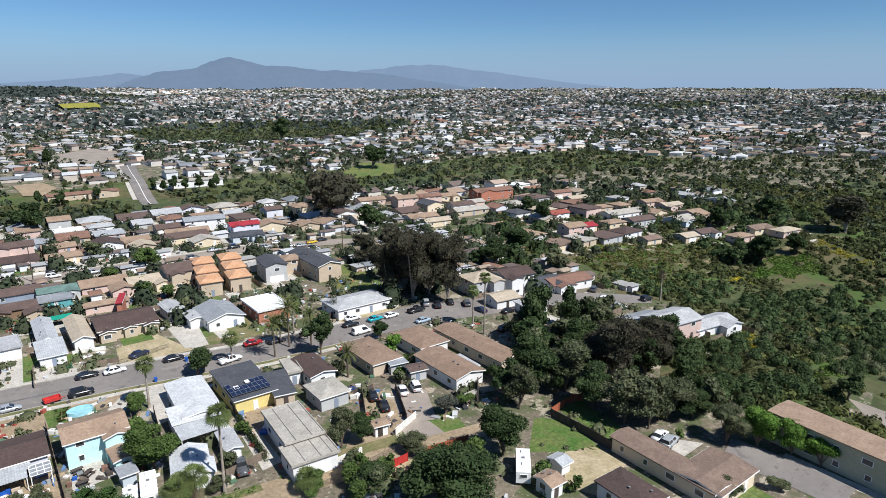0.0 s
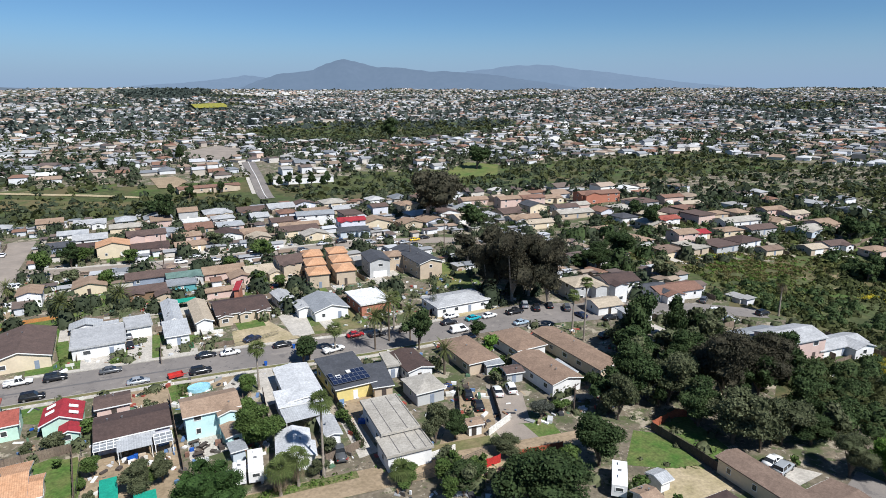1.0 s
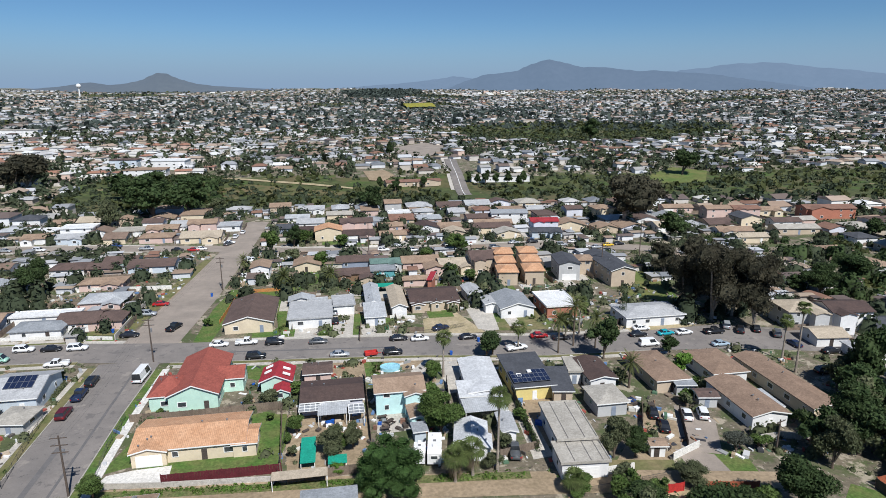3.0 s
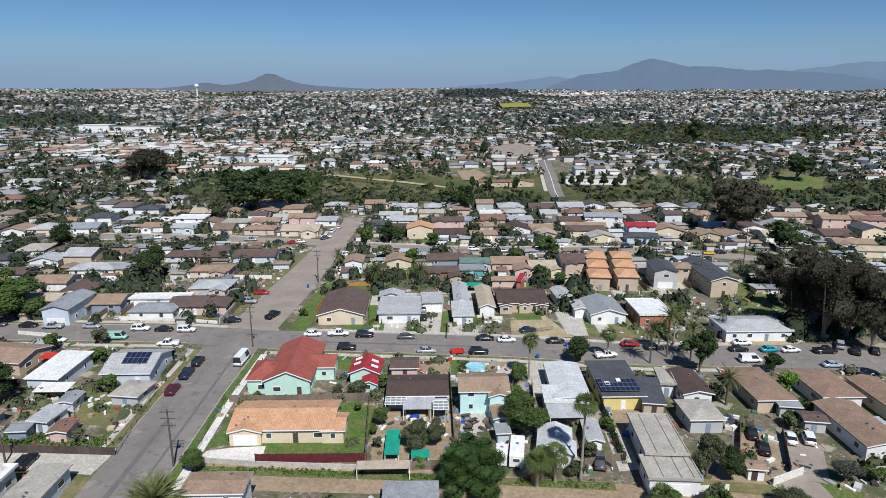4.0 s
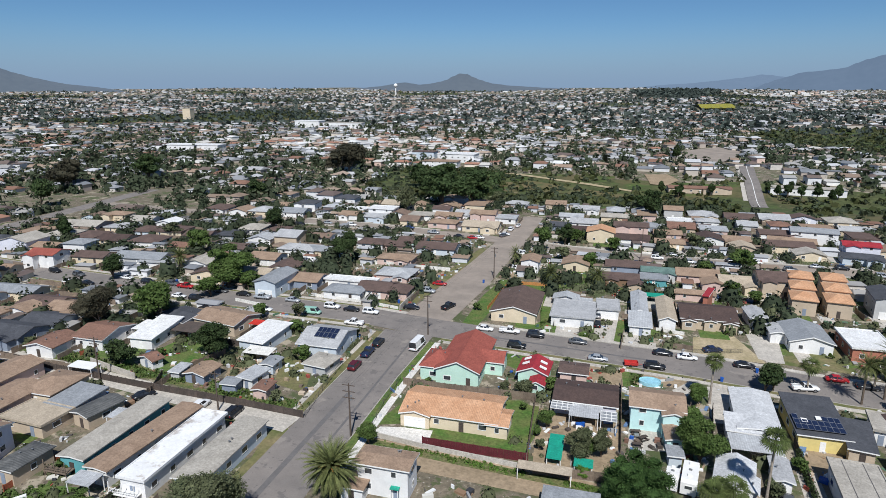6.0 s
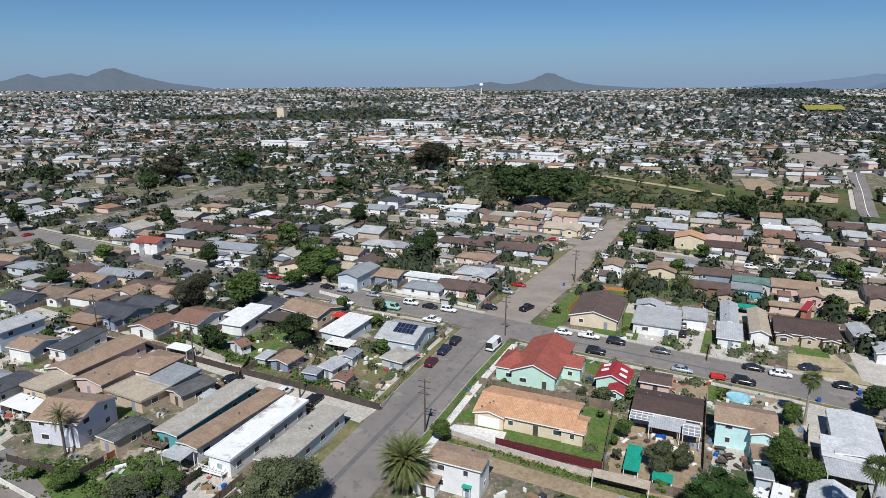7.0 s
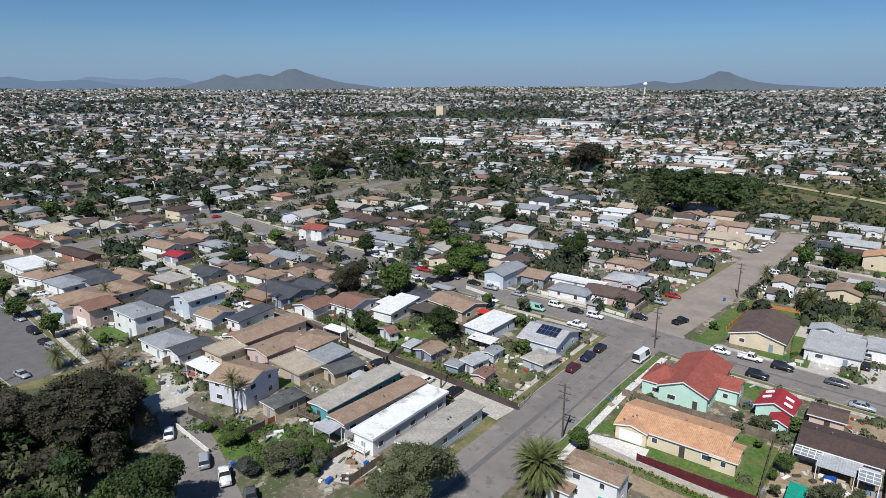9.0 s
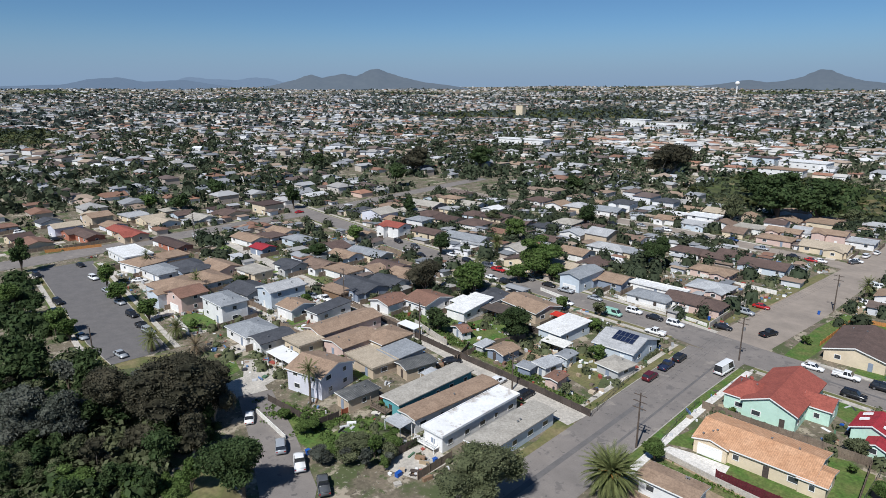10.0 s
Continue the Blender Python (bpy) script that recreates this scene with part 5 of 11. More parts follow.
def fan_palm(x, y, h, spread=2.1, skirt=0.5):
    top = new("palm_tree")
    top.matrix_basis = pose(x, y, hgt(x, y), 0, 0, RNG.uniform(0, 360))
    sh = Shape()
    lean = RNG.uniform(-0.02, 0.02) * h
    sh.tube([(0, 0, -0.1), (lean * 0.3, 0, h * 0.4), (lean, 0, h)], [0.32, 0.2, 0.16], 8)
    part("trunk", sh.mesh("trunk", M["palebark"]), top)
    cr, dry = Shape(), Shape()
    for j in range(46):
        el = RNG.uniform(-0.55, 1.35)
        az = j * 2.4 + RNG.uniform(-0.2, 0.2)
        L = spread * RNG.uniform(0.8, 1.1)
        c, s = math.cos(az), math.sin(az)
        p0 = Vector((lean, 0, h))
        hub = p0 + Vector((c * math.cos(el), s * math.cos(el), math.sin(el))) * L * 0.5
        side = Vector((-s, c, 0))
        out = Vector((c * math.cos(el - 0.35), s * math.cos(el - 0.35), math.sin(el - 0.35)))
        cr.face([p0 + side * 0.03, p0 - side * 0.03, hub - side * 0.03, hub + side * 0.03])
        for q in range(9):
            a = (q - 4) * 0.34
            d = out * math.cos(a) + side * math.sin(a)
            tip = hub + d * L * 0.62 + Vector((0, 0, -0.12 * L))
            w = side * math.cos(a) - out * math.sin(a)
            cr.face([hub, hub + d * L * 0.4 + w * 0.09, tip, hub + d * L * 0.4 - w * 0.09])
    for j in range(26):
        az = j * 2.4
        frond(dry, (lean, 0, h - 0.2), az, -0.8, spread * 0.85 * skirt * 1.6, 0.25, 1.1, 3)
    part("crown", cr.mesh("crown", M["leaf_palm"]), top)
    part("dead_skirt", dry.mesh("dead_skirt", M["leaf_dry"]), top, label="hanging dry brown fronds")
    return tagged(top, "tall fan palm with a slim pale trunk and dry skirt", "palm tree")


def blade(sh, base, az, el, length, wide, droop, n=7):
    """A close-set arching frond, folded along its rib like a roof."""
    c, s = math.cos(az), math.sin(az)
    p, e, rows = Vector(base), el, []
    for j in range(n + 1):
        u = j / n
        w = wide * min(1.0, 0.25 + 2.2 * u) * (1.0 if u < 0.7 else max(0.08, (1 - u) / 0.3))
        up = Vector((-c * math.sin(e), -s * math.sin(e), math.cos(e)))
        side = Vector((-s, c, 0)) * w
        rows.append((p - side - up * w * 0.75, p.copy(), p + side - up * w * 0.75))
        p = p + Vector((c * math.cos(e), s * math.cos(e), math.sin(e))) * (length / n)
        e -= droop / n
    for a, b in zip(rows, rows[1:]):
        sh.face([a[0], a[1], b[1], b[0]])
        sh.face([a[1], a[2], b[2], b[1]])


def feather_palm(x, y, h, spread=4.0, count=80, dates=False, thick=0.4, dry=False):
    top = new("palm_tree")
    top.matrix_basis = pose(x, y, hgt(x, y), 0, 0, RNG.uniform(0, 360))
    sh = Shape()
    sh.tube([(0, 0, -0.1), (0.05, 0, h * 0.5), (0, 0, h)], [thick * 1.15, thick, thick * 1.1], 9)
    part("trunk", sh.mesh("trunk", M["bark"]), top)
    cr = Shape()
    for j in range(count):
        q = j / count
        if dates:
            blade(cr, (0, 0, h), j * 2.399, 1.3 - 1.9 * q + RNG.uniform(-0.15, 0.15), spread * RNG.uniform(0.85, 1.05), 0.26, 0.9 + 0.7 * q)
        frond(cr, (0, 0, h), j * 2.399, 1.4 - 2.0 * q + RNG.uniform(-0.12, 0.12), spread * RNG.uniform(0.85, 1.1), spread * 0.13, 0.6 + 0.8 * q, 8)
    part("crown", cr.mesh("crown", M["leaf_dry" if dry else "leaf_date"]), top)
    if dates:
        dt = Shape()
        for j in range(30):
            a = j * 2.4
            r = RNG.uniform(0.7, 1.7)
            dt.tube([(math.cos(a) * 0.3, math.sin(a) * 0.3, h), (math.cos(a) * r, math.sin(a) * r, h + 0.75), (math.cos(a) * r * 1.35, math.sin(a) * r * 1.35, h + 0.45)], [0.06, 0.16, 0.22], 5)
        part("fruit", dt.mesh("fruit", M["dates"]), top, label="orange date clusters")
    return tagged(top, "broad feather palm with arching fronds" + (" and orange dates" if dates else " turned dry" if dry else ""), "palm tree")


# ---- vehicles ----
def loft(sh, rings, k=0):
    """A closed skin through rings of equal point count."""
    b, n = len(sh.v), len(rings[0])
    for r in rings:
        sh.v += [tuple(p) for p in r]
    for j in range(len(rings) - 1):
        for s in range(n):
            a, c = b + j * n + s, b + j * n + (s + 1) % n
            sh.f.append((a, c, c + n, a + n))
            sh.i.append(k)
    sh.f += [tuple(b + s for s in reversed(range(n))), tuple(b + (len(rings) - 1) * n + s for s in range(n))]
    sh.i += [k, k]


# (x, half width, bottom, shoulder) along the body, then the cabin: (x0, x1, x2, x3, height)
SHAPES = {
    "sedan": ([(-2.35, 0.72, 0.35, 0.72), (-2.2, 0.86, 0.28, 0.92), (-1.3, 0.9, 0.24, 0.98), (0.7, 0.9, 0.24, 0.95), (1.7, 0.87, 0.26, 0.82), (2.25, 0.78, 0.32, 0.68), (2.35, 0.6, 0.38, 0.6)], (-1.75, -1.05, 0.35, 1.15, 1.45), 0.33),
    "suv": ([(-2.35, 0.8, 0.4, 0.9), (-2.25, 0.92, 0.34, 1.08), (-1.0, 0.95, 0.3, 1.12), (0.9, 0.95, 0.3, 1.1), (1.9, 0.92, 0.32, 1.0), (2.3, 0.84, 0.38, 0.85), (2.4, 0.66, 0.42, 0.7)], (-2.2, -1.95, 0.45, 1.1, 1.78), 0.38),
    "pickup": ([(-2.75, 0.9, 0.48, 0.98), (-2.65, 0.96, 0.42, 1.05), (-0.6, 0.97, 0.4, 1.06), (0.9, 0.97, 0.4, 1.06), (2.1, 0.95, 0.42, 1.02), (2.65, 0.88, 0.46, 0.9), (2.75, 0.7, 0.5, 0.75)], (-0.75, -0.55, 0.75, 1.3, 1.85), 0.4),
    "van": ([(-2.6, 0.9, 0.4, 1.1), (-2.5, 0.97, 0.34, 1.15), (-1.0, 0.98, 0.32, 1.15), (1.2, 0.98, 0.32, 1.15), (2.1, 0.95, 0.34, 1.05), (2.45, 0.86, 0.38, 0.9), (2.55, 0.7, 0.42, 0.75)], (-2.52, -2.42, 1.25, 1.95, 2.05), 0.36),
    "boxtruck": ([(-3.4, 1.05, 0.5, 1.0), (-3.3, 1.1, 0.45, 1.05), (0.5, 1.1, 0.45, 1.05), (1.6, 1.05, 0.4, 1.1), (2.7, 1.0, 0.4, 1.05), (3.0, 0.9, 0.45, 0.9)], (-3.35, -3.3, 2.0, 2.6, 2.6), 0.42),
}
CARS_MADE = {}


def car_template(kind, colour):
    rows, cab, wr = SHAPES[kind]
    top = new("car" if kind in ("sedan", "suv") else "van" if kind in ("van", "boxtruck") else "pickup_truck")
    paint = M["car_" + colour]
    sh = Shape()
    loft(sh, [[(x, -w, lo), (x, -w * 1.02, (lo + hi) / 2), (x, -w * 0.94, hi), (x, 0, hi + 0.04), (x, w * 0.94, hi), (x, w * 1.02, (lo + hi) / 2), (x, w, lo), (x, 0, lo)] for x, w, lo, hi in rows])
    wm = max(r[1] for r in rows)
    hi = rows[2][3] - 0.03
    x0, x1, x2, x3, zt = cab
    if kind == "pickup":
        sh.box(-2.62, -0.8, -wm * 0.95, -wm * 0.86, hi, hi + 0.18)
        sh.box(-2.62, -0.8, wm * 0.86, wm * 0.95, hi, hi + 0.18)
        sh.box(-2.7, -2.6, -wm * 0.95, wm * 0.95, hi, hi + 0.18)
    part("body", sh.mesh("body", paint, True), top)
    a, b = wm * 0.93, wm * 0.74
    cuts = (0.0, 0.07, 0.48, 0.56, 0.93, 1.0)
    gl = Shape()
    for z, w, p, q in ((hi, a, x0, x3), (zt - 0.05, b, x1, x2)):
        gl.v += [(p + (q - p) * t, -w, z) for t in cuts] + [(p + (q - p) * t, w, z) for t in reversed(cuts)]
    for j in range(12):
        k = (j + 1) % 12
        gl.f.append((j, k, 12 + k, 12 + j))
        solid = j in (0, 2, 4, 6, 8, 10) or kind in ("van", "boxtruck") and j in (1, 9)
        gl.i.append(1 if solid else 0)
    part("cabin", gl.mesh("cabin", [M["carglass"], paint]), top)
    rf = Shape()
    e = 0.04
    loft(rf, [[(x1 - e, -b - e, zt - 0.06), (x2 + e, -b - e, zt - 0.06), (x2 + e, b + e, zt - 0.06), (x1 - e, b + e, zt - 0.06)], [(x1 + 0.06, -b + 0.08, zt), (x2 - 0.06, -b + 0.08, zt), (x2 - 0.06, b - 0.08, zt), (x1 + 0.06, b - 0.08, zt)]])
    part("cabin_roof", rf.mesh("cabin_roof", paint), top)
    wh = Shape()
    wh.tube([(0, -0.11, 0), (0, 0.11, 0)], [wr, wr], 12, 0)
    wh.tube([(0, -0.12, 0), (0, 0.12, 0)], [wr * 0.58, wr * 0.58], 10, 1)
    wheel = wh.mesh("wheel", [M["rubber"], M["rim"]])
    end = rows[-1][0]
    for q in (-1, 1):
        for xx in (rows[0][0] * 0.6, end * 0.62):
            part("wheel", wheel, top, Matrix.Translation((xx, q * (wm - 0.09), wr)))
        lt = Shape()
        lt.box(end - 0.22, end - 0.04, q * wm * 0.72 - 0.16, q * wm * 0.72 + 0.16, rows[-1][3] - 0.12, rows[-1][3] + 0.05)
        part("headlight", lt.mesh("headlight", M["headlight"]), top)
        lt = Shape()
        st = rows[0][0]
        lt.box(st - 0.02, st + 0.12, q * rows[0][1] * 0.85 - 0.13, q * rows[0][1] * 0.85 + 0.13, rows[0][3] - 0.2, rows[0][3])
        part("taillight", lt.mesh("taillight", M["taillight"]), top)
    words = {"sedan": "sedan", "suv": "sport utility car", "pickup": "pickup truck", "van": "van", "boxtruck": "utility van"}[kind]
    return tagged(top, f"{colour} {words} parked at the roadside", "car" if kind in ("sedan", "suv") else "van" if kind != "pickup" else "truck")


def car(x, y, head=0.0, kind="sedan", colour="white", scale=1.0):
    m = pose(x, y, hgt(x, y) + 0.035, 0, 0, head) @ Matrix.Scale(scale, 4)
    k = (kind, colour)
    if k not in CARS_MADE:
        CARS_MADE[k] = car_template(kind, colour)
        CARS_MADE[k].matrix_basis = m
        return CARS_MADE[k]
    made = copy_thing(CARS_MADE[k], Matrix.Identity(4))
    made.matrix_basis = m
    return made


def pole(x, y, h=10.5, arms=2, rot=0.0, lamp=False):
    top = new("utility_pole")
    top.matrix_basis = pose(x, y, hgt(x, y), 0, 0, rot)
    sh = Shape()
    sh.tube([(0, 0, -0.2), (0, 0, h)], [0.19, 0.12], 8)
    part("shaft", sh.mesh("shaft", M["pole"]), top)
    for j in range(arms):
        z = h - 0.35 - j * 1.25
        am = Shape()
        am.box(-1.25, 1.25, -0.2, -0.08, z - 0.07, z + 0.07)
        cr = part("crossarm", am.mesh("crossarm", M["pole"]), top)
        for px in (-1.15, -0.6, 0.6, 1.15):
            ins = Shape()
            ins.tube([(px, -0.14, z + 0.07), (px, -0.14, z + 0.24)], [0.06, 0.05], 5)
            part("insulator", ins.mesh("insulator", M["metal"]), cr)
    if arms > 1:
        tf = Shape()
        tf.tube([(0.32, 0.1, h - 3.4), (0.32, 0.1, h - 2.5)], [0.24, 0.24], 8)
        part("transformer", tf.mesh("transformer", M["metal"]), top)
    if lamp:
        lp = Shape()
        lp.tube([(0, 0, h - 2.0), (0, -1.6, h - 1.5)], [0.04, 0.04], 5)
        lp.box(-0.12, 0.12, -2.1, -1.5, h - 1.6, h - 1.48)
        part("street_light", lp.mesh("street_light", M["metal"]), top)
    return tagged(top, "tarred wooden utility pole with crossarms", "utility pole")


def wires(a, b, za, zb, offs, sag=0.7):
    """Slack lines between two poles."""
    sh = Shape()
    dx, dy = b[0] - a[0], b[1] - a[1]
    s = math.hypot(dx, dy)
    for o in offs:
        ox, oy = -dy / s * o, dx / s * o
        pts = []
        for j in range(9):
            t = j / 8
            pts.append((a[0] + dx * t + ox, a[1] + dy * t + oy, za + hgt(*a) + (zb + hgt(*b) - za - hgt(*a)) * t - sag * 4 * t * (1 - t)))
        sh.tube(pts, [0.009] * 9, 4)
    return tagged(new("power_line", sh.mesh("power_line", M["wire"])), "black overhead power lines between poles", "power line")


def bin_can(x, y, colour="bluetarp", rot=0.0):
    top = new("wheelie_bin")
    top.matrix_basis = pose(x, y, hgt(x, y), 0, 0, rot)
    sh = Shape()
    loft(sh, [[(-0.24, -0.27, 0.05), (0.24, -0.27, 0.05), (0.24, 0.27, 0.05), (-0.24, 0.27, 0.05)], [(-0.31, -0.36, 0.98), (0.31, -0.36, 0.98), (0.31, 0.36, 0.98), (-0.31, 0.36, 0.98)]])
    part("bin_body", sh.mesh("bin_body", M[colour]), top)
    ld = Shape()
    ld.box(-0.33, 0.33, -0.4, 0.4, 0.98, 1.06)
    part("lid", ld.mesh("lid", M[colour]), top)
    return tagged(top, ("blue" if "blue" in colour else "dark") + " plastic wheelie bin standing outside", "bin")


def hedge(x0, y0, x1, y1, h=1.8, w=1.2, m="leaf_dark"):
    """A clipped hedge: a dense box of small leaves."""
    length = math.hypot(x1 - x0, y1 - y0)
    rng = np.random.default_rng(int(abs(x0 * 7 + y0 * 3)))
    n = max(1, int(length / 0.7))
    blobs = [(length * (j + 0.5) / n, rng.uniform(-0.1, 0.1), h * 0.5, 0.55, w * 0.5, h * 0.52 * rng.uniform(0.9, 1.1)) for j in range(n)]
    v, f = leaf_cloud(rng, blobs, n * 90, 0.22)
    v[:, 2] = np.maximum(v[:, 2], 0.0)
    ob = new("hedge", fast_mesh("hedge", v, f, M[m]))
    ob.matrix_basis = pose(x0, y0, hgt(x0, y0), 0, 0, math.degrees(math.atan2(y1 - y0, x1 - x0)))
    return tagged(ob, "dense clipped dark green garden hedge", "hedge")


def picnic_table(x, y, rot=0.0):
    top = new("picnic_table")
    top.matrix_basis = pose(x, y, hgt(x, y), 0, 0, rot)
    for name, b in (("tabletop", (-0.9, 0.9, -0.38, 0.38, 0.70, 0.76)), ("bench", (-0.9, 0.9, -0.85, -0.6, 0.42, 0.47)), ("bench", (-0.9, 0.9, 0.6, 0.85, 0.42, 0.47)),
                    ("trestle", (-0.7, -0.6, -0.7, 0.7, 0, 0.42)), ("trestle", (0.6, 0.7, -0.7, 0.7, 0, 0.42)), ("stretcher", (-0.6, 0.6, -0.05, 0.05, 0.42, 0.70))):
        sh = Shape()
        sh.box(*b)
        part(name, sh.mesh(name, M["darkwood"]), top)
    return tagged(top, "dark brown timber picnic table with two benches", "table")


def skylight(x, y, z, w, d, rx=0.0, ry=0.0):
    top = new("skylight")
    top.matrix_basis = pose(x, y, z, rx, ry, 0)
    sh = Shape()
    for inset, zz in ((0.0, -0.05), (0.0, 0.14), (0.09, 0.14), (0.1, 0.11)):
        p, q = w / 2 - inset, d / 2 - inset
        sh.v += [(-p, -q, zz), (p, -q, zz), (p, q, zz), (-p, q, zz)]
    for r in range(3):
        for j in range(4):
            k = (j + 1) % 4
            sh.f.append((r * 4 + j, r * 4 + k, r * 4 + 4 + k, r * 4 + 4 + j))
    sh.i = [0] * 12
    part("frame", sh.mesh("frame", M["trim"]), top)
    gl = Shape()
    gl.face([(-w / 2 + 0.1, -d / 2 + 0.1, 0.112), (w / 2 - 0.1, -d / 2 + 0.1, 0.112), (w / 2 - 0.1, d / 2 - 0.1, 0.112), (-w / 2 + 0.1, d / 2 - 0.1, 0.112)])
    part("pane", gl.mesh("pane", M["whiteplastic"]), top)
    return tagged(top, "white skylight set in a pitched roof", "skylight")


def pool(x, y, r=2.4, h=1.2):
    """A round pool standing on the ground, filled with pale blue water."""
    top = new("swimming_pool")
    top.matrix_basis = pose(x, y, hgt(x, y)) @ Matrix.Diagonal((1.35, 1, 1, 1))
    sh = Shape()
    rings = [(r, 0.0), (r, h), (r - 0.12, h), (r - 0.12, h - 0.2)]
    for rr, z in rings:
        sh.v += [(rr * math.cos(a * 0.2618), rr * math.sin(a * 0.2618), z) for a in range(24)]
    for k in range(3):
        for a in range(24):
            b = (a + 1) % 24
            sh.f.append((k * 24 + a, k * 24 + b, k * 24 + 24 + b, k * 24 + 24 + a))
    sh.i = [0] * len(sh.f)
    part("pool_wall", sh.mesh("pool_wall", M["pool"]), top)
    wt = Shape()
    wt.face([((r - 0.12) * math.cos(a * 0.2618), (r - 0.12) * math.sin(a * 0.2618), h - 0.16) for a in range(24)])
    part("water", wt.mesh("water", M["pool"]), top)
    return tagged(top, "oval above-ground pool of pale blue water", "pool")


def utility_trailer(x, y, rot):
    top = new("utility_trailer")
    top.matrix_basis = pose(x, y, hgt(x, y), 0, 0, rot)
    for name, b in (("bed", (-1.5, 1.5, -0.8, 0.8, 0.5, 0.6)), ("side_panel", (-1.5, 1.5, -0.85, -0.8, 0.5, 1.15)), ("side_panel", (-1.5, 1.5, 0.8, 0.85, 0.5, 1.15)), ("tailgate", (-1.55, -1.5, -0.8, 0.8, 0.5, 1.15)), ("front_panel", (1.5, 1.55, -0.8, 0.8, 0.5, 1.15)), ("drawbar", (1.55, 2.6, -0.06, 0.06, 0.5, 0.58))):
        sh = Shape()
        sh.box(*b)
        part(name, sh.mesh(name, M["scarlet"]), top)
    for q in (-1, 1):
        wh = Shape()
        wh.tube([(-0.2, q * 0.88, 0.32), (-0.2, q * 1.06, 0.32)], [0.32, 0.32], 10)
        part("wheel", wh.mesh("wheel", M["rubber"]), top)
    return tagged(top, "small red open utility trailer at the kerb", "trailer")


def porch(x, y, w, d, floor, rot=0.0, m="trim"):
    """A raised porch: deck, posts, rails and a flight of steps."""
    top = new("porch")
    top.matrix_basis = pose(x, y, hgt(x, y), 0, 0, rot)
    sh = Shape()
    sh.box(-w / 2, w / 2, -d / 2, d / 2, floor - 0.12, floor)
    part("deck", sh.mesh("deck", M[m]), top)
    for sx in (-1, 0, 1):
        sh = Shape()
        sh.box(-0.06, 0.06, -0.06, 0.06, 0, floor + 2.1)
        part("post", sh.mesh("post", M[m]), top, Matrix.Translation((sx * (w / 2 - 0.1), -d / 2 + 0.1, 0)))
    for y0, x0, x1 in ((-d / 2 + 0.1, -w / 2, w / 2),):
        for z in (0.35, 0.95):
            sh = Shape()
            sh.box(x0, x1, y0 - 0.03, y0 + 0.03, floor + z, floor + z + 0.08)
            part("rail", sh.mesh("rail", M[m]), top)
        n = int(w / 0.3)
        for j in range(n):
            sh = Shape()
            sh.box(-0.02, 0.02, -0.02, 0.02, 0.08, 0.97)
            part("baluster", sh.mesh("baluster", M[m]), top, Matrix.Translation((x0 + (j + 0.5) * w / n, y0, floor)))
    k = max(2, int(floor / 0.19))
    for j in range(k):
        sh = Shape()
        sh.box(-w / 2 - 0.3 * (k - j), -w / 2 - 0.3 * (k - j - 1), -0.5, 0.5, 0, floor * (j + 1) / k - 0.02)
        part("step", sh.mesh("step", M[m]), top)
    return tagged(top, "raised porch with rails and a flight of steps", "porch")


def trailer_rv(x, y, rot, length=7.5, wide=2.4, label="white travel trailer parked in a yard"):
    top = new("travel_trailer")
    top.matrix_basis = pose(x, y, hgt(x, y), 0, 0, rot)
    sh = Shape()
    l, w = length / 2, wide / 2
    prof = [(-l, 0.55), (-l, 2.6), (-l + 0.5, 3.0), (l - 0.7, 3.0), (l, 2.3), (l, 0.9), (l - 0.5, 0.55)]
    loft(sh, [[(px, -w, pz) for px, pz in prof], [(px, w, pz) for px, pz in prof]])
    part("shell", sh.mesh("shell", M["whiteplastic"]), top)
    for j in range(3):
        part("window", WINDOW_PLAIN, top, Matrix.Translation((-l + 1.6 + j * l * 0.7, -w, 1.5)) @ Matrix.Diagonal((0.9, 1, 0.7, 1)))
    for q in (-1, 1):
        st = Shape()
        st.box(-l + 0.1, l - 0.6, q * (w + 0.012) - 0.012, q * (w + 0.012) + 0.012, 1.05, 1.3)
        part("stripe", st.mesh("stripe", M["wall_steel"]), top)
    part("window", WINDOW_PLAIN, top, Matrix.Translation((-l, 0, 1.5)) @ Matrix.Rotation(-math.pi / 2, 4, "Z") @ Matrix.Diagonal((1.3, 1, 0.7, 1)))
    hatch = Shape()
    hatch.box(-0.25, 0.25, -0.25, 0.25, 3.0, 3.1)
    part("hatch", hatch.mesh("hatch", M["metal"]), top)
    for px in (-0.5, 0.5):
        rv = Shape()
        rv.box(px * l - 0.35, px * l + 0.35, -0.3, 0.3, 3.0, 3.22)
        part("roof_vent", rv.mesh("roof_vent", M["trim"]), top)
    for q in (-1, 1):
        wh = Shape()
        wh.tube([(-0.4, q * (w - 0.25), 0.35), (-0.4, q * (w - 0.02), 0.35)], [0.35, 0.35], 10)
        part("wheel", wh.mesh("wheel", M["rubber"]), top)
    return tagged(top, label, "trailer")


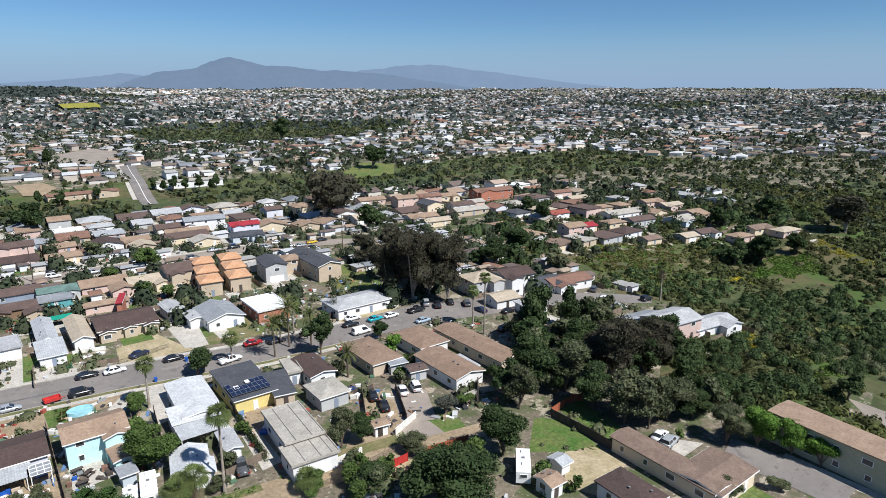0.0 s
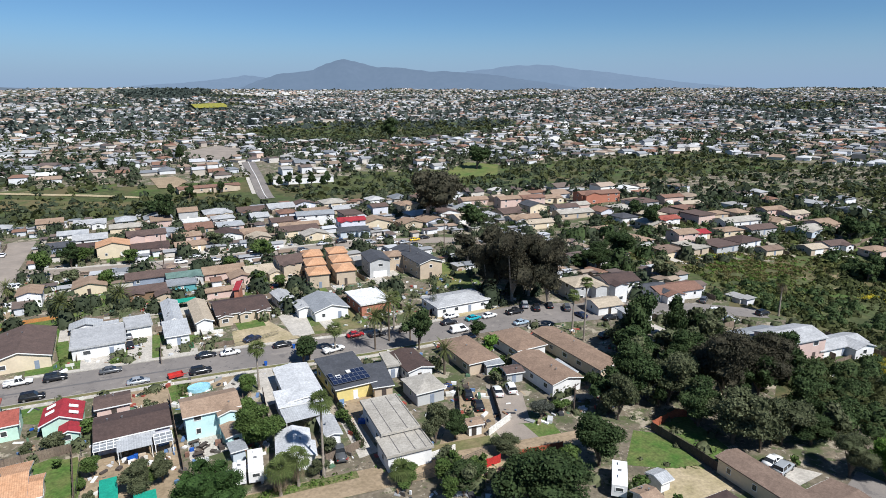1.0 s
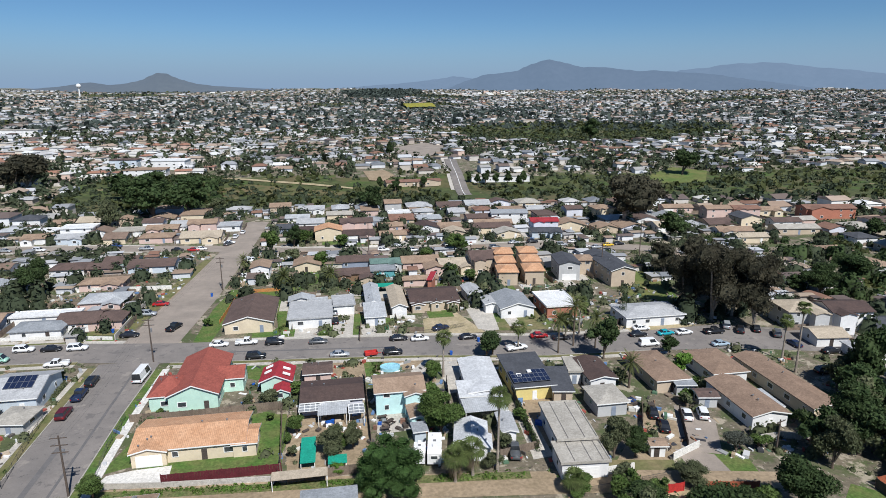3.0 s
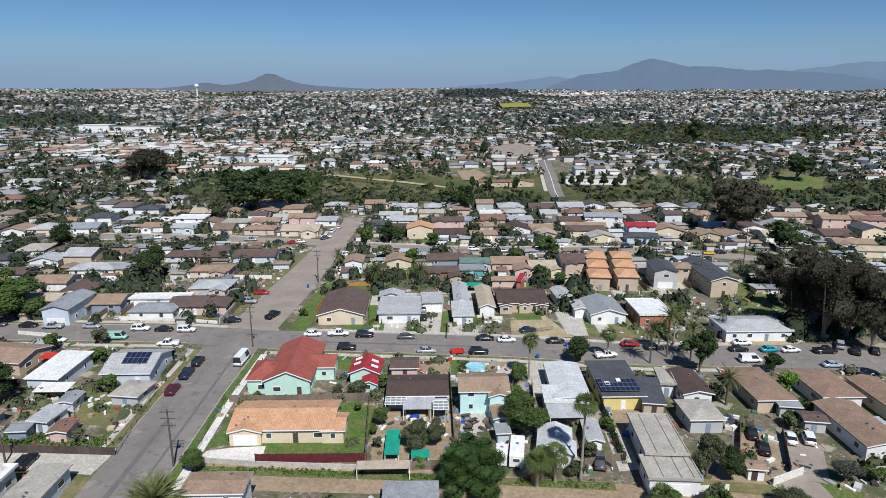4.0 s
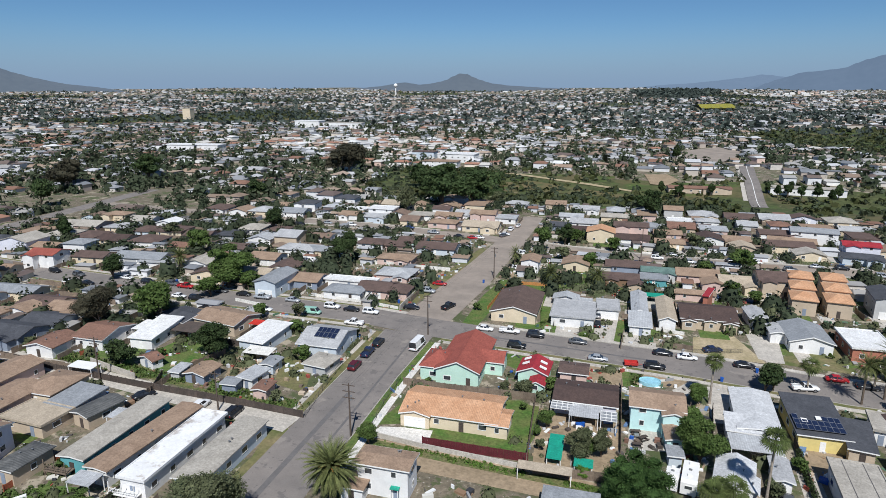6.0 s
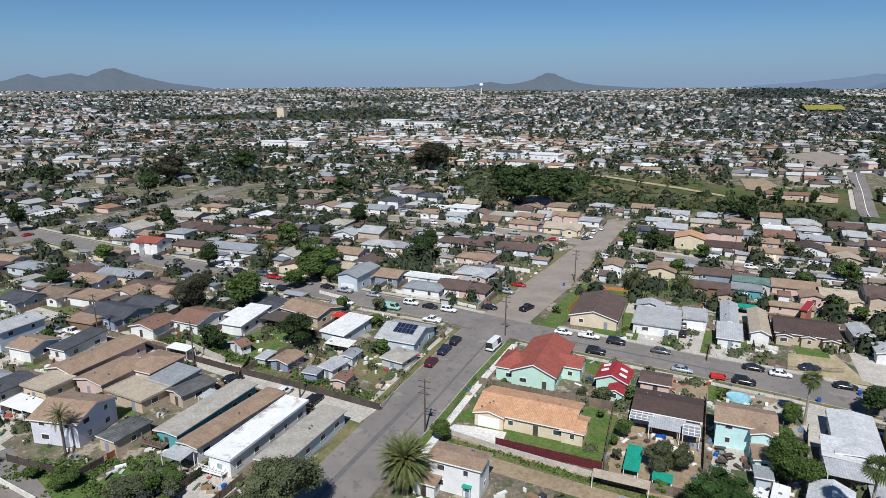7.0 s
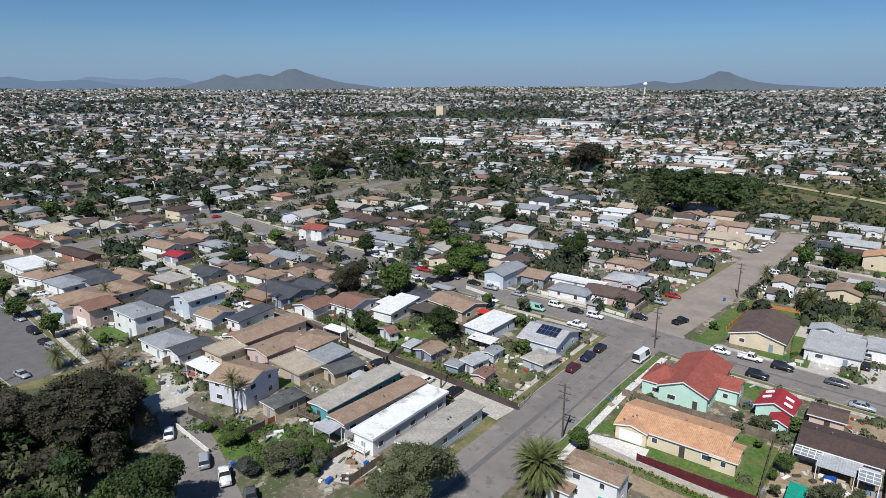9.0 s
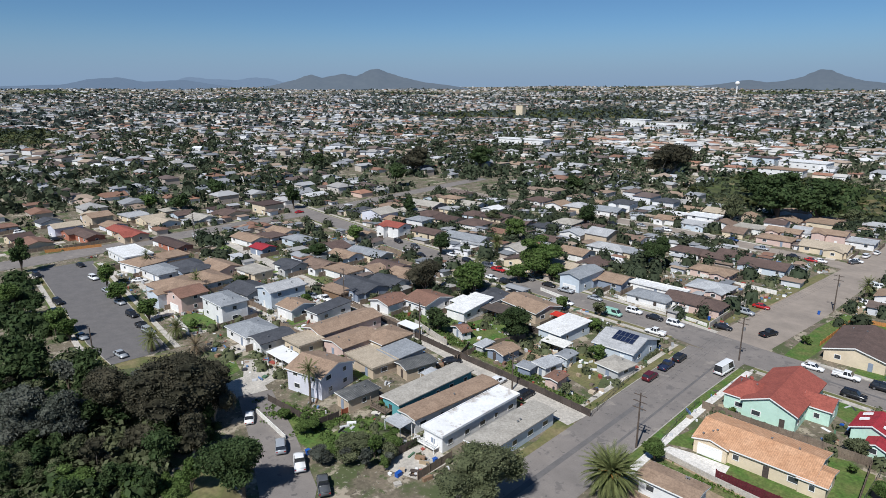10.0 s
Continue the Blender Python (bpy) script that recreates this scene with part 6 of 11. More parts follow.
def clutter(x, y, w, d, n, rot=0.0, label="heap of household junk and boxes in a yard"):
    """A loose heap of small boxes, boards and tubs."""
    rng = random.Random(int(x * 31 + y * 17))
    top = new("junk_heap")
    top.matrix_basis = pose(x, y, hgt(x, y), 0, 0, rot)
    for _ in range(n):
        sh = Shape()
        a, b, c = rng.uniform(0.2, 0.7), rng.uniform(0.2, 0.6), rng.uniform(0.2, 0.8)
        sh.box(-a, a, -b, b, 0, c)
        sh.box(-a * 1.05, a * 1.05, -b * 1.05, b * 1.05, c, c + 0.05)
        me = sh.mesh("box", M[rng.choice(("whiteplastic", "wood", "metal", "whiteplastic", "wall_tan", "bluetarp", "darkwood", "darkwood", "concrete", "wood", "roof_rust"))])
        part("box", me, top, pose(rng.uniform(-w, w) / 2, rng.uniform(-d, d) / 2, 0, 0, 0, rng.uniform(0, 180)))
    return tagged(top, label, "junk")


# ---- houses along the near streets ----
house(-32.2, 82.0, 9.3, 5.5, 5.6, rot=0.0, kind="gable", ridge="x", wall="white", roof="tan", pitch=.16)
house(-14.3, 127.2, 7.1, 7.6, 3.1, rot=-2.8, ridge="y", wall="mint", roof="crimson", pitch=.42, wings=((1.5, -5.0, 3.8, 4.6, 2.3, "gable", "y"),))
house(-5.9, 129.7, 6.6, 6.1, 2.7, rot=0.0, ridge="x", wall="pink", roof="brown", pitch=.2)
house(-2.7, 118.1, 12.8, 9.7, 3.0, rot=0.0, ridge="x", wall="lilac", roof="darkbrown", pitch=.2)
house(10.6, 115.0, 10.4, 8.2, 5.0, rot=0.0, ridge="x", wall="aqua", roof="tan", pitch=.3, wings=((2.9, -3.4, 4.6, 4.6, 4.7, "gable", "y"),))
house(28.8, 119.9, 7.7, 16.9, 3.0, rot=-3.1, kind="gable", ridge="y", pitch=.12, wall="white", roof="pale", wings=((-2.6, -6.4, 6.4, 6.0, 2.7, "shed", "x", "pale"),))
house(21.9, 97.4, 6.2, 7.6, 3.0, rot=-12.1, ridge="y", wall="white", roof="pale", pitch=.35, wings=((1.8, -2.6, 4.0, 4.6, 2.8, "gable", "y", "pale"),))
house(38.9, 119.2, 9.2, 15.0, 3.2, rot=0.0, kind="shed", ridge="x", pitch=.06, wall="yellow", roof="slate")
house(44.9, 114.4, 4.7, 10.6, 2.9, rot=-10.0, kind="shed", pitch=.06, wall="tan", roof="slate")
long_house = house(39.9, 97.0, 7.4, 13.4, 3.7, rot=-4.3, kind="flat", wall="white", roof="dustygrey", wings=((-0.4, -9.4, 8.6, 6.6, 3.1, "flat", "x", "dustygrey", "0"),), label="long white house with a weathered grey flat roof")
for sx, y0, y1, z in ((-1.6, -6.5, 6.5, 3.9), (1.4, -6.5, 6.5, 3.9), (-2.2, -12.5, -6.4, 3.3), (0.6, -12.5, -6.4, 3.3), (2.6, -12.5, -6.4, 3.3)):
    seam = Shape()
    seam.box(sx - 0.06, sx + 0.06, y0, y1, z, z + 0.05)
    part("roof_seam", seam.mesh("roof_seam", M["patch"]), long_house)
house(51.8, 106.6, 7.0, 8.0, 3.0, rot=0.0, kind="hip", ridge="y", pitch=.18, wall="grey", roof="dustygrey")
house(54.3, 118.3, 6.6, 11.4, 3.0, rot=0.0, kind="gable", ridge="x", pitch=.22, wall="white", roof="darkbrown")
house(50.3, 120.8, 3.4, 7.9, 2.9, rot=-9.5, kind="flat", wall="white", roof="dustygrey")
house(68.8, 117.3, 8.2, 15.2, 3.0, rot=0.0, kind="hip", ridge="y", pitch=.2, wall="tan", roof="clay")
house(82.9, 117.1, 8.9, 12.8, 3.0, rot=0.0, kind="hip", ridge="x", pitch=.2, wall="white", roof="clay")
house(92.2, 106.5, 7.1, 25.9, 3.0, rot=0.0, kind="gable", ridge="x", pitch=.2, wall="cream", roof="clay")
house(79.3, 101.1, 8.3, 16.1, 3.0, rot=0.0, kind="gable", ridge="y", pitch=.22, wall="white", roof="clay")
house(84.1, 151.0, 17.9, 11.0, 3.0, rot=0.0, kind="hip", ridge="x", pitch=.22, wall="white", roof="grey")
house(39.8, 177.4, 5.3, 9.5, 2.9, rot=3.6, ridge="y", pitch=.35, wall="white", roof="grey", garage="0")
house(48.9, 165.1, 10.4, 13.8, 3.0, rot=0.0, ridge="y", pitch=.3, wall="white", roof="bluegrey")
house(42.7, 166.8, 4.6, 7.1, 2.8, rot=0.0, ridge="x", pitch=.25, wall="white", roof="grey")
house(61.4, 162.9, 9.8, 13.5, 3.4, rot=0.0, kind="flat", wall="brick", roof="white")
house(26.8, 174.8, 14.8, 13.4, 3.0, rot=0.0, ridge="x", pitch=.25, wall="tan", roof="darkbrown",
      wings=((-5.0, -5.2, 4.2, 5.6, 2.7, "gable", "y"), (0.3, -4.7, 3.6, 5.6, 2.8, "gable", "y"), (5.2, -5.2, 4.0, 5.6, 2.7, "gable", "y")), label="brown-roofed tan house with three small front gables")
house(16.1, 173.9, 5.0, 19.0, 3.2, rot=0.0, ridge="y", pitch=.4, wall="white", roof="sand")
house(9.1, 177.6, 4.7, 18.3, 3.2, rot=0.0, ridge="y", pitch=.4, wall="white", roof="tin")
house(9.0, 163.8, 6.2, 9.2, 2.7, rot=0.0, kind="shed", pitch=.12, wall="white", roof="tin")
house(-8.6, 167.5, 12.2, 14.1, 2.9, rot=0.0, kind="flat", wall="white", roof="grey")
house(0.5, 173.7, 6.6, 9.1, 2.9, rot=2.1, kind="flat", wall="white", roof="grey", garage="0")
house(-24.6, 169.8, 13.2, 20.1, 3.0, rot=0.0, ridge="y", pitch=.28, wall="cream", roof="brown")
house(-66.4, 131.0, 11.1, 13.2, 3.2, rot=0.0, ridge="x", pitch=.3, wall="blue", roof="grey")
house(-62.4, 119.5, 6.6, 7.2, 2.3, rot=-8.0, kind="hip", pitch=.16, wall="grey", roof="dustygrey")
house(-99.1, 136.6, 14.8, 10.6, 3.2, rot=-9.4, ridge="x", pitch=.25, wall="tan", roof="tan")
house(-111.3, 124.1, 7.0, 13.6, 3.0, rot=3.2, kind="shed", pitch=.08, wall="white", roof="white")
house(-111.5, 135.0, 10.7, 9.8, 3.0, rot=-13.0, kind="gable", pitch=.15, wall="grey", roof="slate")
house(-101.6, 110.3, 5.9, 3.4, 2.3, rot=-16.9, ridge="y", pitch=.3, wall="white", roof="rust", name="shed", category="shed")
house(-85.9, 108.0, 5.8, 6.6, 2.3, rot=-2.6, ridge="y", pitch=.25, wall="steel", roof="tan", name="shed", category="shed")
house(-82.9, 129.4, 7.8, 13.3, 3.0, rot=-4.2, kind="shed", pitch=.05, wall="blue", roof="white")
house(-131.3, 111.4, 8.5, 9.4, 2.8, rot=2.1, ridge="y", pitch=.25, wall="white", roof="rust", garage="1")
house(-123.6, 119.6, 9.8, 11.9, 3.0, rot=0.0, ridge="x", pitch=.25, wall="white", roof="rust")
house(-84.8, 82.1, 5.8, 21.9, 3.2, rot=0.0, kind="gable", ridge="y", pitch=.1, wall="teal", roof="dustygrey")
house(-77.5, 81.1, 5.2, 22.9, 3.2, rot=-3.8, kind="gable", ridge="y", pitch=.1, wall="white", roof="tan")
house(-70.3, 79.6, 5.5, 22.1, 3.4, rot=0.0, kind="flat", wall="white", roof="stained", label="long white single-storey house with a stained white flat roof")
house(-62.0, 81.1, 5.9, 20.0, 3.2, rot=0.0, kind="gable", ridge="y", pitch=.08, wall="blue", roof="dustygrey")
house(-105.0, 69.0, 10.5, 10.9, 5.0, rot=12.7, ridge="x", pitch=.3, wall="lilac", roof="tan")
house(-93.0, 69.8, 5.1, 8.2, 3.0, rot=-3.2, kind="hip", ridge="x", pitch=.25, wall="tan", roof="shingle")
house(-103.9, 82.2, 11.3, 7.4, 2.7, rot=-3.9, kind="flat", wall="tan", roof="sand")
house(-94.5, 87.5, 5.4, 8.5, 2.9, rot=-11.9, ridge="x", pitch=.2, wall="tan", roof="shingle")
house(-101.9, 89.5, 7.7, 8.9, 2.9, rot=-3.7, kind="shed", pitch=.05, wall="grey", roof="bluegrey")
house(-111.0, 92.9, 8.9, 10.5, 3.1, rot=0.0, kind="hip", ridge="x", pitch=.25, wall="cream", roof="tan")
house(-125.7, 90.4, 8.5, 20.2, 3.3, rot=0.0, ridge="x", pitch=.25, wall="pink", roof="tan")
house(-158.1, 91.8, 8.6, 12.4, 5.4, rot=0.0, ridge="x", pitch=.25, wall="blue", roof="grey")
house(-158.9, 74.2, 12.7, 8.3, 5.6, rot=0.0, kind="hip", ridge="x", pitch=.25, wall="white", roof="bluegrey")
house(-139.7, 71.9, 11.6, 9.6, 3.0, rot=0.0, kind="hip", ridge="x", pitch=.28, wall="white", roof="bluegrey")
house(-131.3, 72.6, 7.3, 10.1, 3.0, rot=-2.4, ridge="x", pitch=.2, wall="white", roof="slate")
house(-146.3, 89.1, 7.9, 8.5, 3.2, rot=3.0, ridge="x", pitch=.28, wall="white", roof="tan")
house(28.7, 187.0, 9.3, 1.9, 5.0, rot=-107.4, kind="shed", wall="brick", roof="crimson", pitch=.05)
house(91.0, 192.1, 9.2, 24.6, 5.5, rot=0.0, ridge="y", pitch=.3, wall="tan", roof="slate")
house(112.0, 30.0, 7.3, 29.0, 6.0, rot=-3.7, kind="gable", ridge="x", pitch=.06, wall="olive", roof="tan")
house(85.7, 49.5, 5.4, 20.4, 3.0, rot=-2.1, kind="gable", ridge="y", pitch=.16, wall="cream", roof="umber")
house(88.8, 42.8, 11.5, 8.6, 3.0, rot=0.0, kind="gable", ridge="x", pitch=.14, wall="cream", roof="umber")
house(74.0, 48.3, 6.5, 9.3, 3.0, rot=-2.4, kind="hip", ridge="x", pitch=.18, wall="white", roof="darkbrown")
house(72.1, 61.1, 2.9, 3.6, 2.1, rot=0.0, ridge="x", pitch=.3, wall="white", roof="tin", name="shed", category="shed")
house(66.2, 58.0, 3.5, 4.2, 2.6, rot=0.0, ridge="x", pitch=.3, wall="white", roof="tan", name="shed", category="shed")
house(-241.0, 77.6, 19.1, 10.4, 3.2, rot=0.0, kind="flat", wall="white", roof="white")
house(-223.6, 76.0, 12.9, 11.1, 3.2, rot=12.3, kind="hip", ridge="x", pitch=.25, wall="white", roof="tan")
house(13.4, 107.3, 3.8, 5.6, 2.7, rot=3.0, ridge="x", pitch=.2, wall="aqua", roof="tan")
house(13.1, 101.6, 3.0, 3.4, 2.4, rot=3.2, kind="shed", pitch=.05, wall="blue", roof="bluegrey", name="shed", category="shed")
house(29.3, 100.1, 3.3, 7.3, 2.7, rot=-3.9, ridge="y", pitch=.25, wall="white", roof="grey", garage="0")
house(72.6, 104.3, 4.6, 4.1, 2.5, rot=-9.9, ridge="x", pitch=.2, wall="grey", roof="brown", name="shed", category="shed")
house(53.8, 89.3, 3.4, 2.8, 2.4, rot=-9.0, ridge="x", pitch=.15, wall="white", roof="tan", name="shed", category="shed")
house(-68.6, 104.8, 3.8, 4.9, 2.2, rot=2.8, ridge="y", pitch=.2, wall="pink", roof="rust", name="shed", category="shed")
house(-73.2, 115.7, 3.8, 5.0, 2.4, rot=0.0, ridge="y", pitch=.2, wall="blue", roof="bluegrey", name="shed", category="shed")
house(-76.4, 104.7, 4.1, 3.4, 2.2, rot=2.8, kind="shed", pitch=.05, wall="steel", roof="bluegrey", name="shed", category="shed")
house(-91.3, 107.3, 3.1, 4.7, 2.2, rot=0.0, kind="shed", pitch=.05, wall="grey", roof="tin", name="shed", category="shed")
house(-3.2, 81.5, 8.7, 7.1, 3.0, rot=0.0, kind="shed", pitch=.04, wall="grey", roof="bluegrey")
house(-123.5, 76.8, 7.7, 7.4, 3.0, rot=0.0, kind="flat", wall="cream", roof="sand")
house(-115.5, 85.6, 8.5, 12.3, 3.2, rot=0.0, ridge="x", pitch=.2, wall="pink", roof="tan")
house(-138.3, 94.8, 5.9, 12.4, 3.0, rot=2.0, kind="shed", pitch=.06, wall="white", roof="slate")
house(-73.5, 108.8, 4.6, 6.1, 2.6, rot=-10.7, kind="shed", pitch=.04, wall="white", roof="tin", name="shed", category="shed")
house(83.0, 99.9, 3.4, 7.3, 2.6, rot=0.0, kind="shed", pitch=.03, wall="grey", roof="tin", name="shed", category="shed")
house(70.8, 109.5, 4.6, 3.5, 2.6, rot=-9.3, kind="shed", pitch=.03, wall="grey", roof="bluegrey", name="shed", category="shed")

# ---- houses further along the streets ----
house(-30.3, 129.0, 10.4, 19.6, 3.6, "gable", "y", 0.42, "mint", "red", 0.0, wings=((-5.4, -3.6, 7.2, 10.0, 3.3, "hip", "x"), (6.3, 1.0, 5.6, 7.0, 3.2, "gable", "x")), label="mint green house with a red hipped and gabled roof")
house(-27.4, 106.7, 19.4, 11.2, 2.9, "gable", "x", 0.25, "cream", "orange", wings=((-6.4, -3.7, 6.4, 5.0, 2.85, "gable", "y", "orange", "0"), (9.4, -2.4, 4.6, 6.8, 2.7, "gable", "x")), label="cream single-storey house with an orange tiled roof")
house(-78.3, 168.6, 13, 8, 3, "hip", "x", 0.26, "white", "bluegrey", 0, far=True)
house(-69.9, 173.5, 11, 10, 3, "gable", "x", 0.28, "pink", "brown", 0, far=True, garage="0")
house(-63.3, 173.2, 10, 9, 3, "hip", "x", 0.26, "pink", "brown", 0, far=True)
house(-80.8, 178.5, 18, 5, 2.8, "flat", "x", 0, "white", "white", 0, far=True, garage="0")
house(-77.9, 235.0, 12, 9, 3, "gable", "x", 0.28, "mint", "brown", 0, far=True, garage="0")
house(-82.2, 227.0, 9, 8, 3, "gable", "x", 0.28, "pink", "brown", 0, far=True)
house(-65.4, 228.1, 16, 11, 3, "gable", "x", 0.28, "blue", "brown", 0, far=True)
house(-75.7, 208.4, 14, 8, 3, "hip", "x", 0.26, "pink", "tan", 0, far=True)
house(-93.1, 228.4, 12, 10, 3, "hip", "x", 0.26, "white", "brown", 0, far=True)
house(-124.2, 279.5, 12, 9, 3, "gable", "x", 0.28, "white", "tan", 0, far=True)
house(-111.1, 277.5, 14, 9, 3, "gable", "x", 0.28, "blue", "grey", 0, far=True)
house(-110.6, 286.0, 14, 9, 5, "flat", "x", 0, "white", "white", 0, far=True)
house(-102.3, 285.8, 12, 9, 3, "gable", "y", 0.28, "white", "umber", 0, far=True, garage="0")
house(-90.2, 287.2, 13, 9, 3, "flat", "x", 0, "white", "dustygrey", 0, far=True, garage="0")
house(-75.6, 273.0, 14, 9, 3, "hip", "x", 0.26, "pink", "tan", 0, far=True)
house(-77.2, 289.5, 14, 9, 3, "gable", "x", 0.28, "pink", "tan", 0, far=True)
house(-60.0, 289.7, 13, 9, 4.5, "gable", "x", 0.28, "pink", "tan", 0, far=True)
house(-57.1, 271.5, 17, 12, 3, "gable", "x", 0.28, "cream", "sand", 0, far=True)
house(-51.7, 290.6, 16, 9, 3, "flat", "x", 0, "white", "tin", 0, far=True)
house(-26.9, 213.8, 7, 9, 4, "gable", "y", 0.28, "white", "tan", 0, far=True, garage="0")
house(-11.4, 218.7, 10, 9, 3, "gable", "y", 0.28, "cream", "tan", 0, far=True)
house(-4.2, 264.6, 12, 10, 4.6, "gable", "y", 0.28, "cream", "orange", 0, far=True)
house(-22.6, 280.8, 10, 9, 3, "gable", "x", 0.28, "steel", "slate", 0, far=True)
house(-19.1, 303.2, 12, 8, 3, "gable", "x", 0.28, "white", "tin", 0, far=True)
house(8.2, 276.5, 15, 9, 5.2, "gable", "x", 0.28, "pink", "brown", 0, far=True)
house(8.7, 263.2, 14, 10, 3, "gable", "x", 0.28, "pink", "darkbrown", 0, far=True, garage="0")
house(23.0, 259.6, 12, 8, 3, "gable", "x", 0.28, "cream", "tan", 0, far=True)
house(23.3, 276.5, 12, 8, 3, "gable", "x", 0.28, "pink", "tan", 0, far=True)
house(38.7, 269.6, 12, 11, 3.4, "gable", "y", 0.28, "white", "darkbrown", 0, far=True)
house(49.6, 271.6, 11, 9, 3, "gable", "x", 0.28, "tan", "tan", 0, far=True, garage="0")
house(50.1, 259.8, 9, 9, 3, "gable", "y", 0.28, "tan", "sand", 0, far=True)
house(69.7, 287.4, 18, 9, 3.2, "gable", "x", 0.28, "pink", "brown", 0, far=True, garage="0")
house(68.0, 266.4, 18, 10, 3.2, "gable", "x", 0.28, "cream", "brown", 0, far=True)
house(5.6, 220.8, 14, 9, 3, "gable", "x", 0.28, "steel", "brown", 0, far=True)
house(4.0, 205.0, 12, 8, 3, "gable", "x", 0.28, "brownwood", "brown", 0, far=True)
house(9.0, 198.3, 6, 5, 2.6, "gable", "y", 0.28, "tan", "brown", 0, far=True)
house(16.5, 215.9, 12, 7, 3, "gable", "x", 0.28, "grey", "green", 0, far=True)
house(14.6, 207.0, 9, 7, 2.8, "flat", "x", 0, "teal", "bluegrey", 0, far=True)
house(28.7, 215.9, 14, 10, 3, "gable", "x", 0.28, "pink", "tan", 0, far=True)
house(32.7, 205.8, 8, 7, 3, "gable", "y", 0.28, "pink", "tan", 0, far=True)
house(25.8, 194.1, 12, 5, 2.8, "gable", "x", 0.28, "pink", "tan", 0, far=True)
house(40.7, 209.5, 13, 11, 3.2, "gable", "x", 0.28, "cream", "sand", 0, far=True)
house(50.4, 207.9, 11, 12, 5.4, "gable", "x", 0.28, "tan", "brown", 0, far=True)
house(-6.9, 177.6, 6, 4, 2.4, "flat", "x", 0, "white", "tin", 0, far=True)
house(-11.7, 180.3, 8, 5, 2.4, "gable", "y", 0.28, "white", "tin", 0, far=True, garage="0")
for tx in (57.2, 66.2):
    house(tx - 2.4, 191.5, 7.2, 9.0, 4.7, "hip", "x", 0.3, "tan", "orange", -8, over=0.5, far=True,
          wings=((0.3, 8.0, 7.0, 8.4, 5.7, "hip", "x"), (0.5, 16.0, 7.0, 8.6, 6.7, "hip", "x")), label="stepped tan townhouse with orange tiled hip roofs", name="townhouse", category="townhouse")
house(76.8, 195.5, 8, 13, 5.8, "gable", "y", 0.28, "grey", "slate", -7, far=True, garage="0")
house(85.2, 198.3, 8, 8, 5.2, "hip", "x", 0.26, "tan", "tan", -7, far=True)
house(81.3, 284.0, 18, 9, 5.2, "gable", "x", 0.28, "white", "bluegrey", -7, far=True)
house(92.0, 263.5, 13, 8, 5, "gable", "x", 0.28, "lilac", "crimson", -7, far=True)
house(89.5, 253.1, 14, 9, 3.2, "hip", "x", 0.26, "blue", "slate", -7, far=True)
house(103.9, 263.5, 16, 10, 3.2, "gable", "y", 0.28, "cream", "tan", -7, far=True)
house(70.8, 273.8, 18, 9, 3.2, "gable", "x", 0.28, "cream", "tan", -7, far=True)
house(174.1, 292.9, 16, 9, 3.4, "gable", "x", 0.28, "pink", "tan", -7, far=True, garage="0")
house(186.1, 275.6, 14, 9, 5.2, "gable", "x", 0.28, "pink", "tan", -7, far=True)
house(199.0, 272.9, 14, 9, 5.2, "gable", "x", 0.28, "pink", "rust", -7, far=True)
house(216.1, 278.2, 12, 9, 3.4, "gable", "x", 0.28, "cream", "tan", -7, far=True)
house(240.2, 266.9, 26, 10, 5.2, "gable", "x", 0.28, "brick", "rust", -7, far=True)
house(170.6, 239.7, 16, 9, 3.2, "gable", "x", 0.28, "white", "tan", -7, far=True)
house(170.6, 228.1, 14, 8, 3.2, "gable", "x", 0.28, "cream", "sand", -7, far=True)
house(200.7, 239.4, 20, 9, 3.2, "gable", "x", 0.28, "tan", "dustygrey", -7, far=True)
house(206.3, 253.2, 14, 9, 3.2, "gable", "x", 0.28, "white", "brown", -7, far=True)
house(209.3, 178.4, 11, 9, 5.2, "gable", "x", 0.28, "pink", "tan", -7, far=True)
house(222.8, 181.9, 9, 8, 3.4, "gable", "x", 0.28, "cream", "crimson", -7, far=True, garage="0")
house(260.1, 189.8, 24, 10, 3.4, "gable", "x", 0.28, "white", "dustygrey", -7, far=True, garage="0")
house(256.2, 176.8, 16, 9, 3.2, "gable", "x", 0.28, "grey", "brown", -7, far=True)
house(240.7, 180.1, 12, 8, 3.2, "hip", "x", 0.26, "cream", "tan", -7, far=True)
house(231.6, 207.8, 12, 8, 3.2, "gable", "x", 0.28, "white", "red", -7, far=True)
house(261.1, 205.0, 14, 8, 3.2, "hip", "x", 0.26, "tan", "tan", -7, far=True)
house(296.7, 198.5, 14, 8, 3.2, "gable", "x", 0.28, "pink", "tan", -7, far=True)
house(297.0, 186.4, 14, 8, 3.2, "gable", "x", 0.28, "pink", "sand", -7, far=True, garage="0")
house(234.7, 155.4, 10, 7, 2.8, "gable", "x", 0.28, "cream", "umber", -7, far=True)
house(253.2, 148.9, 10, 8, 3, "gable", "x", 0.28, "tan", "sand", -7, far=True, garage="0")
house(264.9, 147.6, 12, 8, 3, "gable", "x", 0.28, "white", "brown", -7, far=True)
house(272.9, 134.4, 12, 8, 3, "hip", "x", 0.26, "pink", "tan", -7, far=True)
house(289.1, 134.9, 14, 8, 3, "gable", "x", 0.28, "cream", "umber", -7, far=True)
house(294.7, 124.7, 14, 8, 3, "hip", "x", 0.26, "pink", "sand", -7, far=True)
house(272.7, 230.3, 14, 8, 3, "gable", "x", 0.28, "cream", "sand", -7, far=True)
house(273.6, 244.0, 14, 8, 4, "gable", "x", 0.28, "pink", "rust", -7, far=True, garage="0")
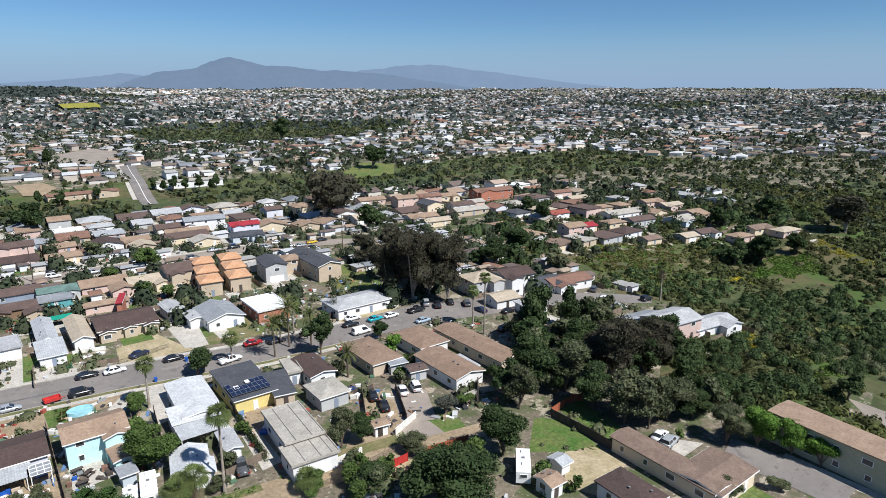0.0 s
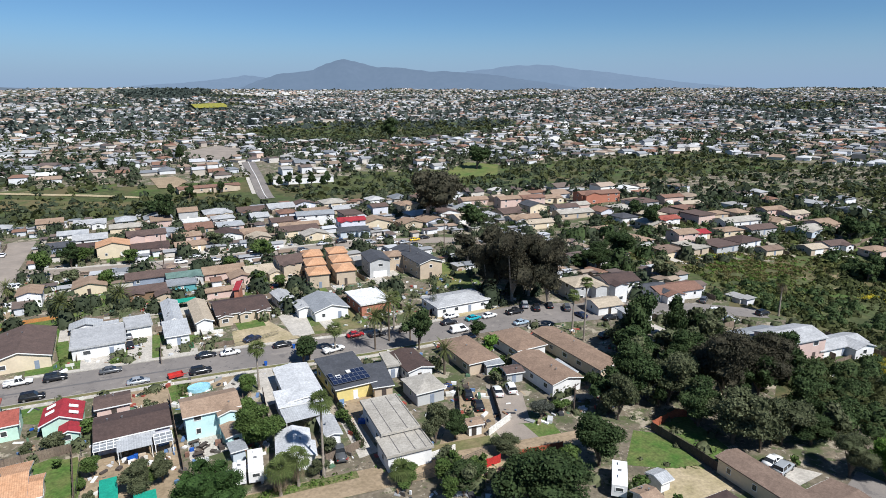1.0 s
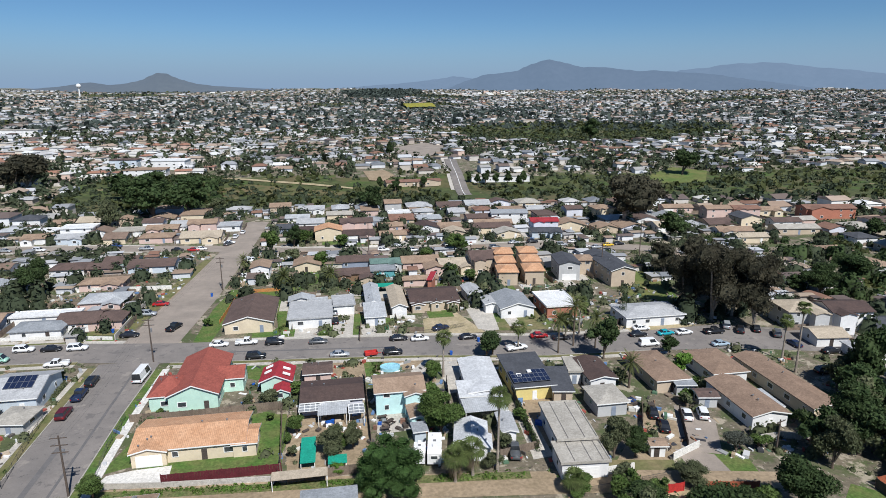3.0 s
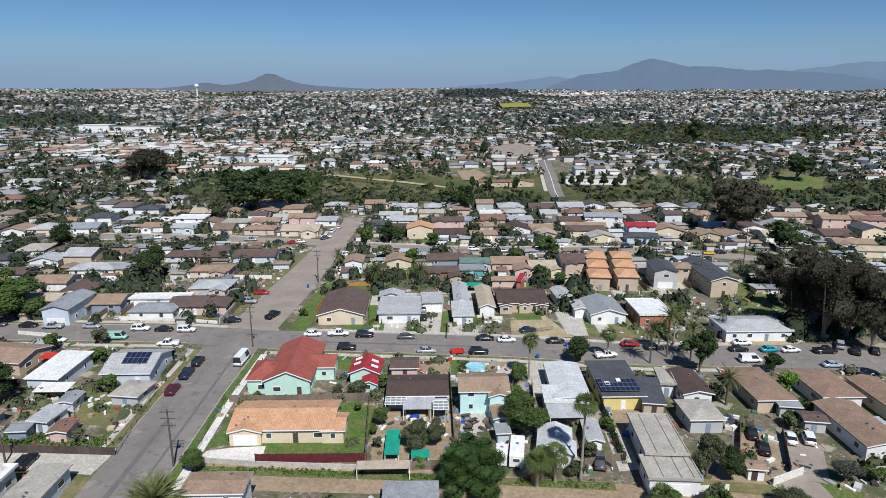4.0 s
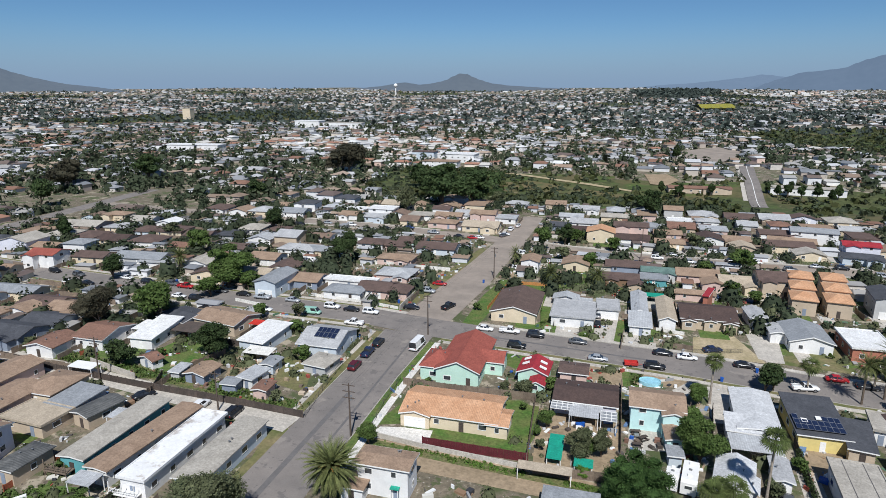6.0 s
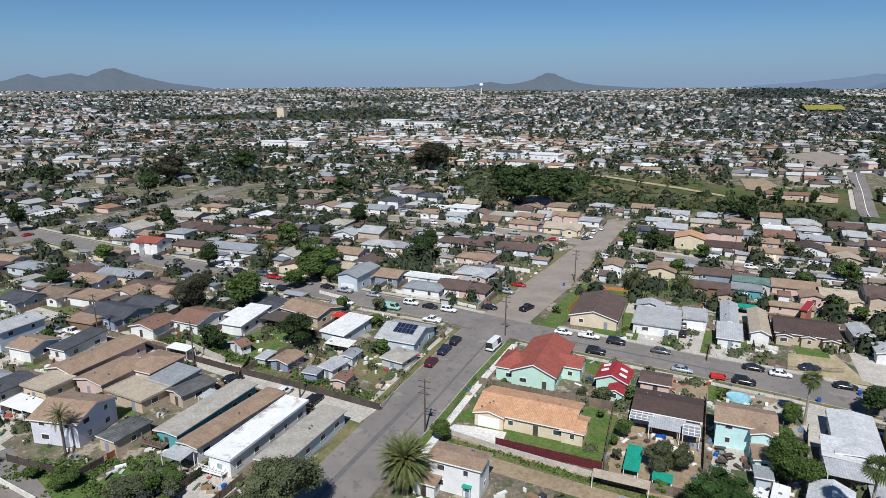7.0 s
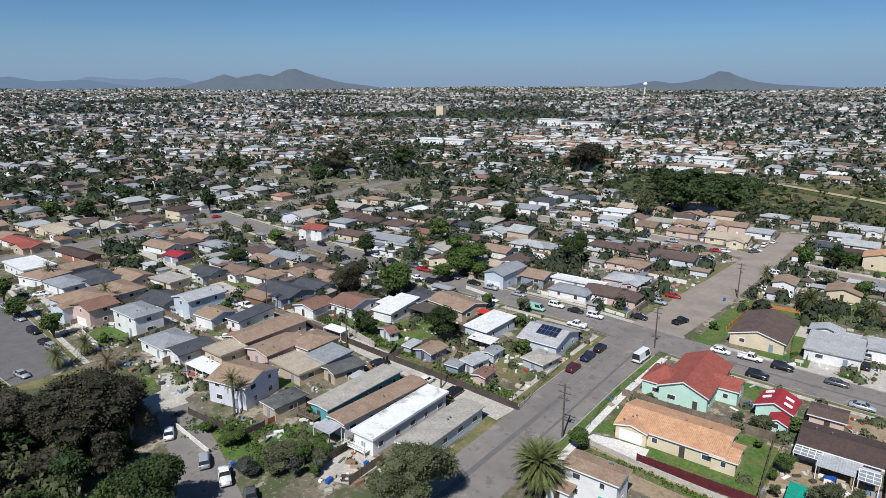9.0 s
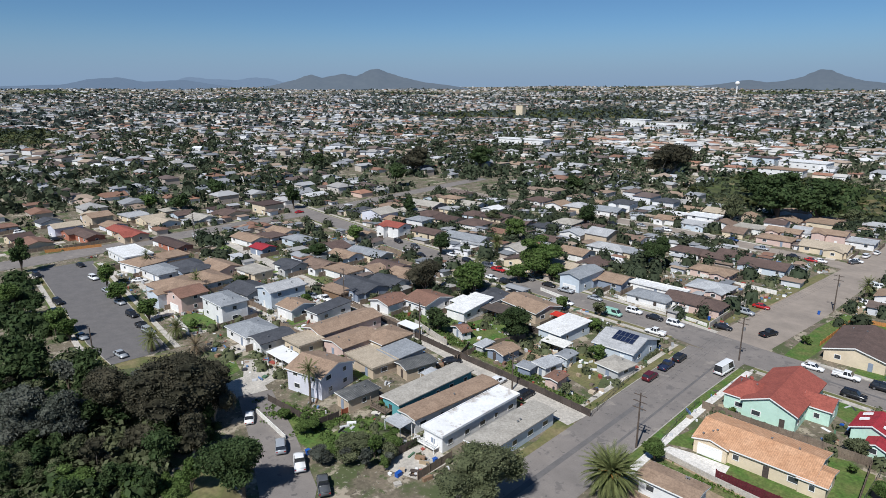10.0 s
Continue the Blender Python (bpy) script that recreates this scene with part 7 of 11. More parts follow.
house(123.3, 141.4, 11, 10, 5.2, "hip", "x", 0.26, "grey", "sand", -7, far=True)
house(134.4, 138.3, 12, 10, 5.6, "gable", "x", 0.28, "white", "darkbrown", -7, far=True)
house(121.3, 128.9, 9, 8, 3, "gable", "x", 0.28, "white", "sand", -7, far=True)
house(150.8, 130.1, 17, 9, 3.2, "gable", "x", 0.28, "white", "rust", -7, far=True)
house(143.5, 132.9, 11, 8, 3.2, "gable", "x", 0.28, "white", "slate", -7, far=True)
house(124.1, 119.3, 8, 7, 3, "hip", "x", 0.26, "white", "grey", -7, far=True)
house(140.8, 84.8, 14, 10, 5.4, "gable", "x", 0.28, "pink", "grey", -7, far=True)
house(137.7, 92.4, 16, 9, 3.2, "gable", "x", 0.28, "white", "bluegrey", -7, far=True)
house(154.1, 81.8, 17, 7, 3, "gable", "x", 0.28, "white", "grey", -7, far=True, garage="0")
house(-288.4, 76.1, 24, 8, 3.2, "gable", "x", 0.28, "brick", "brown", 4, far=True)
house(-278.9, 89.9, 26, 8, 3.2, "gable", "x", 0.28, "tan", "red", 4, far=True, garage="0")
house(-210.4, 77.0, 14, 9, 3.2, "hip", "x", 0.26, "white", "bluegrey", 4, far=True)
house(-207.7, 86.6, 17, 10, 3.2, "hip", "x", 0.26, "steel", "slate", 4, far=True)
house(-200.6, 93.5, 14, 9, 3.2, "gable", "x", 0.28, "pink", "tan", 4, far=True)
house(-190.8, 84.3, 15, 10, 3.2, "hip", "x", 0.26, "white", "tan", 4, far=True, garage="0")
house(-174.2, 70.1, 10, 9, 5, "gable", "y", 0.28, "pink", "rust", 4, far=True, garage="0")
house(-245.5, 95.4, 22, 7, 3, "gable", "x", 0.28, "brick", "darkbrown", 4, far=True, garage="0")
house(-231.4, 121.4, 16, 9, 3, "gable", "x", 0.28, "white", "tan", 4, far=True)
house(-213.1, 117.0, 9, 7, 3.2, "gable", "x", 0.28, "steel", "crimson", 4, far=True)
house(-232.8, 137.7, 14, 9, 3, "gable", "x", 0.28, "white", "tan", 4, far=True)
house(-188.3, 99.6, 12, 8, 2.8, "flat", "x", 0, "cream", "dustygrey", 4, far=True, garage="0")
house(-215.0, 134.8, 14, 9, 3.2, "hip", "x", 0.26, "blue", "bluegrey", 4, far=True)
house(-228.6, 129.8, 12, 8, 3, "flat", "x", 0, "white", "brown", 4, far=True)
house(-194.2, 136.7, 13, 9, 3.2, "gable", "y", 0.28, "white", "brown", 4, far=True)
house(-181.7, 133.3, 12, 8, 3.2, "gable", "x", 0.28, "blue", "tan", 4, far=True, garage="0")
house(-176.6, 140.7, 18, 8, 3.4, "gable", "x", 0.28, "cream", "bluegrey", 4, far=True, garage="0")
house(-184.9, 111.9, 11, 8, 3, "gable", "x", 0.28, "grey", "slate", 4, far=True, garage="0")
house(-178.1, 119.5, 11, 8, 3, "gable", "x", 0.28, "white", "umber", 4, far=True)
house(-166.6, 120.8, 13, 8, 3, "flat", "x", 0, "white", "tan", 4, far=True, garage="0")
house(-148.5, 114.6, 16, 10, 3, "gable", "x", 0.28, "steel", "slate", 0, far=True, garage="0")
house(-145.4, 123.5, 12, 9, 3, "gable", "x", 0.28, "blue", "slate", 0, far=True)
house(-151.4, 107.9, 11, 8, 2.6, "flat", "x", 0, "brownwood", "tan", 4, far=True)
house(-158.4, 134.8, 14, 9, 3, "gable", "x", 0.28, "white", "brown", 4, far=True)
house(-147.3, 133.1, 13, 9, 3, "gable", "x", 0.28, "white", "tan", 0, far=True, garage="0")
house(-159.9, 128.4, 9, 7, 3, "gable", "y", 0.28, "white", "tan", 4, far=True)
house(-167.0, 184.6, 20, 10, 3.2, "gable", "x", 0.28, "grey", "bluegrey", 4, far=True)
house(-158.7, 181.2, 12, 6, 2.6, "flat", "x", 0, "white", "tin", 4, far=True)
house(-162.2, 202.3, 12, 8, 3.2, "gable", "x", 0.28, "tan", "rust", 4, far=True)
house(-141.2, 186.1, 10, 14, 3.4, "gable", "y", 0.28, "white", "dustygrey", 0, far=True)
house(-148.7, 178.1, 6, 5, 2.4, "gable", "y", 0.28, "white", "dustygrey", 0, far=True)
house(-115.6, 178.6, 12, 8, 3, "gable", "x", 0.28, "white", "sand", 0, far=True)
house(-102.5, 168.5, 8, 15, 4.8, "gable", "y", 0.28, "blue", "bluegrey", 0, far=True, garage="0")
house(-109.4, 187.7, 10, 12, 3, "gable", "y", 0.28, "white", "brown", 0, far=True)
house(-97.6, 176.3, 16, 10, 3, "gable", "x", 0.28, "steel", "tan", 0, far=True)
house(-122.6, 196.8, 12, 10, 3, "gable", "x", 0.28, "white", "tan", 0, far=True)
house(-117.0, 211.9, 16, 10, 3, "hip", "x", 0.26, "white", "grey", 0, far=True)
house(-107.4, 211.7, 12, 8, 3, "gable", "x", 0.28, "cream", "bluegrey", 0, far=True)
house(-119.5, 232.1, 14, 8, 3, "gable", "x", 0.28, "white", "umber", 0, far=True, garage="0")
house(-198.6, 172.7, 12, 9, 5, "gable", "x", 0.28, "white", "red", 4, far=True)
house(-204.8, 158.9, 12, 8, 3, "gable", "x", 0.28, "cream", "tan", 4, far=True)
house(-186.5, 181.4, 14, 9, 3, "gable", "x", 0.28, "cream", "brown", 4, far=True)
house(118.9, 441.3, 44, 11, 4.2, "flat", "x", 0.2, "white", "dustygrey", -3.2, far=True, category="building", name="building")
house(53.9, 437.2, 40, 11, 3.6, "gable", "x", 0.2, "tan", "rust", 4.4, far=True, category="building", name="building")
house(-134.3, 532.7, 34, 18, 7, "flat", "x", 0.2, "white", "white", -4.3, far=True, category="building", name="building")
house(-167.7, 541.7, 22, 12, 7, "flat", "x", 0.2, "blue", "brown", -5.4, far=True, category="building", name="building")
house(-423.0, 543.6, 75, 20, 6, "flat", "x", 0.2, "white", "brown", 5.1, far=True, category="building", name="building")
house(-138.6, 492.7, 30, 14, 5, "flat", "x", 0.2, "white", "tan", 0.8, far=True, category="building", name="building")
house(-411.5, 541.4, 60, 18, 7, "flat", "x", 0.2, "white", "white", 5.9, far=True, category="building", name="building")
house(-439.4, 844.4, 40, 20, 10, "flat", "x", 0.2, "white", "white", -1.2, far=True, category="building", name="building")
house(-752.7, 981.8, 16, 14, 20, "flat", "x", 0.2, "cream", "sand", 4.8, far=True, category="building", name="building")
house(-385.8, 847.6, 60, 16, 8, "flat", "x", 0.2, "white", "dustygrey", 1.8, far=True, category="building", name="building")

# ---- the rest of the near blocks ----
house(-329.1, 21.0, 9.5, 9.1, 3, "gable", "x", 0.27, "white", "brown", 5.2, far=True)
house(-315.0, 20.7, 14.1, 12.8, 2.6, "gable", "y", 0.27, "pink", "rust", 2.2, far=True)
house(-302.1, 21.9, 9.3, 8.8, 4.6, "hip", "y", 0.27, "blue", "grey", 5.7, far=True)
house(-288.0, 21.5, 13.5, 11.9, 2.8, "hip", "x", 0.27, "pink", "dustygrey", 2.6, far=True)
house(-328.8, 37.3, 12.8, 8.6, 3, "gable", "y", 0.27, "cream", "tan", 2.2, far=True)
house(-316.1, 36.9, 14.3, 10.3, 2.8, "gable", "x", 0.27, "white", "tan", 5.4, far=True)
house(-301.0, 37.2, 13.3, 8.3, 2.8, "flat", "x", 0, "white", "dustygrey", 3.7, far=True)
house(-287.5, 36.1, 10.9, 10.7, 2.6, "flat", "x", 0, "tan", "tan", 2.5, far=True)
house(-329.9, 55.1, 10.6, 9.1, 2.8, "flat", "x", 0, "white", "rust", 4.4, far=True)
house(-301.0, 54.8, 11.2, 9.3, 3, "gable", "y", 0.27, "cream", "darkbrown", 3.7, far=True)
house(-287.1, 56.8, 13.4, 11.4, 2.6, "gable", "x", 0.27, "cream", "rust", 3.3, far=True)
house(-329.7, 72.6, 9.5, 9.8, 2.6, "gable", "x", 0.27, "white", "slate", 4.6, far=True)
house(-302.0, 72.4, 10.2, 11.9, 4.6, "gable", "y", 0.27, "lilac", "sand", 2.9, far=True)
house(-329.6, 92.0, 11.2, 10.0, 2.8, "gable", "x", 0.27, "lilac", "sand", 2.1, far=True)
house(-315.8, 89.6, 11.8, 10.3, 4.6, "gable", "y", 0.27, "tan", "tan", 5.6, far=True)
house(-299.8, 91.1, 10.3, 9.5, 2.6, "gable", "x", 0.27, "lilac", "tan", 4.7, far=True)
house(-314.2, 105.8, 13.8, 11.2, 3, "flat", "y", 0, "cream", "grey", 4.6, far=True)
house(-299.9, 108.4, 12.8, 11.6, 3, "gable", "y", 0.27, "cream", "sand", 2.9, far=True)
house(-287.5, 109.0, 11.2, 11.4, 3, "gable", "x", 0.27, "white", "sand", 3.7, far=True)
house(-316.7, 123.5, 9.1, 9.2, 2.6, "hip", "y", 0.27, "cream", "dustygrey", 5.5, far=True)
house(-301.5, 123.7, 10.0, 10.4, 2.8, "gable", "y", 0.27, "blue", "brown", 4.4, far=True)
house(-286.3, 126.2, 13.3, 10.4, 2.8, "gable", "x", 0.27, "grey", "dustygrey", 5.5, far=True)
house(-300.4, 142.5, 12.3, 9.2, 2.8, "flat", "x", 0, "lilac", "darkbrown", 5.6, far=True)
house(-287.8, 141.4, 14.2, 12.5, 2.6, "gable", "x", 0.27, "cream", "brown", 2.9, far=True)
house(-285.7, 161.5, 12.8, 11.9, 4.6, "flat", "x", 0, "cream", "darkbrown", 2.9, far=True)
house(-184.9, 71.3, 14.2, 12.8, 4.6, "hip", "x", 0.27, "blue", "tan", 4.5, far=True)
house(-228.5, 87.7, 10.3, 9.7, 2.6, "flat", "y", 0, "blue", "tan", 3.7, far=True)
house(-170.6, 88.2, 12.7, 10.7, 3, "gable", "x", 0.27, "grey", "slate", 5.9, far=True)
house(-128.6, 173.9, 14.3, 10.6, 3, "gable", "y", 0.27, "cream", "brown", 0.3, far=True)
house(-243.6, 191.4, 14.4, 13.0, 3, "hip", "x", 0.27, "cream", "slate", 4.3, far=True)
house(-227.7, 188.1, 14.3, 12.3, 4.6, "gable", "y", 0.27, "lilac", "dustygrey", 3.2, far=True)
house(-215.7, 188.4, 12.5, 9.0, 3, "gable", "x", 0.27, "cream", "tan", 2.0, far=True)
house(-201.5, 190.1, 10.2, 9.2, 4.6, "hip", "x", 0.27, "white", "bluegrey", 5.8, far=True)
house(-69.5, 191.2, 13.0, 10.0, 2.6, "hip", "x", 0.27, "pink", "tin", 1.0, far=True)
house(-242.7, 208.5, 12.7, 12.4, 3, "flat", "x", 0, "grey", "tan", 5.5, far=True)
house(-228.0, 207.8, 12.9, 12.4, 3, "hip", "x", 0.27, "blue", "dustygrey", 3.1, far=True)
house(-214.2, 208.1, 11.8, 12.6, 3, "hip", "y", 0.27, "white", "brown", 4.0, far=True)
house(-199.0, 206.7, 13.9, 11.7, 2.8, "gable", "x", 0.27, "cream", "darkbrown", 3.1, far=True)
house(-184.7, 208.2, 14.1, 11.7, 2.8, "hip", "y", 0.27, "white", "brown", 5.0, far=True)
house(-141.4, 207.3, 9.0, 9.2, 2.8, "gable", "x", 0.27, "grey", "brown", 1.4, far=True)
house(-244.4, 226.3, 10.8, 9.3, 3, "hip", "x", 0.27, "grey", "dustygrey", 4.6, far=True)
house(-230.2, 225.9, 12.9, 12.4, 3, "gable", "x", 0.27, "pink", "dustygrey", 2.2, far=True)
house(-213.5, 225.4, 12.9, 10.1, 3, "flat", "x", 0, "cream", "grey", 2.1, far=True)
house(-198.9, 224.0, 10.4, 11.2, 2.8, "hip", "x", 0.27, "blue", "brown", 4.8, far=True)
house(-186.5, 225.6, 14.3, 11.5, 3, "flat", "y", 0, "cream", "brown", 4.5, far=True)
house(-170.1, 222.6, 12.7, 11.2, 2.6, "gable", "x", 0.27, "pink", "brown", 5.1, far=True)
house(-157.2, 226.1, 11.2, 11.0, 2.8, "flat", "x", 0, "grey", "slate", 5.8, far=True)
house(-140.6, 223.2, 10.8, 8.2, 2.8, "gable", "y", 0.27, "white", "tin", 1.8, far=True)
house(-127.3, 224.2, 11.0, 12.9, 4.6, "gable", "x", 0.27, "tan", "grey", -1.0, far=True)
house(-244.5, 242.0, 11.1, 8.9, 2.8, "gable", "y", 0.27, "blue", "umber", 4.1, far=True)
house(-229.6, 241.1, 12.8, 8.2, 4.6, "hip", "x", 0.27, "cream", "tan", 2.8, far=True)
house(-215.9, 242.0, 13.3, 11.9, 2.8, "gable", "x", 0.27, "blue", "dustygrey", 3.7, far=True)
house(-200.3, 240.1, 9.8, 10.0, 2.8, "gable", "y", 0.27, "white", "white", 4.1, far=True)
house(-155.2, 240.1, 11.2, 12.0, 2.8, "hip", "x", 0.27, "white", "dustygrey", 4.5, far=True)
house(-143.0, 240.1, 10.4, 9.9, 2.6, "hip", "y", 0.27, "blue", "brown", 1.4, far=True)
house(-198.9, 278.6, 13.1, 12.4, 2.8, "hip", "x", 0.27, "white", "brown", 2.4, far=True)
house(-184.1, 275.1, 10.8, 11.7, 2.8, "gable", "y", 0.27, "white", "tan", 3.9, far=True)
house(-172.2, 277.0, 14.1, 11.3, 3, "hip", "y", 0.27, "cream", "grey", 2.5, far=True)
house(-155.5, 278.8, 13.4, 11.6, 3, "gable", "x", 0.27, "white", "bluegrey", 2.8, far=True)
house(-92.3, 275.8, 9.4, 11.7, 2.8, "gable", "x", 0.27, "cream", "umber", 0.5, far=True)
house(-171.6, 294.6, 11.4, 9.3, 2.6, "hip", "x", 0.27, "tan", "tan", 4.6, far=True)
house(-155.6, 292.8, 11.8, 10.8, 4.6, "hip", "x", 0.27, "white", "slate", 4.1, far=True)
house(-141.8, 296.5, 11.7, 8.2, 2.8, "hip", "x", 0.27, "blue", "tin", 1.4, far=True)
house(-128.2, 293.5, 11.5, 8.9, 2.6, "flat", "y", 0, "white", "white", 0.9, far=True)
house(-82.5, 295.5, 9.4, 8.6, 4.6, "gable", "x", 0.27, "white", "brown", 1.1, far=True)
house(-69.7, 296.4, 11.9, 12.6, 2.8, "gable", "x", 0.27, "white", "grey", 0.5, far=True)
house(-141.6, 312.1, 12.4, 9.7, 4.6, "hip", "y", 0.27, "white", "slate", 0.9, far=True)
house(-126.0, 310.3, 9.9, 8.8, 3, "gable", "x", 0.27, "cream", "tan", 1.9, far=True)
house(-113.7, 313.2, 13.6, 12.4, 3, "gable", "x", 0.27, "cream", "sand", -0.8, far=True)
house(-99.7, 310.4, 13.2, 9.4, 2.8, "gable", "y", 0.27, "tan", "tan", 0.3, far=True)
house(-84.0, 312.9, 13.6, 10.3, 3, "gable", "y", 0.27, "pink", "tan", 0.9, far=True)
house(-68.2, 311.7, 11.4, 11.7, 4.6, "flat", "y", 0, "cream", "tan", -1.9, far=True)
house(-84.2, 330.3, 12.7, 8.8, 4.6, "hip", "x", 0.27, "lilac", "tan", -0.0, far=True)
house(-70.5, 331.5, 12.5, 10.3, 2.6, "flat", "x", 0, "tan", "tan", -0.9, far=True)
house(72.4, 254.6, 11.3, 8.3, 2.8, "gable", "y", 0.27, "cream", "dustygrey", 1.4, far=True)
house(118.0, 256.2, 10.8, 9.3, 3, "gable", "y", 0.27, "tan", "tan", 1.3, far=True)
house(130.2, 256.8, 12.9, 12.6, 3, "gable", "y", 0.27, "lilac", "tan", -0.1, far=True)
house(145.9, 255.0, 10.2, 11.1, 3, "gable", "x", 0.27, "white", "sand", 0.2, far=True)
house(159.5, 254.1, 9.0, 12.5, 2.8, "flat", "y", 0, "cream", "grey", 0.9, far=True)
house(-13.9, 274.7, 11.4, 8.9, 2.8, "flat", "x", 0, "cream", "darkbrown", 1.8, far=True)
house(131.7, 274.0, 14.1, 11.2, 2.8, "hip", "x", 0.27, "tan", "tin", 1.8, far=True)
house(144.8, 271.5, 13.2, 11.0, 2.6, "gable", "y", 0.27, "white", "brown", -0.9, far=True)
house(159.1, 274.2, 13.1, 8.3, 3, "gable", "y", 0.27, "cream", "bluegrey", 1.3, far=True)
house(-12.4, 291.7, 13.2, 10.8, 2.8, "gable", "x", 0.27, "white", "grey", -0.7, far=True)
house(16.0, 291.2, 10.8, 9.4, 2.6, "hip", "y", 0.27, "blue", "bluegrey", 1.5, far=True)
house(30.0, 292.2, 12.2, 12.5, 3, "gable", "x", 0.27, "tan", "rust", -0.5, far=True)
house(43.4, 289.9, 11.8, 10.0, 3, "flat", "x", 0, "pink", "tin", -1.8, far=True)
house(101.0, 289.9, 10.1, 13.0, 3, "flat", "y", 0, "pink", "brown", -1.1, far=True)
house(116.4, 291.4, 9.3, 8.7, 4.6, "gable", "x", 0.27, "lilac", "brown", 1.9, far=True)
house(131.8, 290.3, 11.1, 10.0, 4.6, "hip", "x", 0.27, "cream", "tan", 1.5, far=True)
house(145.0, 290.5, 11.8, 10.5, 2.6, "gable", "y", 0.27, "pink", "grey", -0.8, far=True)
house(1.3, 309.6, 13.6, 8.7, 2.6, "gable", "x", 0.27, "cream", "dustygrey", -1.8, far=True)
house(15.8, 307.6, 9.1, 12.8, 4.6, "flat", "x", 0, "pink", "tan", 0.3, far=True)
house(30.5, 306.6, 11.7, 8.2, 2.8, "flat", "x", 0, "white", "white", 0.2, far=True)
house(43.2, 308.9, 10.9, 8.3, 2.8, "hip", "x", 0.27, "white", "grey", 0.1, far=True)
house(59.7, 306.1, 9.1, 10.5, 2.6, "gable", "x", 0.27, "grey", "grey", -1.3, far=True)
house(73.8, 308.4, 9.4, 10.5, 2.8, "hip", "y", 0.27, "lilac", "rust", -0.6, far=True)
house(88.6, 306.4, 13.5, 9.7, 2.6, "flat", "y", 0, "blue", "tan", 0.6, far=True)
house(103.1, 306.1, 13.3, 10.0, 2.6, "gable", "x", 0.27, "tan", "grey", -1.5, far=True)
house(146.0, 306.6, 9.1, 8.2, 4.6, "gable", "x", 0.27, "cream", "brown", -1.2, far=True)
house(-28.7, 325.2, 11.1, 10.4, 4.6, "gable", "x", 0.27, "tan", "tan", 0.9, far=True)
house(-13.1, 325.7, 13.7, 9.6, 3, "gable", "x", 0.27, "white", "grey", -1.0, far=True)
house(1.7, 326.3, 9.6, 11.6, 2.8, "hip", "x", 0.27, "grey", "tin", 1.7, far=True)
house(15.6, 324.2, 12.9, 11.2, 2.8, "gable", "y", 0.27, "white", "bluegrey", 0.6, far=True)
house(29.1, 325.0, 9.6, 10.2, 4.6, "gable", "x", 0.27, "grey", "tan", -0.9, far=True)
house(43.3, 326.9, 14.0, 12.4, 2.6, "hip", "x", 0.27, "cream", "grey", -0.4, far=True)
house(59.4, 324.4, 14.1, 12.0, 2.6, "gable", "x", 0.27, "white", "brown", -1.8, far=True)
house(74.8, 325.7, 14.2, 12.7, 2.8, "gable", "x", 0.27, "tan", "grey", 0.1, far=True)
house(87.6, 327.4, 12.5, 8.2, 3, "gable", "y", 0.27, "lilac", "brown", 0.5, far=True)
house(103.2, 324.8, 13.2, 12.3, 3, "hip", "y", 0.27, "cream", "dustygrey", -0.2, far=True)
house(189.6, 167.6, 10.7, 9.1, 2.8, "flat", "x", 0, "cream", "umber", -1.1, far=True)
house(203.2, 168.3, 9.5, 11.7, 3, "flat", "x", 0, "tan", "dustygrey", 1.5, far=True)
house(217.6, 166.9, 13.8, 11.3, 3, "flat", "y", 0, "grey", "brown", -0.8, far=True)
house(234.1, 167.9, 13.9, 10.2, 2.8, "hip", "y", 0.27, "white", "darkbrown", 0.5, far=True)
house(275.2, 166.4, 14.5, 10.7, 2.8, "gable", "x", 0.27, "blue", "dustygrey", 0.1, far=True)
house(289.6, 168.0, 11.8, 12.6, 3, "gable", "x", 0.27, "pink", "tan", 0.4, far=True)
house(188.3, 185.4, 14.2, 11.6, 2.6, "hip", "y", 0.27, "grey", "tan", 1.8, far=True)
house(277.0, 183.5, 11.3, 12.1, 2.6, "gable", "y", 0.27, "cream", "tan", -0.2, far=True)
house(190.3, 204.5, 10.3, 9.2, 2.8, "hip", "x", 0.27, "cream", "tan", -1.0, far=True)
house(218.1, 203.9, 10.4, 12.1, 3, "gable", "y", 0.27, "tan", "dustygrey", -2.0, far=True)
house(246.8, 202.3, 11.9, 12.2, 4.6, "flat", "y", 0, "pink", "brown", -0.4, far=True)
house(275.9, 203.2, 9.1, 9.7, 3, "hip", "x", 0.27, "cream", "tan", -1.2, far=True)
house(217.1, 221.4, 10.6, 10.8, 2.8, "hip", "x", 0.27, "white", "slate", -0.3, far=True)
house(233.0, 220.0, 12.4, 12.7, 2.8, "hip", "x", 0.27, "pink", "sand", 0.8, far=True)
house(246.5, 220.3, 11.1, 12.5, 2.8, "hip", "y", 0.27, "grey", "brown", 1.9, far=True)
house(260.9, 222.2, 13.1, 10.4, 2.8, "flat", "x", 0, "grey", "rust", 0.1, far=True)
house(219.0, 237.9, 11.0, 9.4, 2.6, "gable", "y", 0.27, "lilac", "rust", 0.5, far=True)
house(231.7, 237.9, 12.2, 12.4, 3, "hip", "y", 0.27, "tan", "dustygrey", 1.9, far=True)
house(246.8, 238.6, 14.1, 12.1, 4.6, "hip", "x", 0.27, "grey", "brown", -1.5, far=True)
house(173.7, 257.1, 13.4, 12.7, 2.8, "gable", "x", 0.27, "tan", "brown", -1.5, far=True)
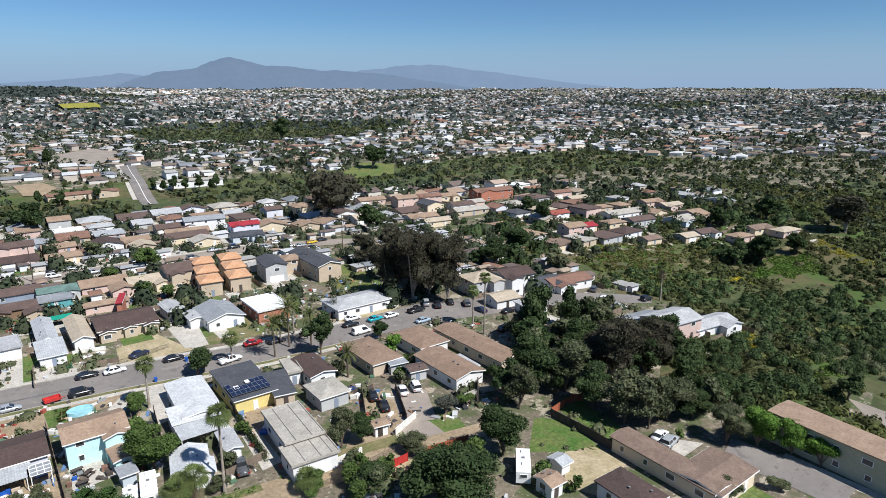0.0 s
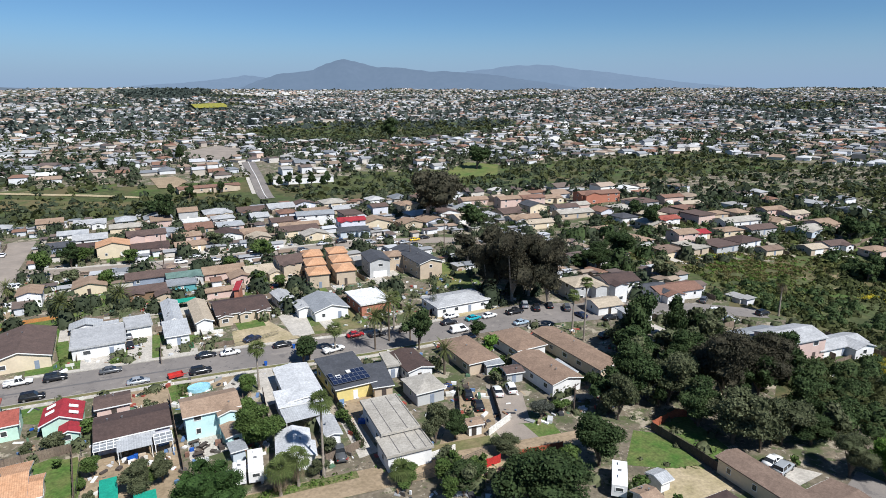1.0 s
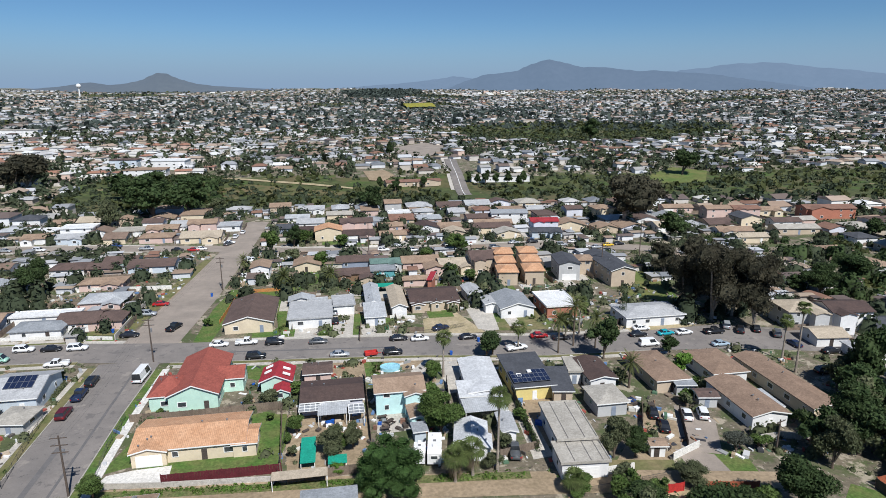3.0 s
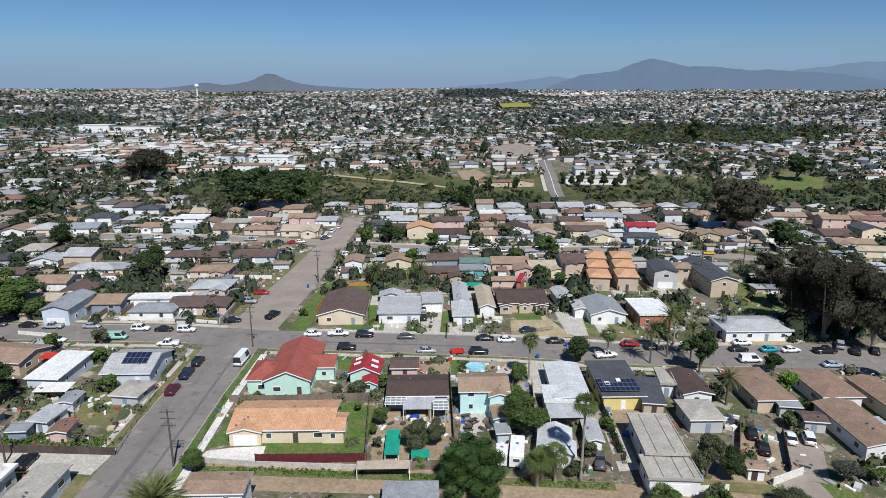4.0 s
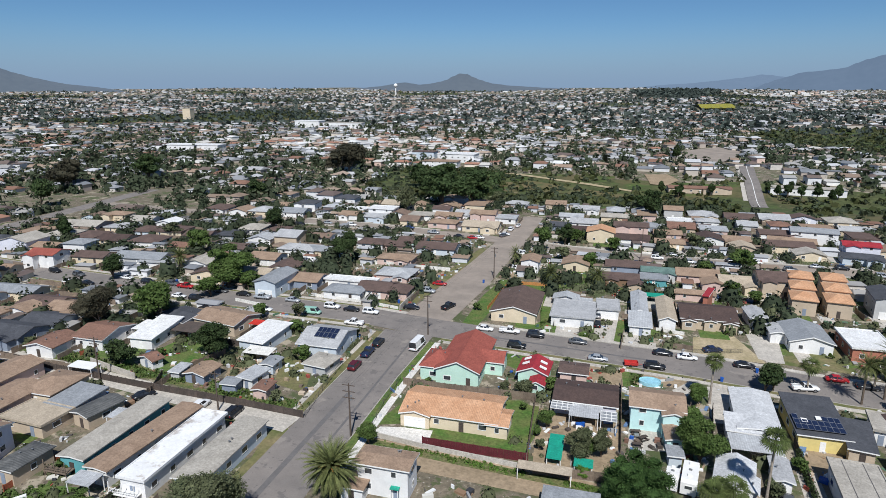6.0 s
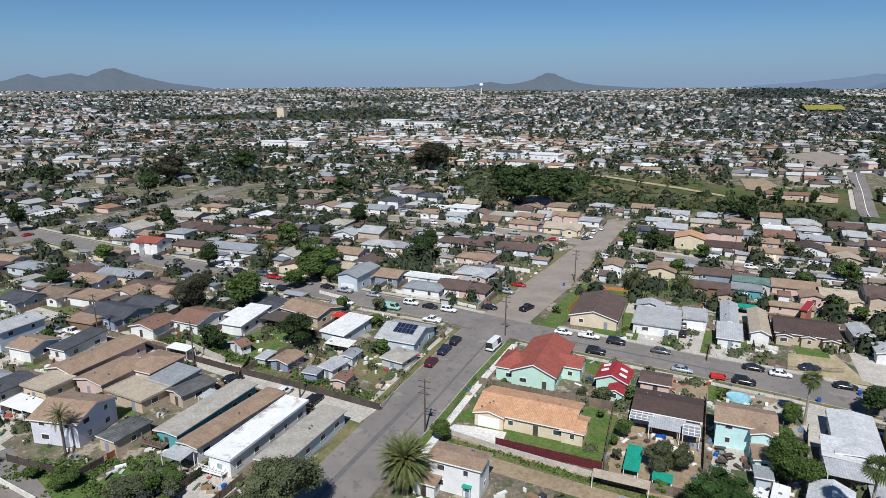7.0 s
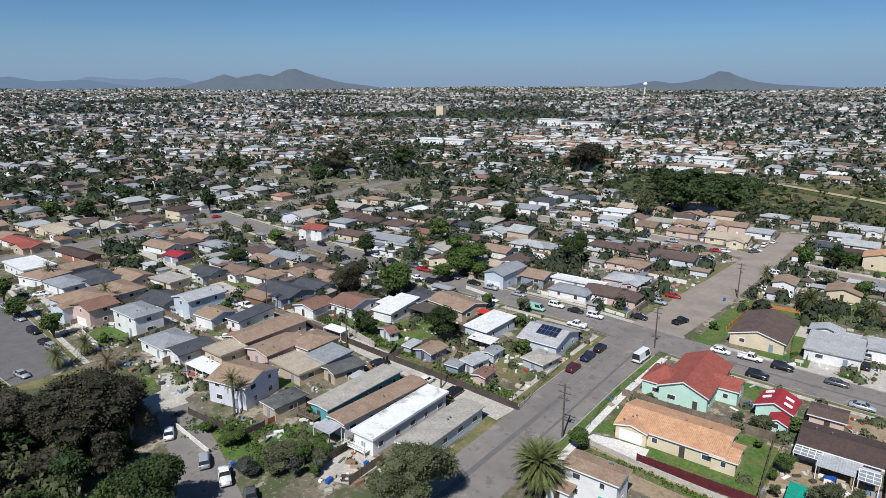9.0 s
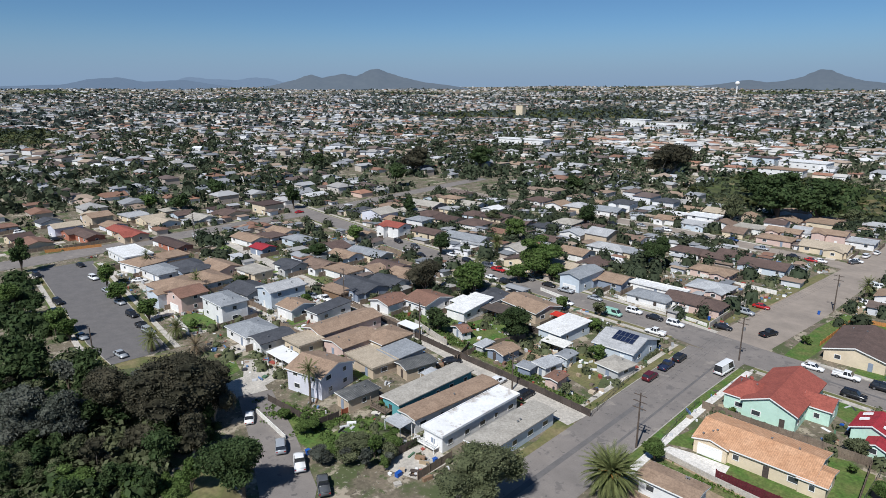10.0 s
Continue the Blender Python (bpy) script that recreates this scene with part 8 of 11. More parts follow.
house(188.6, 256.7, 11.3, 11.0, 4.6, "gable", "y", 0.27, "cream", "slate", -0.2, far=True)
house(218.7, 256.9, 10.9, 8.6, 2.6, "gable", "x", 0.27, "pink", "dustygrey", -1.9, far=True)

# ---- trees ----
tree(6.5, 87.6, 8.6, 12.6, "fig")
tree(-90.3, 118.0, 9.6, 13.7, "dark", far=1)
tree(-125.0, 138.9, 9.5, 13.6, "round", far=1)
tree(-119.0, 157.1, 6.1, 10.0, "round", far=1)
tree(-118.7, 166.1, 13.8, 20.0, "round", far=1)
tree(-112.6, 169.0, 6.1, 6.7, "round", far=1)
tree(-94.2, 202.3, 13.1, 13.4, "dark", far=1)
tree(-78.7, 136.5, 3.8, 6.1, "round", far=1)
tree(-26.2, 241.6, 9.4, 9.6, "round", far=1)
tree(-18.0, 252.2, 10.2, 9.5, "dark", far=1)
tree(-13.6, 257.7, 6.2, 10.2, "round", far=2)
tree(0.6, 247.7, 5.9, 7.9, "round", far=1)
tree(-6.8, 219.0, 6.4, 6.6, "round", far=1)
tree(-16.7, 228.8, 5.8, 7.8, "olive", far=1)
tree(46.2, 230.2, 8.9, 10.6, "round", far=1)
tree(19.5, 124.4, 4.9, 5.2, "round")
tree(17.3, 102.4, 8.4, 8.8, "round")
tree(-9.4, 107.3, 3.6, 5.0, "round")
tree(-2.7, 98.9, 5.9, 8.1, "olive")
tree(35.7, 135.2, 6.3, 8.1, "dark", far=1)
tree(-40.2, 93.3, 3.8, 6.4, "round")
tree(-19.8, 119.0, 2.9, 3.0, "olive")
tree(-16.3, 119.9, 3.2, 6.2, "dustbush")
tree(14.9, 106.2, 3.0, 3.3, "round")
tree(18.4, 310.1, 15.7, 12.8, "dark", far=2)
tree(-101.6, 295.2, 15.8, 11.4, "olive", far=2)
tree(-87.2, 311.9, 23.8, 29.8, "dark", far=2)
tree(-72.7, 322.0, 21.3, 27.5, "dark", far=2)
tree(-102.1, 336.4, 19.3, 19.3, "dark", far=2)
tree(-201.8, 448.8, 25.5, 32.5, "euca", far=2)
tree(-205.2, 436.3, 20.8, 25.4, "euca", far=2)
tree(-203.0, 319.2, 11.8, 14.3, "dark", far=2)
tree(-146.4, 241.4, 12.3, 14.5, "dark", far=2)
tree(-155.0, 200.7, 10.7, 12.5, "round", far=1)
tree(-184.2, 222.1, 7.1, 11.5, "olive", far=2)
tree(38.4, 210.5, 4.1, 9.8, "round", far=1)
tree(32.0, 220.1, 5.3, 8.2, "round", far=1)
tree(61.3, 128.4, 12.0, 9.2, "dark", far=1)
tree(76.8, 151.8, 6.8, 1.8, "cypress", far=1)
tree(102.1, 148.1, 23.1, 23.5, "euca", far=1)
tree(98.8, 155.9, 17.1, 14.2, "euca", far=1)
tree(110.1, 140.9, 20.7, 15.6, "euca", far=1)
tree(109.4, 187.3, 12.6, 12.3, "euca", far=1)
tree(109.4, 149.3, 21.0, 16.1, "euca", far=1)
tree(130.0, 261.0, 27.0, 27.0, "euca", far=2)
tree(147.0, 276.0, 25.0, 27.0, "euca", far=2)
tree(141.0, 238.1, 12.3, 16.0, "dark", far=2)
tree(46.2, 234.8, 7.4, 10.2, "round", far=1)
tree(36.7, 196.0, 6.7, 6.5, "round", far=1)
tree(43.2, 194.4, 4.0, 7.3, "round", far=1)
tree(32.3, 258.5, 7.2, 9.0, "olive", far=2)
tree(33.8, 134.0, 6.7, 8.0, "dark", far=1)
tree(16.3, 104.3, 7.6, 8.5, "round")
tree(45.9, 89.5, 8.7, 6.8, "olive")
tree(49.7, 89.0, 6.0, 5.9, "dark")
tree(75.8, 117.5, 5.8, 6.1, "bright", far=1)
tree(77.7, 127.9, 5.4, 5.9, "dark", far=1)
tree(108.9, 102.2, 16.7, 11.0, "dark", far=1)
tree(119.2, 100.8, 14.0, 7.8, "dark", far=1)
tree(89.0, 82.9, 13.6, 14.2, "dark")
tree(94.4, 79.7, 12.0, 13.7, "olive")
tree(104.9, 74.5, 17.5, 17.0, "euca")
tree(118.3, 75.1, 13.4, 14.0, "euca", far=1)
tree(93.1, 71.1, 10.4, 11.2, "dark")
tree(81.2, 80.0, 10.4, 8.9, "olive")
tree(93.8, 64.0, 10.6, 14.2, "olive")
tree(101.2, 59.5, 10.1, 10.9, "olive")
tree(105.4, 84.3, 13.2, 11.3, "dark")
tree(67.5, 70.2, 10.3, 12.1, "dark")
tree(51.0, 63.8, 11.3, 16.5, "dark")
tree(55.0, 80.4, 3.6, 6.6, "olive")
tree(67.9, 87.1, 4.3, 6.3, "grey")
tree(102.6, 48.2, 8.0, 9.2, "pepper")
tree(106.2, 44.3, 8.5, 8.5, "bright")
tree(108.2, 39.2, 7.4, 7.5, "bright")
tree(108.7, 34.6, 5.9, 6.1, "bright")
tree(139.5, 41.6, 6.2, 7.5, "dark", far=1)
tree(105.9, 57.0, 6.1, 10.6, "dark")
tree(310.0, 140.8, 13.3, 14.6, "dark", far=2)
tree(283.3, 150.8, 10.3, 13.1, "dark", far=2)
tree(260.5, 159.0, 9.5, 6.9, "cypress", far=2)
tree(253.7, 115.1, 13.2, 16.7, "dark", far=2)
tree(243.8, 120.7, 9.6, 11.5, "dark", far=2)
tree(315.8, 107.4, 18.9, 24.7, "euca", far=2)
tree(274.1, 110.9, 9.9, 10.8, "dark", far=2)
tree(223.5, 221.4, 10.3, 11.6, "dark", far=2)
tree(216.5, 202.9, 12.4, 12.3, "dark", far=2)
tree(148.0, 161.5, 10.7, 14.5, "dark", far=1)
tree(167.5, 168.2, 11.4, 17.8, "dark", far=1)
tree(162.6, 144.4, 8.4, 11.2, "olive", far=1)
tree(323.1, 129.1, 5.7, 3.4, "cypress", far=2)
tree(320.7, 131.3, 6.2, 3.4, "cypress", far=2)
tree(262.7, 436.3, 20.6, 27.9, "dark", far=2)
tree(300.7, 704.1, 29.5, 27.2, "dark", far=2)
tree(15.1, 329.0, 13.4, 15.2, "dark", far=2)
tree(49.2, 568.0, 16.5, 11.0, "dark", far=2)
tree(141.9, 165.6, 6.4, 8.3, "dark", far=1)
tree(88.2, 39.8, 3.6, 4.3, "olive")
tree(96.1, 35.6, 2.6, 4.8, "dustbush")
tree(72.7, 87.7, 3.8, 5.9, "bush")
tree(36.4, 80.6, 3.5, 5.8, "bush")
tree(43.8, 75.3, 5.2, 8.8, "dark")
tree(24.3, 90.2, 3.1, 4.8, "olive")
tree(51.8, 69.3, 8.2, 7.8, "dark")
tree(-249.3, 44.5, 13.0, 9.5, "dark", far=1)
tree(-177.8, 36.6, 7.7, 8.0, "round", far=1)
tree(-170.6, 38.0, 6.1, 6.4, "round", far=1)
tree(-108.6, 37.6, 16.6, 20.8, "euca")
tree(-117.5, 31.6, 13.3, 16.4, "euca")
tree(-106.8, 45.6, 12.8, 10.2, "euca")
tree(-136.0, 32.2, 10.9, 10.9, "dark", far=1)
tree(-147.4, 24.6, 11.7, 11.1, "dark", far=1)
tree(-120.8, 16.7, 12.6, 12.4, "grey")
tree(-116.3, 23.6, 11.7, 11.1, "grey")
tree(-147.9, 20.6, 7.8, 9.7, "dark", far=1)
tree(-198.2, 36.2, 6.8, 9.7, "dark", far=1)
tree(-210.4, 34.0, 7.9, 8.3, "round", far=1)
tree(-82.0, 38.4, 11.7, 13.2, "dark")
tree(-53.3, 61.8, 12.2, 16.9, "pepper")
tree(-132.0, 127.0, 12.3, 14.9, "euca", far=1)
tree(-117.8, 133.6, 12.0, 12.4, "round", far=1)
tree(-108.1, 108.0, 7.0, 9.0, "dark", far=1)
tree(-191.6, 127.4, 6.6, 13.7, "dark", far=1)
tree(-210.6, 59.6, 7.6, 9.1, "round", far=1)
tree(-193.0, 57.9, 6.3, 8.6, "round", far=1)
tree(-170.2, 57.5, 6.6, 8.6, "round", far=1)
tree(-156.5, 64.1, 3.6, 4.6, "bush", far=1)
tree(-176.6, 88.8, 5.6, 5.4, "dark", far=1)
tree(-90.9, 55.6, 3.9, 5.5, "round")
tree(-78.7, 56.8, 4.5, 8.4, "olive")
tree(-76.4, 64.0, 3.4, 6.4, "round")
tree(-80.8, 52.4, 3.3, 6.2, "grey")
tree(-98.9, 55.7, 2.5, 4.6, "bush")
tree(-109.8, 15.2, 6.3, 8.7, "olive")
tree(-167.6, 24.5, 7.2, 6.8, "dark", far=1)
tree(-147.8, 24.1, 9.8, 1.7, "cypress", far=1)
tree(-222.8, 203.1, 11.3, 9.8, "dark", far=2)
tree(-283.1, 175.0, 13.6, 12.0, "dark", far=2)
tree(-330.1, 118.5, 8.9, 13.2, "round", far=2)
tree(-314.1, 127.9, 11.1, 14.5, "dark", far=2)
tree(-162.9, 164.5, 9.0, 12.1, "dark", far=1)
tree(-200.7, 152.6, 7.2, 10.6, "round", far=1)
tree(-242.0, 112.3, 6.5, 3.3, "cypress", far=2)
tree(-337.3, 157.3, 13.0, 14.6, "dark", far=2)
tree(-122.7, 172.0, 13.3, 17.9, "round", far=1)
tree(-111.0, 165.4, 5.9, 7.5, "round", far=1)
tree(-211.8, 472.6, 21.9, 31.3, "euca", far=2)
tree(-302.2, 263.4, 16.5, 18.5, "dark", far=2)
tree(-320.0, 367.5, 19.8, 26.9, "dark", far=2)
tree(-330.2, 310.1, 22.6, 25.0, "euca", far=2)
tree(-410.6, 276.3, 13.2, 17.9, "dark", far=2)
tree(-128.1, 401.1, 17.4, 27.8, "dark", far=2)
tree(-116.3, 426.2, 16.0, 28.5, "dark", far=2)
tree(-98.3, 430.0, 12.2, 27.8, "dark", far=2)
tree(-61.2, 336.0, 8.1, 13.2, "olive", far=2)
tree(-80.0, 138.9, 2.7, 5.8, "round", far=1)
tree(-83.8, 148.2, 5.1, 5.6, "dustbush", far=1)
for tx, ty, th in ((100, 430, 9), (106, 432, 11), (113, 428, 10), (121, 426, 11), (128, 421, 9), (134, 430, 10), (96, 440, 8), (60, 428, 9), (40, 420, 10), (30, 428, 9)):
    tree(tx, ty, th, th * 0.75, "dark", far=2)
tree(-102.0, 18.8, 5.1, 8.5, "round")
tree(-94.3, 26.3, 5.1, 5.7, "bush")
tree(-89.3, 33.2, 7.2, 5.8, "bush")
tree(0.9, 100.2, 5.5, 5.9, "olive")
tree(-1.5, 100.7, 3.2, 4.0, "round")
tree(-10.6, 103.9, 2.8, 2.7, "bush")
tree(-9.8, 99.4, 2.9, 2.7, "dustbush")
tree(-2.0, 93.5, 2.3, 2.9, "bright")
tree(76.8, 150.3, 9.7, 1.8, "cypress", far=1)
tree(-38.9, 80.8, 2.1, 2.4, "dustbush", far=2)
tree(-10.4, 122.9, 3.3, 4.0, "round", far=2)
tree(-4.9, 124.3, 1.4, 1.5, "bush", far=2)
tree(0.6, 126.0, 3.2, 3.2, "dustbush", far=2)
tree(17.8, 113.8, 4.1, 5.2, "round", far=2)
tree(18.2, 119.2, 2.8, 3.5, "bush", far=2)
tree(27.1, 95.2, 4.0, 3.8, "olive", far=2)
tree(32.5, 126.4, 1.8, 1.7, "bush", far=2)
tree(35.6, 82.9, 1.8, 1.7, "bush", far=2)
tree(50.2, 112.6, 1.8, 2.2, "dustbush", far=2)
tree(54.4, 126.2, 2.3, 2.1, "bush", far=2)
tree(47.9, 126.5, 1.2, 1.1, "dustbush", far=2)
tree(59.2, 115.1, 4.1, 3.9, "olive", far=2)
tree(75.7, 112.5, 2.3, 2.8, "bush", far=2)
tree(102.7, 95.6, 2.1, 2.6, "bush", far=2)
tree(70.7, 106.7, 2.8, 3.3, "bush", far=2)
tree(46.0, 174.2, 3.5, 3.4, "olive", far=2)
tree(52.7, 156.7, 1.7, 1.7, "bush", far=2)
tree(69.1, 158.3, 2.1, 2.1, "bush", far=2)
tree(31.0, 166.1, 1.6, 1.6, "bush", far=2)
tree(17.8, 185.5, 2.8, 2.6, "round", far=2)
tree(18.6, 183.8, 2.1, 2.4, "bush", far=2)
tree(15.5, 165.9, 2.0, 1.8, "bush", far=2)
tree(-36.5, 167.0, 3.1, 3.9, "bush", far=2)
tree(-62.4, 138.9, 2.8, 3.1, "dustbush", far=2)
tree(-68.5, 121.1, 4.4, 5.3, "round", far=2)
tree(-93.5, 144.4, 4.4, 5.7, "round", far=2)
tree(-119.8, 126.9, 4.4, 4.9, "olive", far=2)
tree(-105.4, 130.5, 1.6, 2.0, "dustbush", far=2)
tree(-103.1, 115.2, 3.0, 2.9, "bush", far=2)
tree(-88.0, 113.1, 2.8, 3.4, "bush", far=2)
tree(-91.1, 126.0, 1.2, 1.1, "dustbush", far=2)
tree(-138.2, 110.8, 3.4, 3.3, "olive", far=2)
tree(-117.4, 124.9, 2.7, 3.5, "dustbush", far=2)
tree(-83.9, 93.1, 1.9, 1.9, "bush", far=2)
tree(-110.2, 74.6, 2.0, 1.8, "bush", far=2)
tree(-87.0, 71.9, 2.9, 3.4, "bush", far=2)
tree(-107.4, 89.2, 1.4, 1.3, "bush", far=2)
tree(-103.8, 95.8, 3.5, 4.1, "olive", far=2)
tree(-150.6, 95.4, 3.9, 3.9, "round", far=2)
tree(-167.3, 72.7, 2.9, 3.1, "bush", far=2)
tree(-152.8, 89.3, 1.7, 2.0, "dustbush", far=2)
tree(31.6, 180.8, 2.8, 3.4, "bush", far=2)
tree(80.4, 202.0, 1.5, 1.5, "dustbush", far=2)
tree(125.0, 40.6, 3.3, 3.0, "round", far=2)
tree(97.1, 54.5, 2.6, 2.4, "bush", far=2)
tree(67.8, 51.3, 1.3, 1.4, "bush", far=2)
tree(68.1, 61.0, 3.0, 3.8, "round", far=2)
tree(69.6, 55.4, 3.1, 2.8, "bush", far=2)
tree(15.7, 104.5, 2.4, 2.7, "bush", far=2)
tree(33.5, 104.2, 3.0, 3.6, "round", far=2)
tree(68.1, 103.9, 3.2, 3.5, "olive", far=2)
tree(54.1, 93.2, 2.4, 3.1, "bush", far=2)
tree(-64.7, 102.3, 3.1, 3.0, "dustbush", far=2)
tree(-74.4, 120.2, 2.9, 3.2, "bush", far=2)
tree(-4.1, 75.0, 3.7, 4.0, "round", far=2)
tree(-119.9, 71.9, 1.6, 2.0, "dustbush", far=2)
tree(-110.7, 78.8, 2.8, 2.9, "bush", far=2)
tree(-78.4, 106.8, 1.7, 1.9, "bush", far=2)
tree(85.5, 94.5, 3.2, 3.3, "bush", far=2)
tree(68.6, 105.6, 2.7, 3.5, "round", far=2)
tree(-14.9, 113.0, 2.0, 2.5, "bush", far=2)
tree(-36.0, 117.6, 2.1, 2.7, "bush", far=2)
tree(-116.9, 31.5, 8.5, 8.8, "dark", far=1)
tree(-105.3, 31.0, 6.9, 6.5, "euca", far=1)
tree(-134.7, 36.2, 6.0, 5.0, "dark", far=1)
tree(-139.4, 29.4, 8.3, 7.7, "grey", far=1)
tree(-126.0, 14.8, 7.5, 7.4, "dark", far=1)
tree(-125.1, 16.7, 9.0, 9.4, "dark", far=1)
tree(-115.1, 46.1, 7.8, 7.6, "dark", far=1)
tree(-125.4, 45.0, 7.7, 8.2, "dark", far=1)
tree(-126.3, 34.9, 8.5, 8.7, "dark", far=1)
tree(-122.6, 40.7, 7.3, 6.1, "dark", far=1)
tree(-128.0, 18.1, 6.5, 4.9, "dark", far=1)
tree(-130.5, 21.3, 7.6, 8.1, "grey", far=1)
tree(-127.1, 33.4, 7.3, 7.4, "dark", far=1)
tree(-135.1, 32.0, 7.4, 7.2, "dark", far=1)
tree(-98.3, 37.7, 8.9, 7.2, "euca", far=1)
tree(-113.0, 40.1, 7.3, 5.9, "grey", far=1)
tree(-104.5, 40.3, 8.5, 7.1, "grey", far=1)
tree(-122.9, 38.5, 7.1, 7.4, "euca", far=1)
tree(-124.0, 25.1, 8.4, 7.9, "dark", far=1)
tree(-118.6, 22.9, 8.8, 7.9, "grey", far=1)
tree(-109.8, 37.3, 7.8, 7.8, "dark", far=1)
tree(-126.6, 18.7, 6.4, 6.5, "dark", far=1)
tree(-104.3, 42.7, 6.9, 5.5, "dark", far=1)
tree(-127.5, 39.1, 6.6, 6.4, "grey", far=1)
tree(-139.9, 31.3, 8.2, 7.3, "dark", far=1)
tree(-119.8, 42.8, 6.9, 5.9, "grey", far=1)
tree(-129.9, 16.6, 8.3, 7.9, "dark", far=1)
tree(-112.8, 41.3, 7.7, 8.4, "grey", far=1)
tree(-126.0, 32.0, 8.3, 6.3, "dark", far=1)
tree(-116.5, 27.5, 8.7, 8.2, "dark", far=1)
tree(-118.9, 28.4, 6.1, 4.7, "grey", far=1)
tree(-131.7, 19.7, 8.9, 9.4, "grey", far=1)
tree(-108.8, 37.9, 6.2, 4.8, "dark", far=1)
tree(-127.8, 25.9, 7.0, 5.6, "euca", far=1)
tree(-115.9, 43.9, 7.4, 7.4, "dark", far=1)
tree(-118.4, 19.6, 7.6, 8.1, "grey", far=1)
tree(-97.6, 32.8, 8.4, 8.2, "dark", far=1)
tree(-119.2, 28.3, 6.5, 5.3, "grey", far=1)
tree(-116.7, 49.9, 8.7, 9.5, "euca", far=1)
tree(-113.8, 40.6, 8.0, 6.2, "dark", far=1)
tree(-105.1, 24.3, 7.2, 5.8, "euca", far=1)
tree(-114.6, 13.3, 5.2, 5.6, "dark", far=1)
tree(-134.5, 16.6, 7.3, 6.0, "euca", far=1)
tree(-115.0, 16.0, 6.2, 6.7, "dark", far=1)
tree(-116.2, 17.8, 6.5, 5.9, "dark", far=1)
tree(-111.4, 17.2, 4.6, 4.4, "dark", far=1)
tree(-141.3, 23.1, 5.3, 5.7, "olive", far=1)
tree(-111.1, 20.4, 7.0, 5.2, "dark", far=1)
tree(-116.4, 23.2, 6.4, 5.4, "euca", far=1)
tree(-146.5, 20.4, 5.5, 4.2, "euca", far=1)
tree(-109.6, 12.1, 6.8, 5.2, "dark", far=1)
tree(-108.2, 22.8, 7.1, 6.3, "olive", far=1)
tree(-109.4, 17.5, 7.2, 6.1, "dark", far=1)
tree(-107.9, 15.2, 4.4, 4.7, "dark", far=1)
tree(-122.0, 16.6, 5.1, 4.5, "dark", far=1)
tree(-106.3, 18.6, 4.7, 5.1, "dark", far=1)
tree(-126.8, 22.0, 4.3, 3.5, "dark", far=1)
tree(-106.3, 19.2, 4.8, 4.7, "olive", far=1)
tree(-128.6, 18.0, 6.5, 6.7, "olive", far=1)
tree(-125.9, 23.6, 6.5, 5.9, "dark", far=1)
tree(-122.2, 18.1, 4.6, 4.6, "dark", far=1)
tree(-117.9, 21.8, 4.5, 4.2, "euca", far=1)
tree(-109.0, 22.7, 5.4, 5.1, "dark", far=1)
tree(-110.2, 16.8, 5.3, 5.1, "euca", far=1)
tree(-97.8, 18.9, 5.7, 5.0, "dark", far=1)
tree(-98.7, 9.7, 6.7, 7.1, "olive", far=1)
tree(-85.7, 22.6, 6.4, 5.3, "dark", far=1)
tree(-96.8, 18.2, 6.3, 4.8, "dark", far=1)
tree(-110.7, 13.0, 4.4, 4.8, "olive", far=1)
tree(-115.2, 14.4, 5.5, 4.3, "olive", far=1)
tree(-95.5, 26.7, 5.9, 6.4, "dark", far=1)
tree(-112.6, 12.7, 5.7, 4.5, "dark", far=1)
tree(-109.8, 13.0, 6.2, 5.5, "olive", far=1)
tree(-92.4, 28.1, 5.5, 4.6, "dark", far=1)
tree(-93.9, 17.1, 4.1, 3.4, "dark", far=1)
tree(-96.6, 22.1, 5.3, 5.2, "dark", far=1)
tree(-100.6, 11.6, 5.6, 4.5, "dark", far=1)
tree(-99.2, 13.4, 4.8, 4.2, "olive", far=1)
tree(-96.5, 25.1, 6.4, 6.8, "dark", far=1)
tree(-97.1, 14.7, 4.8, 4.3, "olive", far=1)
tree(125.6, 92.4, 7.1, 5.8, "dark", far=1)
tree(88.7, 84.1, 9.7, 9.8, "olive", far=1)
tree(98.4, 92.6, 9.9, 7.8, "olive", far=1)
tree(130.6, 99.9, 8.6, 7.1, "olive", far=2)
tree(97.9, 64.3, 9.4, 7.4, "olive", far=1)
tree(123.3, 83.6, 8.4, 8.3, "olive", far=1)
tree(129.2, 98.5, 7.5, 7.4, "dark", far=2)
tree(90.6, 84.9, 7.8, 6.6, "olive", far=1)
tree(95.7, 83.5, 8.7, 7.9, "olive", far=1)
tree(107.8, 87.7, 8.2, 6.2, "olive", far=1)
tree(122.7, 85.2, 6.9, 7.4, "dark", far=1)
tree(123.3, 101.8, 6.8, 5.7, "dark", far=2)
tree(131.0, 84.1, 8.4, 8.4, "dark", far=1)
tree(110.6, 56.1, 7.8, 7.8, "olive", far=1)
tree(100.4, 78.4, 8.4, 8.0, "olive", far=1)
tree(93.5, 72.1, 7.0, 6.9, "olive", far=1)
tree(126.7, 101.3, 9.4, 7.4, "olive", far=2)
tree(103.9, 104.8, 8.1, 6.6, "olive", far=1)
tree(101.1, 78.9, 8.4, 8.7, "olive", far=1)
tree(100.7, 95.1, 10.5, 11.3, "dark", far=1)
tree(91.6, 79.7, 6.1, 4.9, "dark", far=1)
tree(114.9, 64.6, 8.5, 7.1, "dark", far=1)
tree(112.2, 75.1, 6.3, 6.7, "dark", far=1)
tree(84.4, 83.4, 6.8, 5.5, "olive", far=1)
